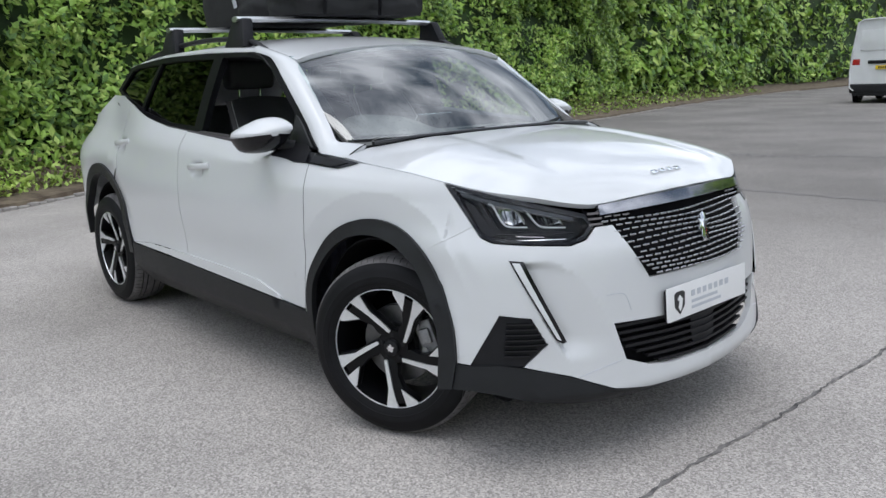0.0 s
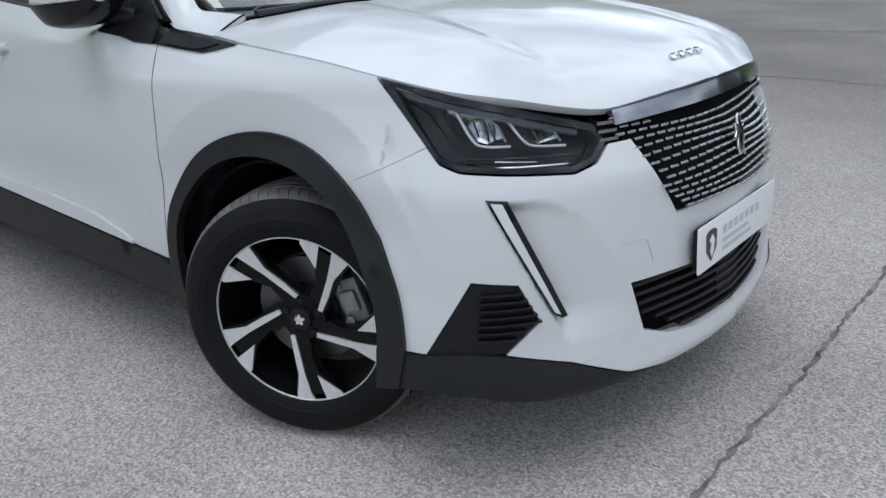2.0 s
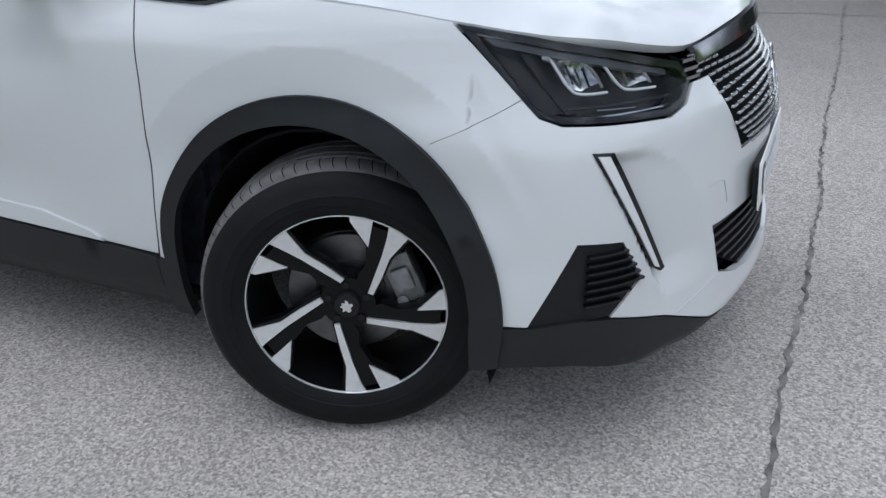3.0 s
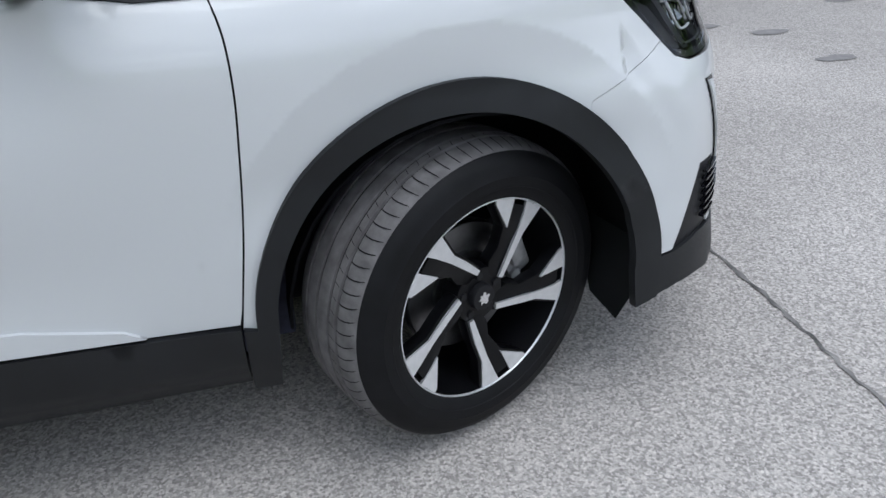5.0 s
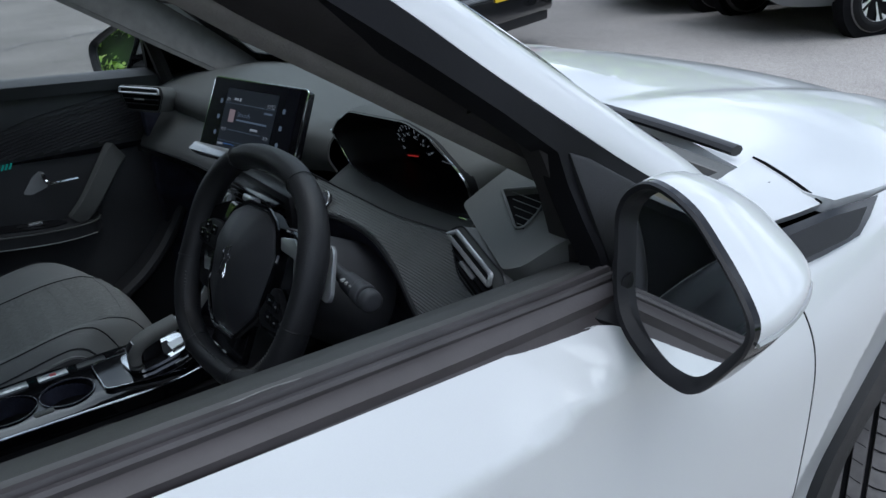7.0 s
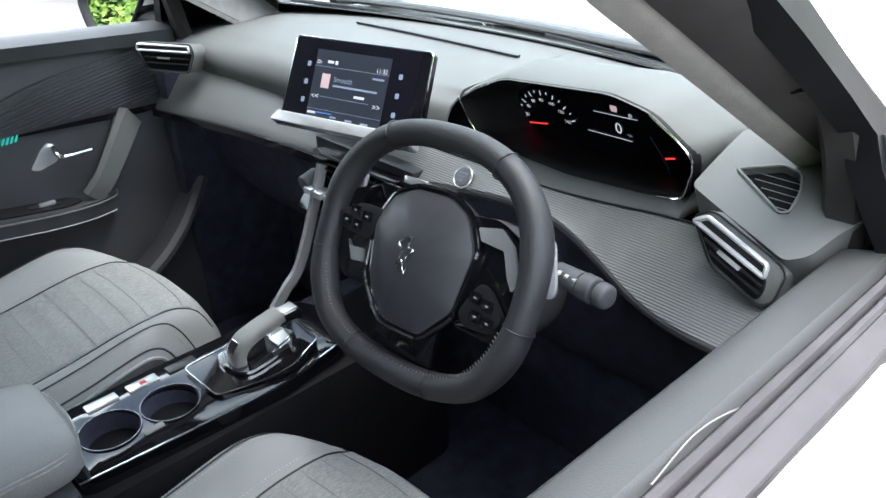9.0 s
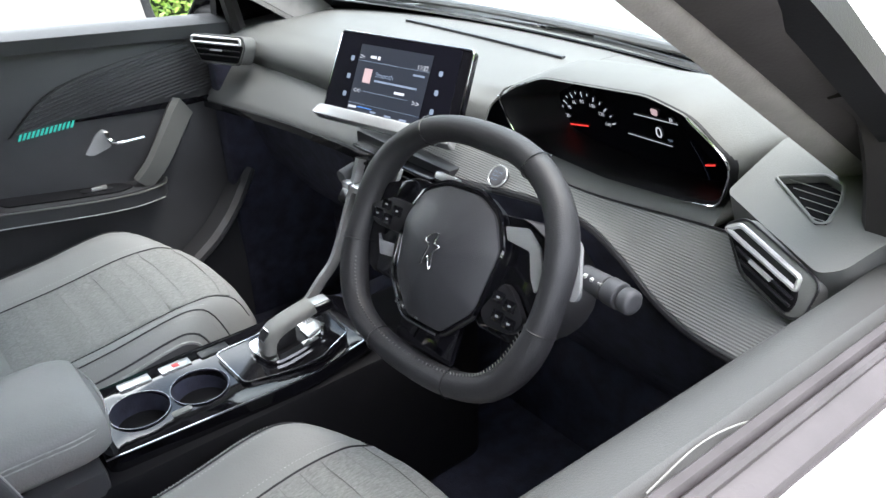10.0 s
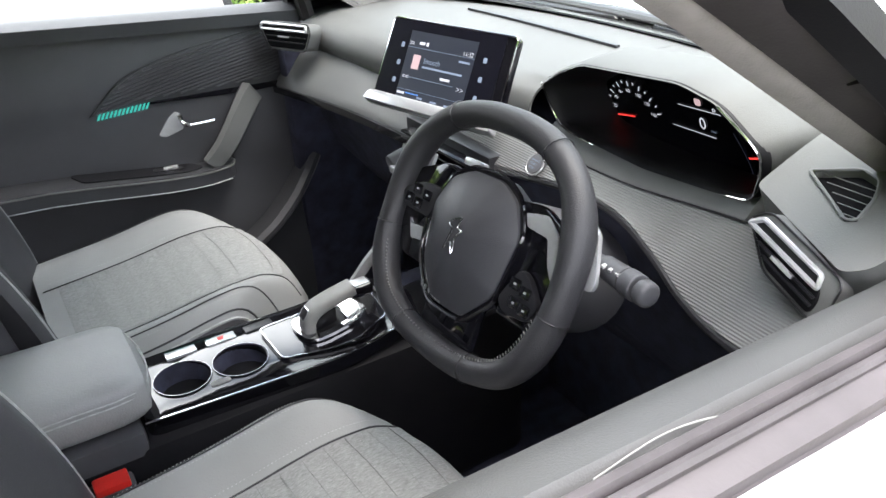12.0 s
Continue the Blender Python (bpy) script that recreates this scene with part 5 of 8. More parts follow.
# the verge along the hedge: kerb line and bare earth bank
EDGE = [(-6.0, -5.0), (-6.7, -2.6), (-7.3, -.45), (-8.1, 1.2), (-9.2, 6.5), (-10.9, 14.5), (-12.6, 20.8), (-14.4, 29.4), (-15.6, 40.0), (-16.5, 62.0)]
edge_line = spline(EDGE, 10)
bm = bmesh.new()
rows = []
for i, p in enumerate(edge_line):
    a, b = edge_line[max(0, i - 1)], edge_line[min(len(edge_line) - 1, i + 1)]
    d = (b - a) / np.hypot(*(b - a))
    n = np.array((-d[1], d[0]))
    rows.append([bm.verts.new((*(p + n * w), z + .03 * noise.noise(Vector((p[0], p[1], w))))) for w, z in ((0, -.01), (.02, .07), (.35, .10), (1.0, .18), (2.2, .35), (9, .9))])
for r0, r1 in zip(rows, rows[1:]):
    for j in range(5):
        bm.faces.new((r0[j], r0[j + 1], r1[j + 1], r1[j]))
tagged(part("verge", bm, EARTH), "bare brown earth verge beneath hedge", "verge", kind="structure")
rnd = random.Random(5)
kerb = thing("kerb", "weathered low concrete kerb along verge", "kerb")
tagged(kerb, kind="structure")
for i in range(0, len(edge_line) - 1):
    a, b = edge_line[i], edge_line[i + 1]
    k = max(1, int(np.hypot(*(b - a)) / .9))
    if a[1] > 34 or a[1] < -7:
        continue
    for j in range(k):
        p = a + (b - a) * (j + .5) / k
        ang = math.degrees(math.atan2(*(b - a)[::-1]))
        l = np.hypot(*(b - a)) / k / 2 - .008
        block("kerb_stone", (-l, -.06, -.03), (l, .06, .022 + .02 * rnd.random()), KERB, kerb, bevel=.012, segs=1).matrix_basis = pose(p[0], p[1], 0, 0, 0, ang)


def leaf_cloud(name, n, place, sizes, mats, seed, label, category):
    """Many small folded leaves scattered by place(); one mesh with three greens."""
    rng = np.random.default_rng(seed)
    V, F, M = [], [], []
    for i in range(n):
        c, nrm, sz = place(rng)
        nrm = np.array(nrm) + rng.normal(0, .55, 3)
        nrm /= np.linalg.norm(nrm) + 1e-9
        t = np.cross(nrm, rng.normal(0, 1, 3))
        t /= np.linalg.norm(t) + 1e-9
        s = np.cross(nrm, t)
        l = sz * (sizes[0] + (sizes[1] - sizes[0]) * rng.random())
        k = len(V)
        V += [c - t * l, c + s * l * .52 - nrm * l * .12, c + t * l * 1.05, c - s * l * .52 - nrm * l * .12]
        F += [(k, k + 1, k + 2), (k, k + 2, k + 3)]
        m = rng.choice(3, p=(.50, .20, .30))
        M += [m, m]
    me = bpy.data.meshes.new(name)
    me.from_pydata([tuple(v) for v in V], [], F)
    for m in mats:
        me.materials.append(m)
    me.polygons.foreach_set("material_index", M)
    return tagged(new(name, me), label, category, kind="stuff")


def edge_at(u):
    i = min(int(u * (len(edge_line) - 1)), len(edge_line) - 2)
    t = u * (len(edge_line) - 1) - i
    p = edge_line[i] * (1 - t) + edge_line[i + 1] * t
    d = edge_line[i + 1] - edge_line[i]
    d = d / np.hypot(*d)
    return p, np.array((-d[1], d[0]))


def hedge_front(u, z):
    """How far the leafy face stands behind the kerb; it bulges and hollows."""
    p, n = edge_at(u)
    w = 1.25 + .10 * z + .80 * noise.noise(Vector((p[0] * .45, p[1] * .45, z * .6))) + .45 * noise.noise(Vector((p[0] * 1.3, p[1] * 1.3, z * 1.5)))
    if z < .6:
        w += (.6 - z) * .9
    return p + n * w, n


def hedge_leaf(lo, hi, top, scale):
    def place(rng):
        while True:
            u = lo + (hi - lo) * rng.random()
            z = .12 + (top - .12) * rng.random() ** .9
            p, n = hedge_front(u, z)
            deep = abs(rng.normal(0, .28))
            c = np.array((*(p + n * deep), z)) + rng.normal(0, .05, 3)
            if noise.noise(Vector(c * 1.7)) > -.17 - deep * .5:
                return c, (-n[0], -n[1], .55), scale
    return place


leaf_cloud("hedge_leaves", 54000, hedge_leaf(.0, .46, 4.6, 1.0), (.030, .092), LEAF, 1, "dense sunlit green hedge leaves", "hedge")
leaf_cloud("hedge_leaves", 46000, hedge_leaf(.42, .68, 5.2, 1.0), (.034, .095), LEAF, 2, "dense green hedge foliage beside car park", "hedge")
leaf_cloud("hedge_leaves", 16000, hedge_leaf(.66, 1.0, 8.0, 1.0), (.10, .24), LEAF, 3, "distant green hedge foliage", "hedge")


def low_growth(rng):
    u = .2 + .6 * rng.random()
    p, n = edge_at(u)
    w = .35 + 1.3 * rng.random()
    z = .08 + .35 * rng.random() * w
    return np.array((*(p + n * w), z)), (rng.normal(0, .6), rng.normal(0, .6), .6), 1.0


leaf_cloud("weeds", 9000, low_growth, (.02, .07), [LEAF[2], LEAF[0], EARTH], 8, "rough grass and weeds on verge", "weeds")
# heart of the hedge: a sheet coloured dark for the shade behind the leaves
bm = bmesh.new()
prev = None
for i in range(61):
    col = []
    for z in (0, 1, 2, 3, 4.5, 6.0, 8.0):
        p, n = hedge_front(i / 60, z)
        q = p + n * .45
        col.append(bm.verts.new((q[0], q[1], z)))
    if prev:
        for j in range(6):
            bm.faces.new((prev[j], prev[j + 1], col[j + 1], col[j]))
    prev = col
tagged(part("hedge_core", bm, material("hedge_depth", (.022, .045, .010), .9, vary=.5, scale=3)), "dark sheet standing in for the hedge's shaded inside", "hedge", kind="structure")

# unseen trees added on the far side behind the camera's back, so that paint and glass have something to mirror
def far_trees(rng):
    a = rng.random() * 5.0 - 3.4
    r = 34 + 6 * rng.random()
    h = 6.5 + 2.5 * math.sin(a * 5) + 1.5 * math.sin(a * 11 + 1)
    return np.array((r * math.cos(a), r * math.sin(a), h * rng.random() ** .8)), (-math.cos(a), -math.sin(a), .4), 1.0


leaf_cloud("far_woods", 9000, far_trees, (.35, .9), LEAF, 11, "distant unseen belt of green trees, added for reflections", "trees")
bm = bmesh.new()
prev = None
for i in range(61):
    a = -3.4 + 5.0 * i / 60
    h = 5.6 + 2.2 * math.sin(a * 5) + 1.2 * math.sin(a * 11 + 1)
    col = [bm.verts.new((40.5 * math.cos(a), 40.5 * math.sin(a), z)) for z in (0, h * .5, h)]
    if prev:
        for j in range(2):
            bm.faces.new((prev[j], prev[j + 1], col[j + 1], col[j]))
    prev = col
tagged(part("backdrop", bm, LEAF[1]), "dark unseen tree line far away, added for reflections", "trees", kind="structure")

# ---------------------------------------------------------------- cabin
PAD = material("soft_dash_plastic", (.098, .101, .098), .60, vary=.12, scale=5, bump=.22, bscale=650, rvary=.06)
PADDK = material("dark_cabin_plastic", (.062, .063, .069), .52, vary=.2, scale=7, bump=.2, bscale=600)
HUBPAD = material("airbag_cover_plastic", (.040, .041, .046), .42, vary=.15, scale=9, bump=.2, bscale=700, rvary=.05)
CARPET = material("black_carpet", (0.0320, 0.0340, 0.0567), .95, vary=.4, scale=30, bump=.6, bscale=300)
LEATHER = material("grey_seat_leather", (.29, .295, .288), .50, vary=.10, scale=6, bump=.25, bscale=420, rvary=.07)
LEATHDK = material("dark_wheel_leather", (.026, .026, .029), .50, vary=.15, scale=16, bump=.3, bscale=600, rvary=.06)
CLOTH = material("ribbed_seat_cloth", (.275, .28, .272), .85, vary=.22, scale=160, bump=.6, bscale=500, stretch=(1, 3, 1))
LEVER = material("grey_lever_leather", (.21, .212, .205), .55, vary=.1, scale=30, bump=.2, bscale=600)
STITCH = material("pale_thread", (.42, .43, .42), .7, vary=.2, scale=90)
PIANO = material("piano_black", (.006, .006, .008), .06, coat=.25, vary=.1, scale=20)
SILVER = material("satin_silver_trim", (.58, .59, .60), .27, .6, vary=.05, scale=30)
ROOFLINE = material("grey_headliner_cloth", (.165, .158, .153), .9, vary=.12, scale=40, bump=.3, bscale=400)
DOORSKIN = material("door_card_plastic", (.042, .043, .047), .5, vary=.15, scale=7, bump=.2, bscale=600)
SILLPAD = material("door_top_vinyl", (.052, .053, .052), .48, vary=.10, scale=6, bump=.2, bscale=600)
SEALDK = material("black_aperture_seal", (.022, .020, .021), .6, spec=.3, vary=.2, scale=20, bump=.1, bscale=300)
# real dark flanks, and grey backs, headrests and bench darkened for cabin shade
SEATDK = material("dark_seat_leather", (.050, .050, .054), .48, vary=.12, scale=8, bump=.25, bscale=420)
SEAL = material("door_seal_rubber", (.045, .040, .042), .5, vary=.2, scale=20, bump=.1, bscale=300)
DISPLAY = material("display_glass", (.007, .007, .011), .22, spec=.14)
RED = material("red_buckle_button", (.55, .02, .015), .35, vary=.1, scale=30)
UI_WHITE = glow("ui_white", (.85, .9, 1.0), .12)
UI_DIM = glow("ui_dim", (.30, .38, .52), .12)
UI_BLUE = glow("ui_blue", (.10, .32, .9), .2)
UI_RED = glow("ui_red", (1.0, .06, .05), .2)
UI_PANEL = glow("ui_panel", (.020, .026, .045), .12)
UI_PINK = glow("ui_cover", (.75, .55, .58), .12)
TEAL = glow("ambient_teal", (.05, .75, .62), .10)


def carbon():
    """Fine diagonal ribs, as pressed into the trim."""
    m = material("ribbed_trim_film", (.110, .113, .113), .42, vary=.15, scale=12)
    nt = m.node_tree
    co = nt.nodes.new("ShaderNodeTexCoord")
    mp = nt.nodes.new("ShaderNodeMapping")
    mp.inputs["Rotation"].default_value = (0, radians(-32), 0)
    wv = nt.nodes.new("ShaderNodeTexWave")
    wv.bands_direction = "Z"
    wv.inputs["Scale"].default_value = 95
    wv.inputs["Distortion"].default_value = .25
    bp = nt.nodes.new("ShaderNodeBump")
    bp.inputs["Strength"].default_value = .6
    bp.inputs["Distance"].default_value = .0015
    nt.links.new(co.outputs["Object"], mp.inputs["Vector"])
    nt.links.new(mp.outputs["Vector"], wv.inputs["Vector"])
    nt.links.new(wv.outputs["Fac"], bp.inputs["Height"])
    nt.links.new(bp.outputs["Normal"], nt.nodes["Principled BSDF"].inputs["Normal"])
    return m


CARBON = carbon()


def writing(text, size, place, mat, parent, name="lettering"):
    """Words in the built-in face as a mesh, flat at a pose."""
    cu = bpy.data.curves.new(name, "FONT")
    cu.body, cu.size = text, size
    tmp = bpy.data.objects.new(name, cu)
    me = bpy.data.meshes.new_from_object(tmp)
    bpy.data.objects.remove(tmp)
    me.materials.clear()
    me.materials.append(mat)
    me.transform(place)
    ob = new(name, me)
    ob.parent = parent
    return ob


# ---- shell: floor, firewall, headliner
floor_ob = tagged(block("cabin_floor", (-3.0, -.72, .235), (-.40, .72, .30), CARPET, None, bevel=.01), "black carpeted car floor", "car floor", kind="structure")
fw = tagged(block("firewall", (-.45, -.72, .30), (-.40, .72, .95), CARPET, None, bevel=.01), "black carpet firewall behind dashboard", "firewall", kind="structure")
tagged(block("footwell_trim", (-.78, .02, .30), (-.45, .16, .62), CARPET, None, bevel=.03), "black tunnel side trim", "car trim", kind="structure")
hl = panel("headliner", [(-.92, -.53), (-1.2, -.56), (-2.6, -.52), (-2.6, .52), (-1.2, .56), (-.92, .53)], lambda x, y: (lambda q: (q[0], q[1], q[2] - .03))(roof(x, y)), ROOFLINE, None, step=.12, thick=.005)
tagged(hl, "pale grey cloth headliner", "headliner", kind="structure")
rear_wall = tagged(block("rear_bulkhead", (-3.05, -.62, .30), (-3.0, .62, 1.0), CARPET, None), "dark rear load bay wall", "car trim", kind="structure")

# kick panels ahead of the doors
for m in (1, -1):
    tagged(block("kick_panel", (-.70, min(m * .655, m * .70), .25), (-.36, max(m * .655, m * .70), .93), CARPET, None, bevel=.01), "black carpeted kick panel", "car trim", kind="structure")

# inner lining of the windscreen pillars
for m in (1, -1):
    a = spline([(-.50, -.624, .990), (-.60, -.616, 1.055), (-.70, -.607, 1.120), (-.80, -.598, 1.185), (-.90, -.588, 1.249), (-1.02, -.578, 1.322), (-1.20, -.570, 1.360)], 5)
    b = [p + np.array((.006, -.018, .010)) for p in a]
    c = [p + np.array((.017, -.052, .028)) * (1 - .45 * ease(-.95, -1.2, p[0])) for p in b]
    wind = spline([(-.36, -.665, 1.015), (-.50, -.655, 1.085), (-.62, -.640, 1.170), (-.74, -.620, 1.250), (-.82, -.602, 1.315), (-.92, -.590, 1.352), (-1.10, -.570, 1.372)], 5)
    for name, p0, p1, puff, mat, label in (("pillar_lining", a, b, .008, ROOFLINE, "pale grey pillar lining"), ("pillar_return", wind, a, .004, ROOFLINE, "pale grey pillar lining"), ("aperture_seal", b, c, .012, SEALDK, "black door aperture seal")):
        bm = bmesh.new()
        rows = []
        for p, q in zip(p0, p1):
            mid = (p + q) / 2 + np.array((-.7, .5, -.4)) * puff
            rows.append([bm.verts.new((v[0], v[1] * m, v[2])) for v in (p, p * .7 + mid * .3 + np.array((-.7, .5, -.4)) * puff * .45, mid, q * .7 + mid * .3 + np.array((-.7, .5, -.4)) * puff * .45, q)])
        for r0, r1 in zip(rows, rows[1:]):
            for j in range(4):
                bm.faces.new((r0[j], r0[j + 1], r1[j + 1], r1[j]))
        bmesh.ops.recalc_face_normals(bm, faces=bm.faces)
        bmesh.ops.solidify(bm, geom=bm.faces[:], thickness=.004)
        part(name, bm, mat, ROOT, label)

# seal round the aperture's upright, ahead of the open window
for m in (1, -1):
    sweep("post_seal", spline([(-.622, m * -.684, .955), (-.636, m * -.680, 1.02), (-.652, m * -.674, 1.085), (-.676, m * -.664, 1.140), (-.725, m * -.655, 1.172)], 5), [(-.018, -.016), (.018, -.016), (.022, -.002), (.014, .010), (-.012, .010), (-.020, .0)], SEALDK, ROOT, "black upright aperture seal", up=(-1, 0, .2))

# rear-view mirror hung from the screen
rv = thing("rear_view_mirror", "black rear-view mirror hung behind windscreen", "mirror")
rM = Matrix.Translation((-.765, .0, 1.252)) @ pose(0, 0, 0, 0, -8, 8)
bm = bmesh.new()
box(bm, (-.006, -.112, -.034), (.022, .112, .032))
bmesh.ops.transform(bm, matrix=rM, verts=bm.verts)
part("mirror_housing", bm, SATIN, rv, "black plastic housing", bevel=.010, segs=3)
plate("mirror_face", rounded([(-.104, -.026), (.104, -.026), (.104, .025), (-.104, .025)], .012), .001, rM @ Matrix(((0, 0, -1, -.0065), (-1, 0, 0, 0), (0, 1, 0, 0), (0, 0, 0, 1))), MIRROR, rv, "mirror glass")
sweep("mirror_stem", [rM @ Vector((.02, 0, .01)), rM @ Vector((.05, 0, .03)), (-.70, .0, 1.32)], disc_section(.010, .010, 8), SATIN, rv, "black stem", up=(0, 1, 0))

# ---- driver door top and seals, passenger door card
for m in (1, -1):
    xs = [-.645 - .053 * i for i in range(16)]
    prof = [(-.678, .90), (-.680, .972), (-.683, .984), (-.690, .992), (-.712, .999), (-.731, 1.004), (-.7385, .996), (-.740, .96)]
    def sill_at(x, j, m=m, prof=prof):
        y, z = prof[j]
        return (x, m * y, z + .036 * max(0, -.70 - x))
    if m == 1:
        lift = lambda x: .036 * max(0, -.70 - x)
        top = grid_surface("door_top", sill_at, xs, list(range(8)), SILLPAD, None, "soft grey door top", thick=.004)
        tagged(top, "soft grey driver door capping beside open window", "door capping")
        sweep("window_seal", [(x, -.7495, 1.000 + lift(x)) for x in xs], [(-.0055, -.03), (.0055, -.03), (.0055, .006), (.003, .009), (-.003, .009), (-.0055, .005)], SEAL, top, "rubber window slot seal")
        sweep("window_seal", [(x, -.7605, .998 + lift(x)) for x in xs], [(-.0045, -.03), (.0045, -.03), (.0045, .006), (.002, .009), (-.002, .009), (-.0045, .006)], SEAL, top, "rubber window slot seal")
        # lowered glass just showing in its slot
        sweep("glass_edge", [(x, y, z + .0006) for x, y, z in spline([(-1.06, -.7405, 1.0145), (-1.003, -.7355, 1.0135), (-.966, -.7400, 1.0125), (-.942, -.7500, 1.0115)], 6)], disc_section(.0007, .0006, 6), LEVER, top, "bright glass edge")
        block("door_inner", (-1.46, -.735, .30), (-.62, -.70, .90), PADDK, top, "dark door card", bevel=.01)
        # triangular cover ahead of the glass
        bm = bmesh.new()
        f = bm.faces.new([bm.verts.new(side_glass(x, z)) for x, z in ((-.47, .998), (-.640, .998), (-.652, 1.116), (-.625, 1.104))])
        r = bmesh.ops.extrude_face_region(bm, geom=[f])
        bmesh.ops.translate(bm, vec=(0, .04, 0), verts=[g for g in r["geom"] if isinstance(g, bmesh.types.BMVert)])
        bmesh.ops.translate(bm, vec=(0, -.003, 0), verts=bm.verts)
        part("quarter_cover", bm, CLAD, ROOT, "black triangular mirror cover", bevel=.004)

card = thing("passenger_door", "dark passenger door card with chrome handle and ribbed insert", "door card")


def card_y(x, z):
    return .700 + .02 * ease(.9, 1.02, z) - .012 * ease(.86, .70, z) - .03 * ease(.66, .45, z)


def on_card(x, z, o=0.0):
    return (x, card_y(x, z) - o, z)


panel("upper_card", [(-.655, .90), (-.665, .993), (-.72, .998), (-1.0, 1.022), (-1.75, 1.078), (-1.75, .60), (-1.75, .30), (-.62, .30), (-.62, .70)], on_card, DOORSKIN, card, "black moulded door skin", step=.05, thick=.03)
cap = [(x, .735, .995 + .075 * (-.66 - x) + .004) for x in np.arange(-.62, -1.80, -.06)]
sweep("door_capping", cap, [(-.045, -.020), (-.047, .006), (-.02, .016), (.03, .014), (.035, -.02)], DOORSKIN, card, "soft black capping")
ins_out = rounded([(-1.110, .856), (-1.056, .905), (-.998, .932), (-.894, .955), (-.733, .972), (-.696, .941), (-.666, .897), (-.690, .866), (-.845, .868), (-1.005, .871)], .008)
ins = panel("ribbed_insert", ins_out, lambda x, z: on_card(x, z, .004), DOORSKIN, card, "ribbed carbon-look insert", step=.03, thick=.006)
# raised ribs fanning along the insert, each cut to its outline
poly = np.array(ins_out)
for k in range(30):
    xs_ = np.arange(-1.11, -.66, .006)
    zs_ = .775 + .0070 * k + .20 * (xs_ + 1.11) - .08 * (xs_ + 1.11) ** 2
    ok = inside(np.c_[xs_, zs_], poly) & clear_of(np.c_[xs_, zs_], poly, .0025)
    run = [(x, z) for x, z, q in zip(xs_, zs_, ok) if q]
    if len(run) > 5:
        sweep("rib", [on_card(x, z, .0045) for x, z in run[::2] + [run[-1]]], [(-.0024, -.001), (.0024, -.001), (.0006, .0034), (-.0006, .0034)], PADDK, ins, up=(0, -1, 0))
# thin black strip coloured as the shadow along the insert's upper edge
sweep("insert_line", [on_card(x, z, .005) for x, z in spline([(-1.112, .858), (-1.056, .908), (-.998, .935), (-.894, .958), (-.733, .975)], 5)], disc_section(.0014, .0014, 6), INKBLACK, card, "black strip in place of the insert's shadow line")
panel("gloss_band", rounded([(-1.004, .866), (-.845, .862), (-.700, .857), (-.700, .846), (-.760, .846), (-.845, .851), (-1.00, .862)], .003), lambda x, z: on_card(x, z, .006), PIANO, card, "gloss black band", step=.03, thick=.004)
for i in range(13):
    x = -1.100 + i * .0082
    plate("ambient_stripe", [(0, 0), (.0042, 0), (.011, .0125), (.007, .0125)], .001, Matrix(((1, 0, 0, x), (0, 0, -1, card_y(-1.05, .86) - .007), (0, 1, 0, .8495 + .0004 * i), (0, 0, 0, 1))), TEAL, card)
# latch: oval cup and lever
panel("handle_cup", rounded([(-.988, .792), (-.960, .826), (-.944, .836), (-.934, .830), (-.930, .812), (-.934, .796), (-.972, .786)], .006), lambda x, z: on_card(x, z, .004), SILVER, card, "silver latch cup", step=.02, thick=.005)
sweep("latch_lever", spline([on_card(x, z, o) for x, z, o in ((-.938, .828, .010), (-.936, .812, .018), (-.920, .807, .022), (-.870, .806, .020))], 3), disc_section(.005, .0045, 8), CHROME, card, "chrome door latch lever")
# broad pull handle, flat-faced, wide at its head
hs = spline([on_card(x, z, o) for x, z, o in ((-.770, .846, .010), (-.790, .832, .026), (-.825, .795, .040), (-.865, .750, .046), (-.900, .716, .040))], 5)
sweep("grab_handle", hs, [(-.018, -.016), (.018, -.016), (.022, -.004), (.016, .006), (-.016, .006), (-.022, -.004)], PAD, card, "grey pull handle", up=(0, -1, 0), scale=lambda f: 1.35 - .35 * f)
# armrest ledge with piped edge, rising towards the rear
ledge = [(-1.75, .700), (-1.75, .625), (-1.15, .618), (-.95, .622), (-.865, .640), (-.842, .672), (-.85, .700)]
arm_z = lambda x: .712 + .085 * ease(-.86, -1.32, x) * .55
panel("arm_rest", rounded(ledge, .015), lambda x, y: (x, y, arm_z(x)), DOORSKIN, card, "black padded armrest", step=.04, thick=.034)
sweep("arm_piping", [(x, y - .0015, arm_z(x) - .003) for x, y in spline([(-1.75, .624), (-1.15, .617), (-.95, .621), (-.865, .638), (-.843, .672)], 6)], disc_section(.0022, .0022, 6), PAD, card, "pale edge piping")
sweep("arm_seam", [(x, y - .003, arm_z(x) - .030) for x, y in spline([(-1.75, .622), (-1.15, .615), (-.95, .619), (-.865, .636)], 6)], disc_section(.0012, .0012, 6), STITCH, card)
panel("switch_plate", rounded([(-1.16, .640), (-.95, .638), (-.915, .655), (-.94, .690), (-1.18, .690)], .012), lambda x, y: (x, y, arm_z(x) + .003), SATIN, card, "window switch plate", step=.04, thick=.004)
panel("switch_cup", rounded([(-1.02, .655), (-.965, .655), (-.955, .664), (-.965, .674), (-1.02, .674)], .008), lambda x, y: (x, y, arm_z(x) + .005), INKBLACK, card, step=.03, thick=.003)
block("window_switch", (-1.000, .658, arm_z(-.98) + .004), (-.968, .670, arm_z(-.98) + .011), SILVER, card, "silver window switch", bevel=.003)
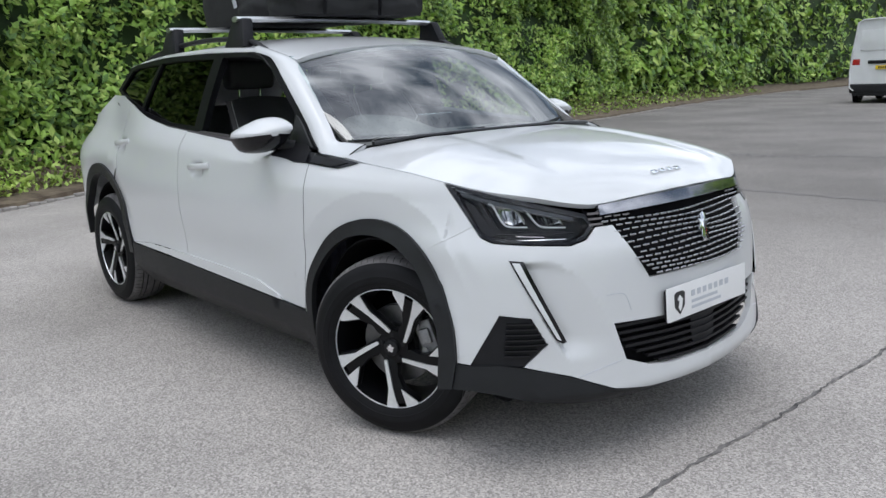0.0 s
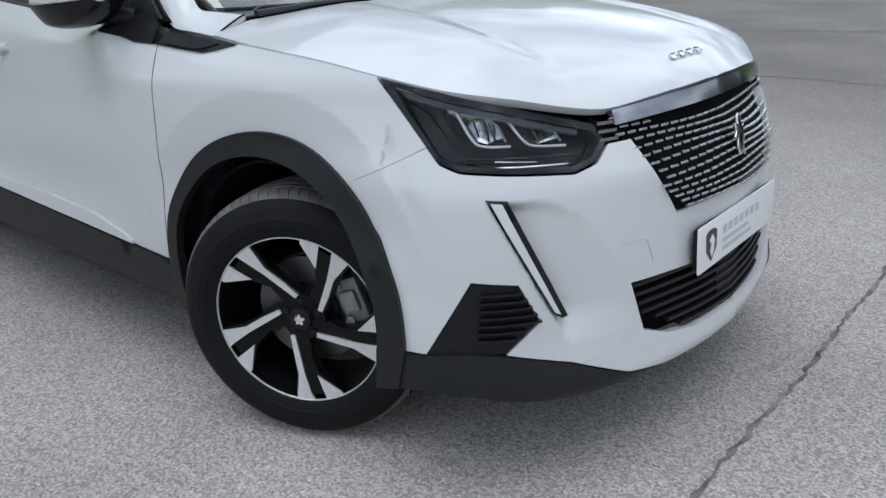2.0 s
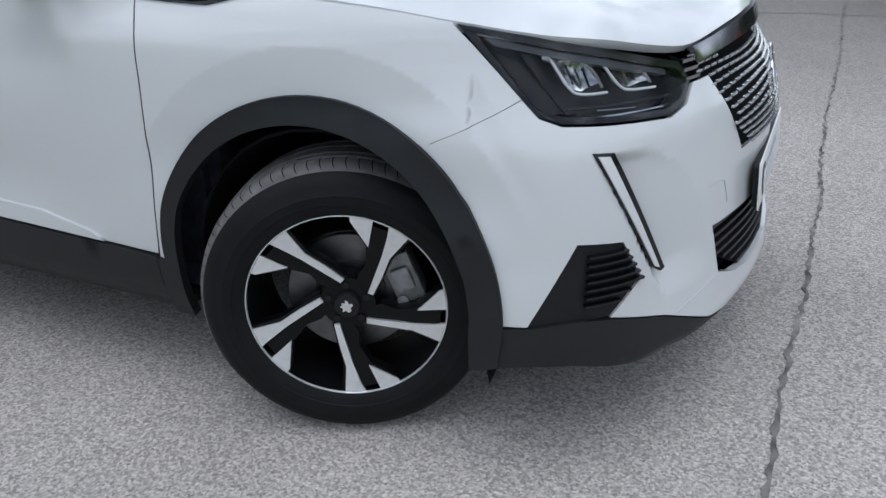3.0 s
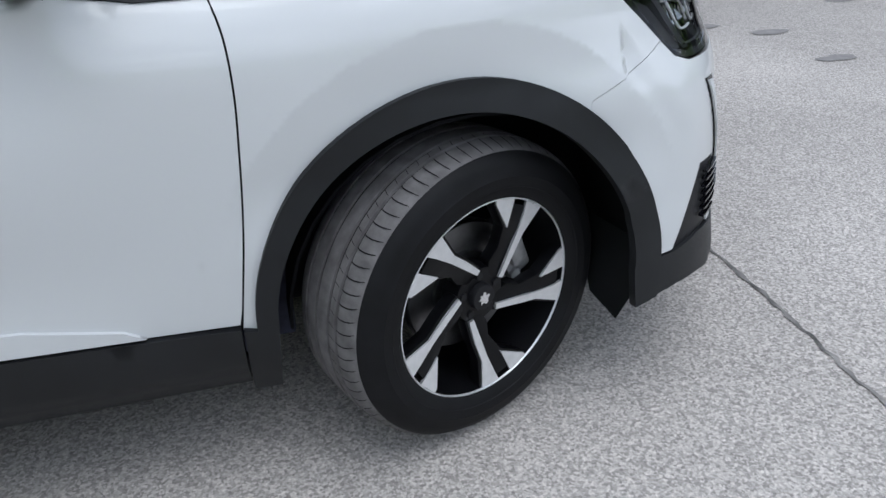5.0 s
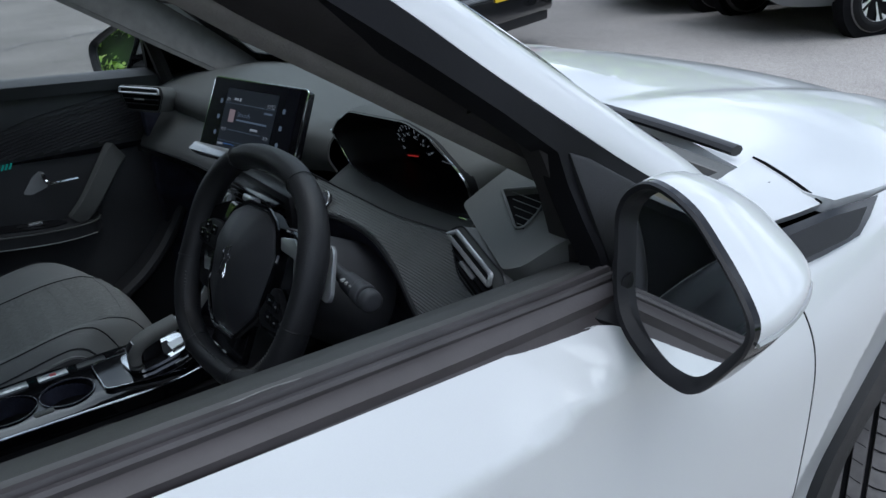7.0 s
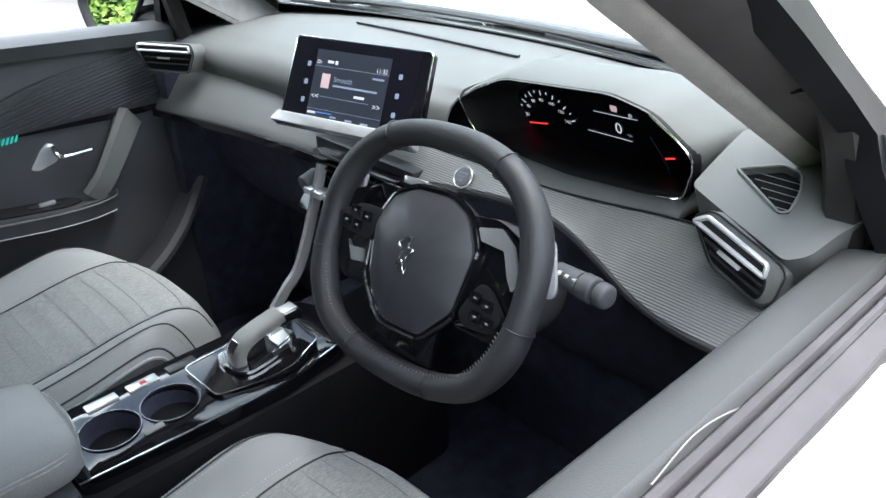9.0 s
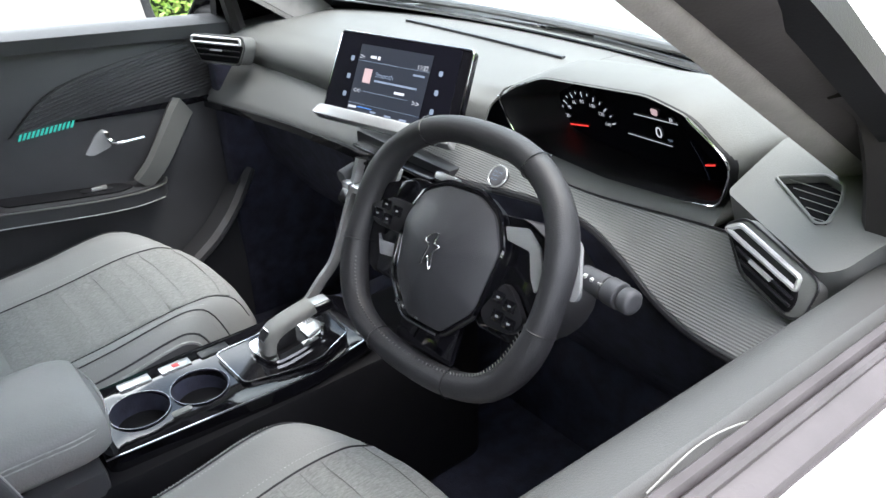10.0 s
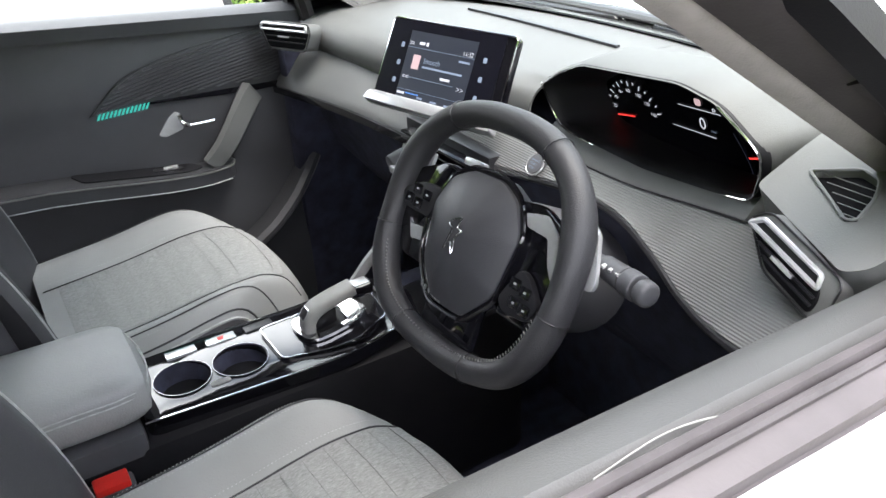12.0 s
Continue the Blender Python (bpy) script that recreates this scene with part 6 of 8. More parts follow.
# lower moulding: pocket wall and speaker bowl
sweep("pocket_rib", spline([on_card(x, z, o) for x, z, o in ((-.655, .680, .030), (-.690, .640, .046), (-.745, .588, .060), (-.825, .535, .066), (-.95, .490, .066), (-1.35, .470, .066))], 4), [(-.016, -.05), (.016, -.05), (.014, .0), (.004, .010), (-.006, .010), (-.014, .0)], DOORSKIN, card, "moulded pocket edge", up=(0, -1, 0))
# ---- dashboard: one section carried across the car
dash = thing("dashboard", "grey soft-touch dashboard with ribbed lower trim", "dashboard")


# lower lip of the shelf: level before the passenger, arched over the column, low and near by the driver's door
LIP = np.array(spline([(.74, -.715, .846), (.40, -.700, .877), (.18, -.700, .892), (.0, -.700, .900), (-.15, -.689, .918), (-.28, -.684, .934), (-.37, -.689, .934), (-.44, -.700, .914), (-.51, -.722, .896), (-.59, -.748, .898), (-.74, -.780, .918)], 10))[::-1]


PAD_LINE = [(0, -.30, 1.022), (1, -.42, 1.026), (2, -.55, 1.024), (3, -.600, 1.0185), (4, -.634, 1.004), (5, -.650, .983), (6, -.652, .962), (7, -.640, .938)]


def dash_upper(y, j):
    bow = .03 * (1 - (y / .7) ** 2)
    x, z = through_knots(PAD_LINE, j)
    x += bow * (1 - ease(0, 2, j))
    if j > 2:
        x += .040 * ease(-.02, -.10, y) * (1 - ease(-.53, -.62, y)) * ease(2, 4, j)
    return (x, y, z - .02 * (abs(y) / .7) ** 3 - .006 * (1 - ease(3, 4.5, j)))


def dash_lower(y, j):
    x0, z0 = -.638, .942 + .020 * ease(-.30, -.56, y)
    x1, z1 = np.interp(y, LIP[:, 0], LIP[:, 1]), np.interp(y, LIP[:, 0], LIP[:, 2])
    if j <= 8:
        s = j / 8
        sag = .007 * math.sin(math.pi * s) * (1 - 1.6 * math.exp(-((y + .36) / .09) ** 2))
        return (x0 + (x1 - x0) * s, y, z0 + (z1 - z0) * s + sag)
    return (x1 + (0, -.001, .008)[j - 8], y, z1 - (0, .008, .016)[j - 8])


ys = [-.70 + .02 * i for i in range(71)]
grid_surface("dash_pad", dash_upper, [.72 - .02 * i for i in range(42)], list(np.arange(0, 7.01, .25)), PAD, dash, "soft grey upper pad", thick=.004)
grid_surface("dash_pad", dash_upper, [-.535 - .015 * i for i in range(12)], list(np.arange(0, 7.01, .25)), PAD, dash, "soft grey upper pad", thick=.004)
grid_surface("dash_pad", dash_upper, [-.10 - .0218 * i for i in range(21)], [0, 1], PAD, dash, "soft grey upper pad", thick=.004)
ysp = [.72 - .02 * i for i in range(32)]
ysd = [.10 - .0125 * i for i in range(65)]
grid_surface("shelf", dash_lower, ysp, list(range(11)), PAD, dash, "soft grey passenger shelf", thick=.004)
grid_surface("ribbed_shelf", dash_lower, ysd, list(range(11)), CARBON, dash, "ribbed carbon-look shelf", thick=.004)
sweep("shelf_edge", [(x - .003, y, z - .010) for x, y, z in (dash_lower(y, 8) for y in ysp)], [(-.004, -.008), (.004, -.008), (.004, .006), (-.004, .006)], PIANO, dash, "gloss black edge strip")
sweep("shelf_edge", [(x - .002, y, z - .006) for x, y, z in (dash_lower(y, 8) for y in ysd if y < -.20)], disc_section(.003, .004, 6), INKBLACK, dash, "black lower edge")
sweep("pad_seam", [(x - .002, y, z + .001) for x, y, z in (dash_lower(y, 0) for y in ysd)], disc_section(.0016, .0016, 6), INKBLACK, dash, "dark seam under pad")
grid_surface("under_dash", lambda y, j: (lambda q: ((q[0] + .006, y, q[2]), (-.65, y, .83), (-.60, y, .70), (-.50, y, .58))[j])(dash_lower(y, 10)), ys, [0, 1, 2, 3], CARPET, dash, "black underside")
# demister slots along the screen
for y0, y1 in ((-.52, -.16), (-.06, .36)):
    line = [(lambda q: (q[0], q[1], q[2] + .004))(dash_upper(y0 + (y1 - y0) * j / 8, 1)) for j in range(9)]
    sweep("demister_slot", line, [(-.004, -.003), (.004, -.003), (.004, .001), (-.004, .001)], INKBLACK, dash, "black demister slot")
line = [(lambda q: (q[0] + .035, q[1], q[2] + .008))(dash_upper(y, 0)) for y in ys[4:-4]]
sweep("screen_sill", line, disc_section(.012, .008, 8), INKBLACK, dash, "black sill along windscreen")

# end panel with side-window vent on the driver's side, and its mirror twin
def end_deck(y, x):
    """The sloping deck at the dash's end: high and forward, low and towards the driver."""
    t = (-.56 - x) / .15
    return (x, y, 1.055 - .052 * t - .018 * max(0, t) ** 2)


for m in (1,):
    fn = lambda y, x, m=m: (lambda q: (q[0], q[1] * m, q[2] - (.03 if m < 0 else 0)))(end_deck(y, x))
    tri = [(-.560, -.621), (-.602, -.600), (-.624, -.606), (-.634, -.628), (-.636, -.654), (-.627, -.658)]
    panel("end_panel", rounded([(-.535, -.56), (-.700, -.56), (-.702, -.635), (-.690, -.655), (-.676, -.690), (-.658, -.702), (-.578, -.674), (-.528, -.655)], .008), fn, PAD, dash, "grey dash end panel", holes=[tri], step=.02, thick=.05, flip=(m == 1))
    rim = [fn(*p) for p in dense(rounded(tri, .006), .01)]
    sweep("vent_rim", [(x, y, z + .002) for x, y, z in rim], disc_section(.0020, .0011, 6), PAD, dash, "raised vent rim", closed=True)
    bm = bmesh.new()
    f = bm.faces.new([bm.verts.new((lambda q: (q[0], q[1], q[2] - .007))(fn(*p))) for p in rounded(tri, .004)])
    part("vent_back", bm, DARK, dash, "dark side vent", smooth=False)
    for i in range(5):
        x = -.614 - .0085 * i
        y0, y1 = -.570 - .012 * i, -.630 - .001 * i
        p, q = fn(y0, x), fn(y1, x)
        sweep("vent_slat", [(p[0], p[1], p[2] - .003), (q[0], q[1], q[2] - .003)], [(-.0006, -.0003), (.0006, -.0003), (.0006, .0003), (-.0006, .0003)], PAD, dash)

# outer air vents with bright frames
def air_vent(vM, frame, body, rim):
    """A dash vent on a slanting face: outlines in (across, up), z towards the cabin."""
    v = thing("air_vent", "dash air vent with bright upper frame and black slats", "air vent", group="dash air vents")
    plate("vent_rim", rounded(rim, .008), .040, vM @ pose(0, 0, -.040), PAD, v, "soft grey vent surround", bevel=.003)
    sweep("surround_line", [vM @ Vector((*p, .0006)) for p in rounded(rim, .008)], disc_section(.0013, .0013, 6), INKBLACK, v, "dark gap line", closed=True)
    plate("vent_body", rounded(body, .006), .004, vM @ pose(0, 0, -.001), DARK, v, "black vent mouth", bevel=.001)
    fr = np.array(rounded(frame, .003))
    sweep("bright_frame", [vM @ Vector((*p, .006)) for p in fr], disc_section(.0029, .0030, 8), SILVER, v, "bright chrome frame", closed=True, up=tuple(vM.to_3x3() @ Vector((0, 0, 1))))
    plate("frame_fill", [tuple(p) for p in (fr - fr.mean(0)) * .96 + fr.mean(0)], .003, vM @ pose(0, 0, .002), CLAD, v, "dark frame inlay")
    b = np.array(body)
    p0, p1 = np.array(frame[0]), np.array(frame[3])            # lower edge of the frame
    low = np.array(body[1]), np.array(body[2])
    for k in (.36, .66):
        a, c = p0 + (low[0] - p0) * k + (p1 - p0) * .05, p1 + (low[1] - p1) * k
        sweep("vent_slat", [vM @ Vector((*a, .005)), vM @ Vector((*c, .005))], [(-.0012, -.004), (.0012, -.004), (.0012, .002), (-.0012, .002)], SATIN, v, up=tuple(vM.to_3x3() @ Vector((0, 0, 1))))
    mid = (p0 + p1) / 2 + ((low[0] + low[1]) / 2 - (p0 + p1) / 2) * .36
    d = (p1 - p0) / np.linalg.norm(p1 - p0)
    sweep("vent_tab", [vM @ Vector((*(mid - d * .014), .0085)), vM @ Vector((*(mid + d * .014), .0085))], [(-.0018, -.003), (.0018, -.003), (.0018, .001), (-.0018, .001)], SILVER, v, "silver adjuster tab", up=tuple(vM.to_3x3() @ Vector((0, 0, 1))))
    return v


air_vent(frame_of((-.700, -.600, .985), (-.700, -.700, .985), (-.6648, -.600, 1.0786)),
         [(-.040, .0135), (-.026, .0210), (.0455, -.0055), (.0460, -.0180)], [(-.037, .010), (-.010, -.0220), (.045, -.0435), (.049, -.030), (.046, -.016)],
         [(-.0450, .017), (-.025, .0290), (.0560, -.001), (.0640, -.009), (.060, -.040), (.046, -.048), (-.012, -.026)])
air_vent(frame_of((-.712, .596, .980), (-.667, .507, .980), (-.690, .596, 1.072)),
         [(-.062, .006), (-.060, .017), (.058, .017), (.060, .006)], [(-.060, .004), (-.040, -.030), (.052, -.030), (.064, .004), (.0, .006)],
         [(-.066, .002), (-.064, .021), (.062, .021), (.068, .002), (.055, -.034), (-.042, -.034)])

# centre stack: toggle row, rotary knob, vent
st = thing("centre_stack", "piano black centre stack with silver toggles and volume knob", "control panel")
panel("stack_face", rounded([(-.12, .02), (.125, .02), (.115, .17), (-.10, .17)], .01), lambda y, v: (-.755 + .42 * v, y, .80 + .62 * v * .98), PIANO, st, "piano black face", step=.05, thick=.02, flip=True)
for i in range(6):
    block("toggle", (-.752, .075 - i * .026, .846), (-.727, .095 - i * .026, .858), SILVER, st, "silver toggle key", bevel=.003)
bm = bmesh.new()
cyl(bm, (-.745, .104, .856), (-.715, .104, .862), .014, .016, 20)
part("volume_knob", bm, PADDK, st, "ribbed dark knob", bevel=.002)
for i in range(4):
    block("vent_slat", (-.722, -.10, .872 + i * .012), (-.70, .10, .876 + i * .012), GLOSS, st, bevel=.001)
block("stack_vent", (-.70, -.12, .862), (-.66, .12, .925), INKBLACK, st, bevel=.004)
# silver struts from the tunnel up to the stack
sweep("silver_strut", spline([(-.842, .086, .668), (-.815, .082, .700), (-.786, .078, .735), (-.750, .076, .82), (-.722, .076, .893)], 5), [(-.005, -.008), (.004, -.008), (.006, .0), (.004, .008), (-.005, .008)], SILVER, st, "satin silver strut")
# start button
sb = thing("start_button", "round black engine start button with chrome ring", "button")
sm = Matrix.Translation((-.673, -.200, .932)) @ pose(0, 0, 0, 0, -52, 0)
bm = bmesh.new()
cyl(bm, (0, 0, 0), (0, 0, .010), .0145, .0138, 28)
bmesh.ops.transform(bm, matrix=sm, verts=bm.verts)
part("button_face", bm, PADDK, sb, bevel=.002)
sweep("chrome_ring", [sm @ Vector((.0155 * math.cos(a), .0155 * math.sin(a), .008)) for a in np.arange(0, 6.28, .26)], disc_section(.0014, .0014, 6), SILVER, sb, closed=True)
for i, wd in enumerate(("ENGINE", "START", "STOP")):
    writing(wd, .0046, sm @ Matrix.Translation((0.0035 - .0055 * i, .0075, .0105)) @ pose(0, 0, 0, 0, 0, -90), UI_DIM, sb)

# ---- touch screen
scr = thing("touchscreen", "black touchscreen showing radio page in silver tray", "screen")
O = Vector((-.743, .145, .962))
sx = (Vector((-.685, -.113, .964)) - O)
sy = (Vector((-.690, .177, 1.075)) - O)
wS, hS = .265, .130
sM = frame_of(O, O + sx, O + sy + Vector((0, -.008, 0)))
back_pts = rounded([(0, 0), (wS, 0), (wS - .004, hS), (.004, hS)], .006)
body = plate("screen_body", back_pts, .014, sM @ pose(0, 0, -.014), PIANO, scr, "gloss black screen case", bevel=.003)
sweep("case_edge", [sM @ Vector((*p, 0)) for p in back_pts], disc_section(.0016, .002, 6), CHROME, scr, "bright case edge", closed=True)
plate("screen_glass", rounded([(.002, .003), (wS - .018, .003), (wS - .022, hS - .002), (.006, hS - .002)], .005), .002, sM @ pose(0, 0, .0005), DISPLAY, scr, "black glass front")
plate("display_area", [(.052, .008), (.195, .008), (.195, .114), (.052, .114)], .0004, sM @ pose(0, 0, .0027), UI_PANEL, scr, "dark blue radio page")
tray = plate("silver_tray", rounded([(-.008, -.014), (wS + .004, -.014), (wS, .004), (0, .004)], .005), .020, sM @ pose(0, 0, -.006, -20), SILVER, scr, "satin silver tray", bevel=.003)
def on_screen(u, v):
    return sM @ pose(u, v, .0033)
for u, v, w, h, mt in ((.052, .0885, .143, .0006, UI_DIM), (.052, .0225, .143, .0006, UI_DIM), (.069, .0425, .098, .0007, UI_DIM), (.072, .0175, .030, .0012, UI_BLUE), (.070, .056, .016, .022, UI_PINK),
                       (.094, .060, .085, .0030, UI_DIM), (.166, .0795, .022, .003, UI_DIM), (.054, .0150, .016, .0035, UI_WHITE), (.100, .0125, .012, .003, UI_DIM), (.130, .0115, .013, .003, UI_DIM),
                       (.160, .011, .014, .003, UI_DIM), (.076, .0945, .012, .004, UI_WHITE), (.091, .0935, .005, .0055, UI_WHITE), (.138, .048, .020, .0038, UI_WHITE)):
    plate("ui_bar", [(u, v), (u + w, v), (u + w, v + h), (u, v + h)], .0002, sM @ pose(0, 0, .0033), mt, scr)
writing("11:32", .0095, on_screen(.170, .0905), UI_WHITE, scr)
writing("Smooth", .0115, on_screen(.0935, .0675), UI_DIM, scr)
writing("20c", .0075, on_screen(.054, .0925), UI_WHITE, scr)
writing("<<", .0130, on_screen(.055, .038), UI_WHITE, scr)
writing(">>", .0130, on_screen(.175, .036), UI_WHITE, scr)
for u in (.036, .212):
    for k in range(3):
        plate("key_icon", rounded([(u, .030 + k * .028), (u + .007, .030 + k * .028), (u + .007, .038 + k * .028), (u, .038 + k * .028)], .002), .0002, sM @ pose(0, 0, .0030), UI_DIM, scr)

# ---- instrument cluster in its hood
clu = thing("instrument_cluster", "digital instrument cluster with speed dial under grey hood", "instrument cluster")
cO = Vector((-.614, -.133, 1.019))
cM = frame_of(cO, cO + Vector((-.0653, -.9971, .0392)), cO + Vector((-.3239, .0583, .9443)))
# local x runs to the driver's right, y up, z out of the face; the opening leans over its deep-set display
face = [(-.004, -.002), (.044, .026), (.110, .053), (.284, .066), (.338, .053), (.386, .007), (.376, -.038), (.360, -.062), (.311, -.072), (.182, -.082), (.064, -.074), (.012, -.062)]
fd = dense(rounded(face, .014), .016)
mid = np.array((.19, -.008))
shrink = lambda p, k, z: cM @ Vector((*(mid + (np.array(p) - mid) * k + np.array((-.10, .50)) * min(0, z + .006)), z))
bm = bmesh.new()
loops = [[bm.verts.new(shrink(p, k, z)) for p in fd] for k, z in ((.97, -.094), (.985, -.030), (.985, -.006), (1.0, .0), (1.016, -.001), (1.03, -.010))]
for l0, l1 in zip(loops, loops[1:]):
    for q in range(len(fd)):
        bm.faces.new((l0[q], l0[(q + 1) % len(fd)], l1[(q + 1) % len(fd)], l1[q]))
part("cluster_mouth", bm, SATIN, clu, "black inner mouth")
plate("cluster_glass", [tuple(mid + (np.array(p) - mid) * .98 + np.array((.0087, -.0435))) for p in fd], .002, cM @ pose(0, 0, -.0935), DISPLAY, clu, "black dial display")
# hood skin running from the opening's rim back and down into the pad
bm = bmesh.new()
rows = []
for p in fd:
    w = cM @ Vector((*(mid + (np.array(p) - mid) * 1.03), -.010))
    rim0 = cM @ Vector((*(mid + (np.array(p) - mid) * 1.006), .0015))
    row = [bm.verts.new(rim0)]
    topness = ease(-.05, .03, p[1])
    for k in range(9):
        t = k / 8
        if topness > 0:
            x = w.x + (-.345 - w.x) * t
            y = w.y + (w.y + .325) * .20 * ease(0, 1, t)
            z = w.z + .004 * math.sin(math.pi * min(1, t * 2)) + (1.018 - w.z) * ease(.22, 1.0, t)
            row.append(bm.verts.new((x, y, z - .06 * (1 - topness) * t)))
        else:
            q = dash_lower(min(max(w.y, -.70), .10), 0)
            row.append(bm.verts.new((w.x + (q[0] - .001 - w.x) * t, w.y, w.z + (q[2] - .001 - w.z) * t)))
    rows.append(row)
for r0, r1 in zip(rows, rows[1:] + rows[:1]):
    for q in range(9):
        bm.faces.new((r0[q], r1[q], r1[q + 1], r0[q + 1]))
part("cluster_hood", bm, PAD, clu, "soft grey cluster hood")
for pts, lab in (([(-.002, .004), (-.002, -.006), (.014, -.060), (.064, -.0735), (.085, -.0755)], "bright left edge"), ([(.340, .052), (.386, .007), (.376, -.038), (.361, -.061), (.330, -.068)], "bright right edge"), ([(.010, .008), (.044, .027), (.075, .040)], "bright corner edge")):
    sweep("bright_edge", [cM @ Vector((*(mid + (np.array(p) - mid) * .990), .0015)) for p in spline(pts, 5)], disc_section(.0012, .0013, 6), CHROME, clu, lab)
cT = lambda u, v: cM @ pose(u, v, -.0900)
dial_c = (.068, -.088)
for i in range(15):
    a = radians(193 - i * 12.4)
    r0, r1 = (.050, .058) if i % 2 == 0 else (.054, .058)
    d, n = np.array((math.cos(a), math.sin(a))), np.array((-math.sin(a), math.cos(a))) * .0008
    c = np.array(dial_c)
    plate("dial_tick", [c + d * r0 - n, c + d * r1 - n, c + d * r1 + n, c + d * r0 + n], .0002, cT(0, 0), UI_WHITE, clu)
    if i % 2 == 0 and i:
        p = c + d * .042
        writing(str(i * 10), .0080, cT(p[0] - .007, p[1] - .003), UI_WHITE, clu)
plate("dial_needle", [(dial_c[0] - .050, dial_c[1] - .009), (dial_c[0] - .004, dial_c[1] - .001), (dial_c[0] - .004, dial_c[1] + .001), (dial_c[0] - .050, dial_c[1] - .0065)], .0003, cT(0, 0), UI_RED, clu, "red needle")
writing("0", .024, cT(.195, -.070), UI_WHITE, clu)
writing("P", .012, cT(.222, -.042), UI_WHITE, clu)
writing("mph", .005, cT(.214, -.071), UI_DIM, clu)
for u0, v0, u1, v1 in ((.162, -.043, .236, -.041), (.144, -.079, .221, -.079)):
    plate("ui_line", [(u0, v0), (u1, v1), (u1, v1 + .0010), (u0, v0 + .0010)], .0002, cT(0, 0), UI_WHITE, clu)
plate("sign_icon", rounded([(.194, -.036), (.204, -.036), (.205, -.026), (.193, -.026)], .003), .0002, cT(0, 0), UI_PINK, clu)
sweep("temp_arc", [cT(*p) @ Vector((0, 0, 0)) for p in spline([(.252, -.062), (.262, -.080), (.272, -.105), (.276, -.125)], 5)], disc_section(.0005, .0003, 5), UI_PANEL, clu)
plate("temp_mark", [(.271, -.094), (.287, -.089), (.287, -.0865), (.271, -.0915)], .0002, cT(0, 0), UI_RED, clu)

# ---- steering column and wheel
wheel = thing("steering_wheel", "flat-bottomed dark leather steering wheel with silver spokes", "steering wheel")
T = radians(26.2)
wM = Matrix.Translation((-.851, -.297, .915)) @ Matrix.Rotation(radians(2), 4, "Z")
ax_x = Vector((0, -1, 0))                                  # to the driver's right
ax_y = Vector((math.sin(T), 0, math.cos(T)))               # up along the wheel
ax_z = Vector((-math.cos(T), 0, math.sin(T)))              # towards the driver
basis = Matrix((ax_x, ax_y, ax_z)).transposed().to_4x4()
wM = wM @ basis @ pose(0, 0, 0, 0, 0, 1.5)


def rim_at(a, r=1.0):
    c, s = math.cos(a), math.sin(a)
    n = 2.45
    x = .1615 * math.copysign(abs(c) ** (2 / n), c)
    y = .1475 * math.copysign(abs(s) ** (2 / n), s)
    if y < -.11:
        y = -.11 - (-.11 - y) * .75
    return Vector((x * r, y * r, 0))


n_rim = 96
path = [rim_at(2 * math.pi * i / n_rim) for i in range(n_rim)]
bm = bmesh.new()
rings = []
for i, p in enumerate(path):
    t = (path[(i + 1) % n_rim] - path[i - 1]).normalized()
    nrm = Vector((t.y, -t.x, 0))
    a = 2 * math.pi * i / n_rim
    fat = 1 + .10 * math.exp(-((abs(math.sin(a)) - .35) / .25) ** 2)
    rings.append([bm.verts.new(p + nrm * (.0165 * fat * math.cos(b)) + Vector((0, 0, .0185 * fat * math.sin(b)))) for b in np.linspace(0, 2 * math.pi, 15)[:-1]])
for i in range(n_rim):
    r0, r1 = rings[i], rings[(i + 1) % n_rim]
    for j in range(14):
        bm.faces.new((r0[j], r1[j], r1[(j + 1) % 14], r0[(j + 1) % 14]))
bmesh.ops.transform(bm, matrix=wM, verts=bm.verts)
part("rim", bm, LEATHDK, wheel, "dark grained leather rim")
for a in (62, 118, 188, -8, 250, 290):
    p = rim_at(radians(a))
    q = rim_at(radians(a + 2)) - rim_at(radians(a - 2))
    t = q.normalized()
    nrm = Vector((t.y, -t.x, 0))
    sweep("rim_seam", [wM @ (p + nrm * (.0170 * 1.05 * math.cos(b)) + Vector((0, 0, .0192 * 1.05 * math.sin(b)))) for b in np.linspace(-.9, 4.0, 14)], disc_section(.0009, .0009, 5), INKBLACK, wheel)
for k in range(70):
    a = radians(195 + k * 2.2)
    if not (195 < math.degrees(a) < 350):
        continue
    p = rim_at(a, .915)
    q = rim_at(a + .012, .895)
    if k % 1 == 0:
        sweep("stitch", [wM @ (p + Vector((0, 0, .012))), wM @ (q + Vector((0, 0, .0125)))], disc_section(.0006, .0006, 4), LEVER, wheel)
# hub pad
hub = [(-.081, .026), (-.060, .064), (-.028, .080), (.028, .082), (.060, .067), (.081, .030), (.070, -.044), (.030, -.086), (-.030, -.087), (-.068, -.046)]
hp = rounded(hub, .010)
bm = bmesh.new()
rows = []
for k, z in ((1.0, -.020), (1.0, -.002), (.98, .006), (.86, .013), (.6, .022), (.3, .027), (.04, .028)):
    rows.append([bm.verts.new(wM @ Vector((p[0] * k, p[1] * k, z))) for p in hp])
for r0, r1 in zip(rows, rows[1:]):
    for i in range(len(hp)):
        bm.faces.new((r0[i], r0[(i + 1) % len(hp)], r1[(i + 1) % len(hp)], r1[i]))
bm.faces.new(rows[-1])
part("airbag_cover", bm, HUBPAD, wheel, "dark grained airbag cover")
sweep("hub_line", [wM @ Vector((p[0] * 1.01, p[1] * 1.03, .0)) for p in hp], disc_section(.0036, .005, 8), PIANO, wheel, "gloss black border", closed=True)
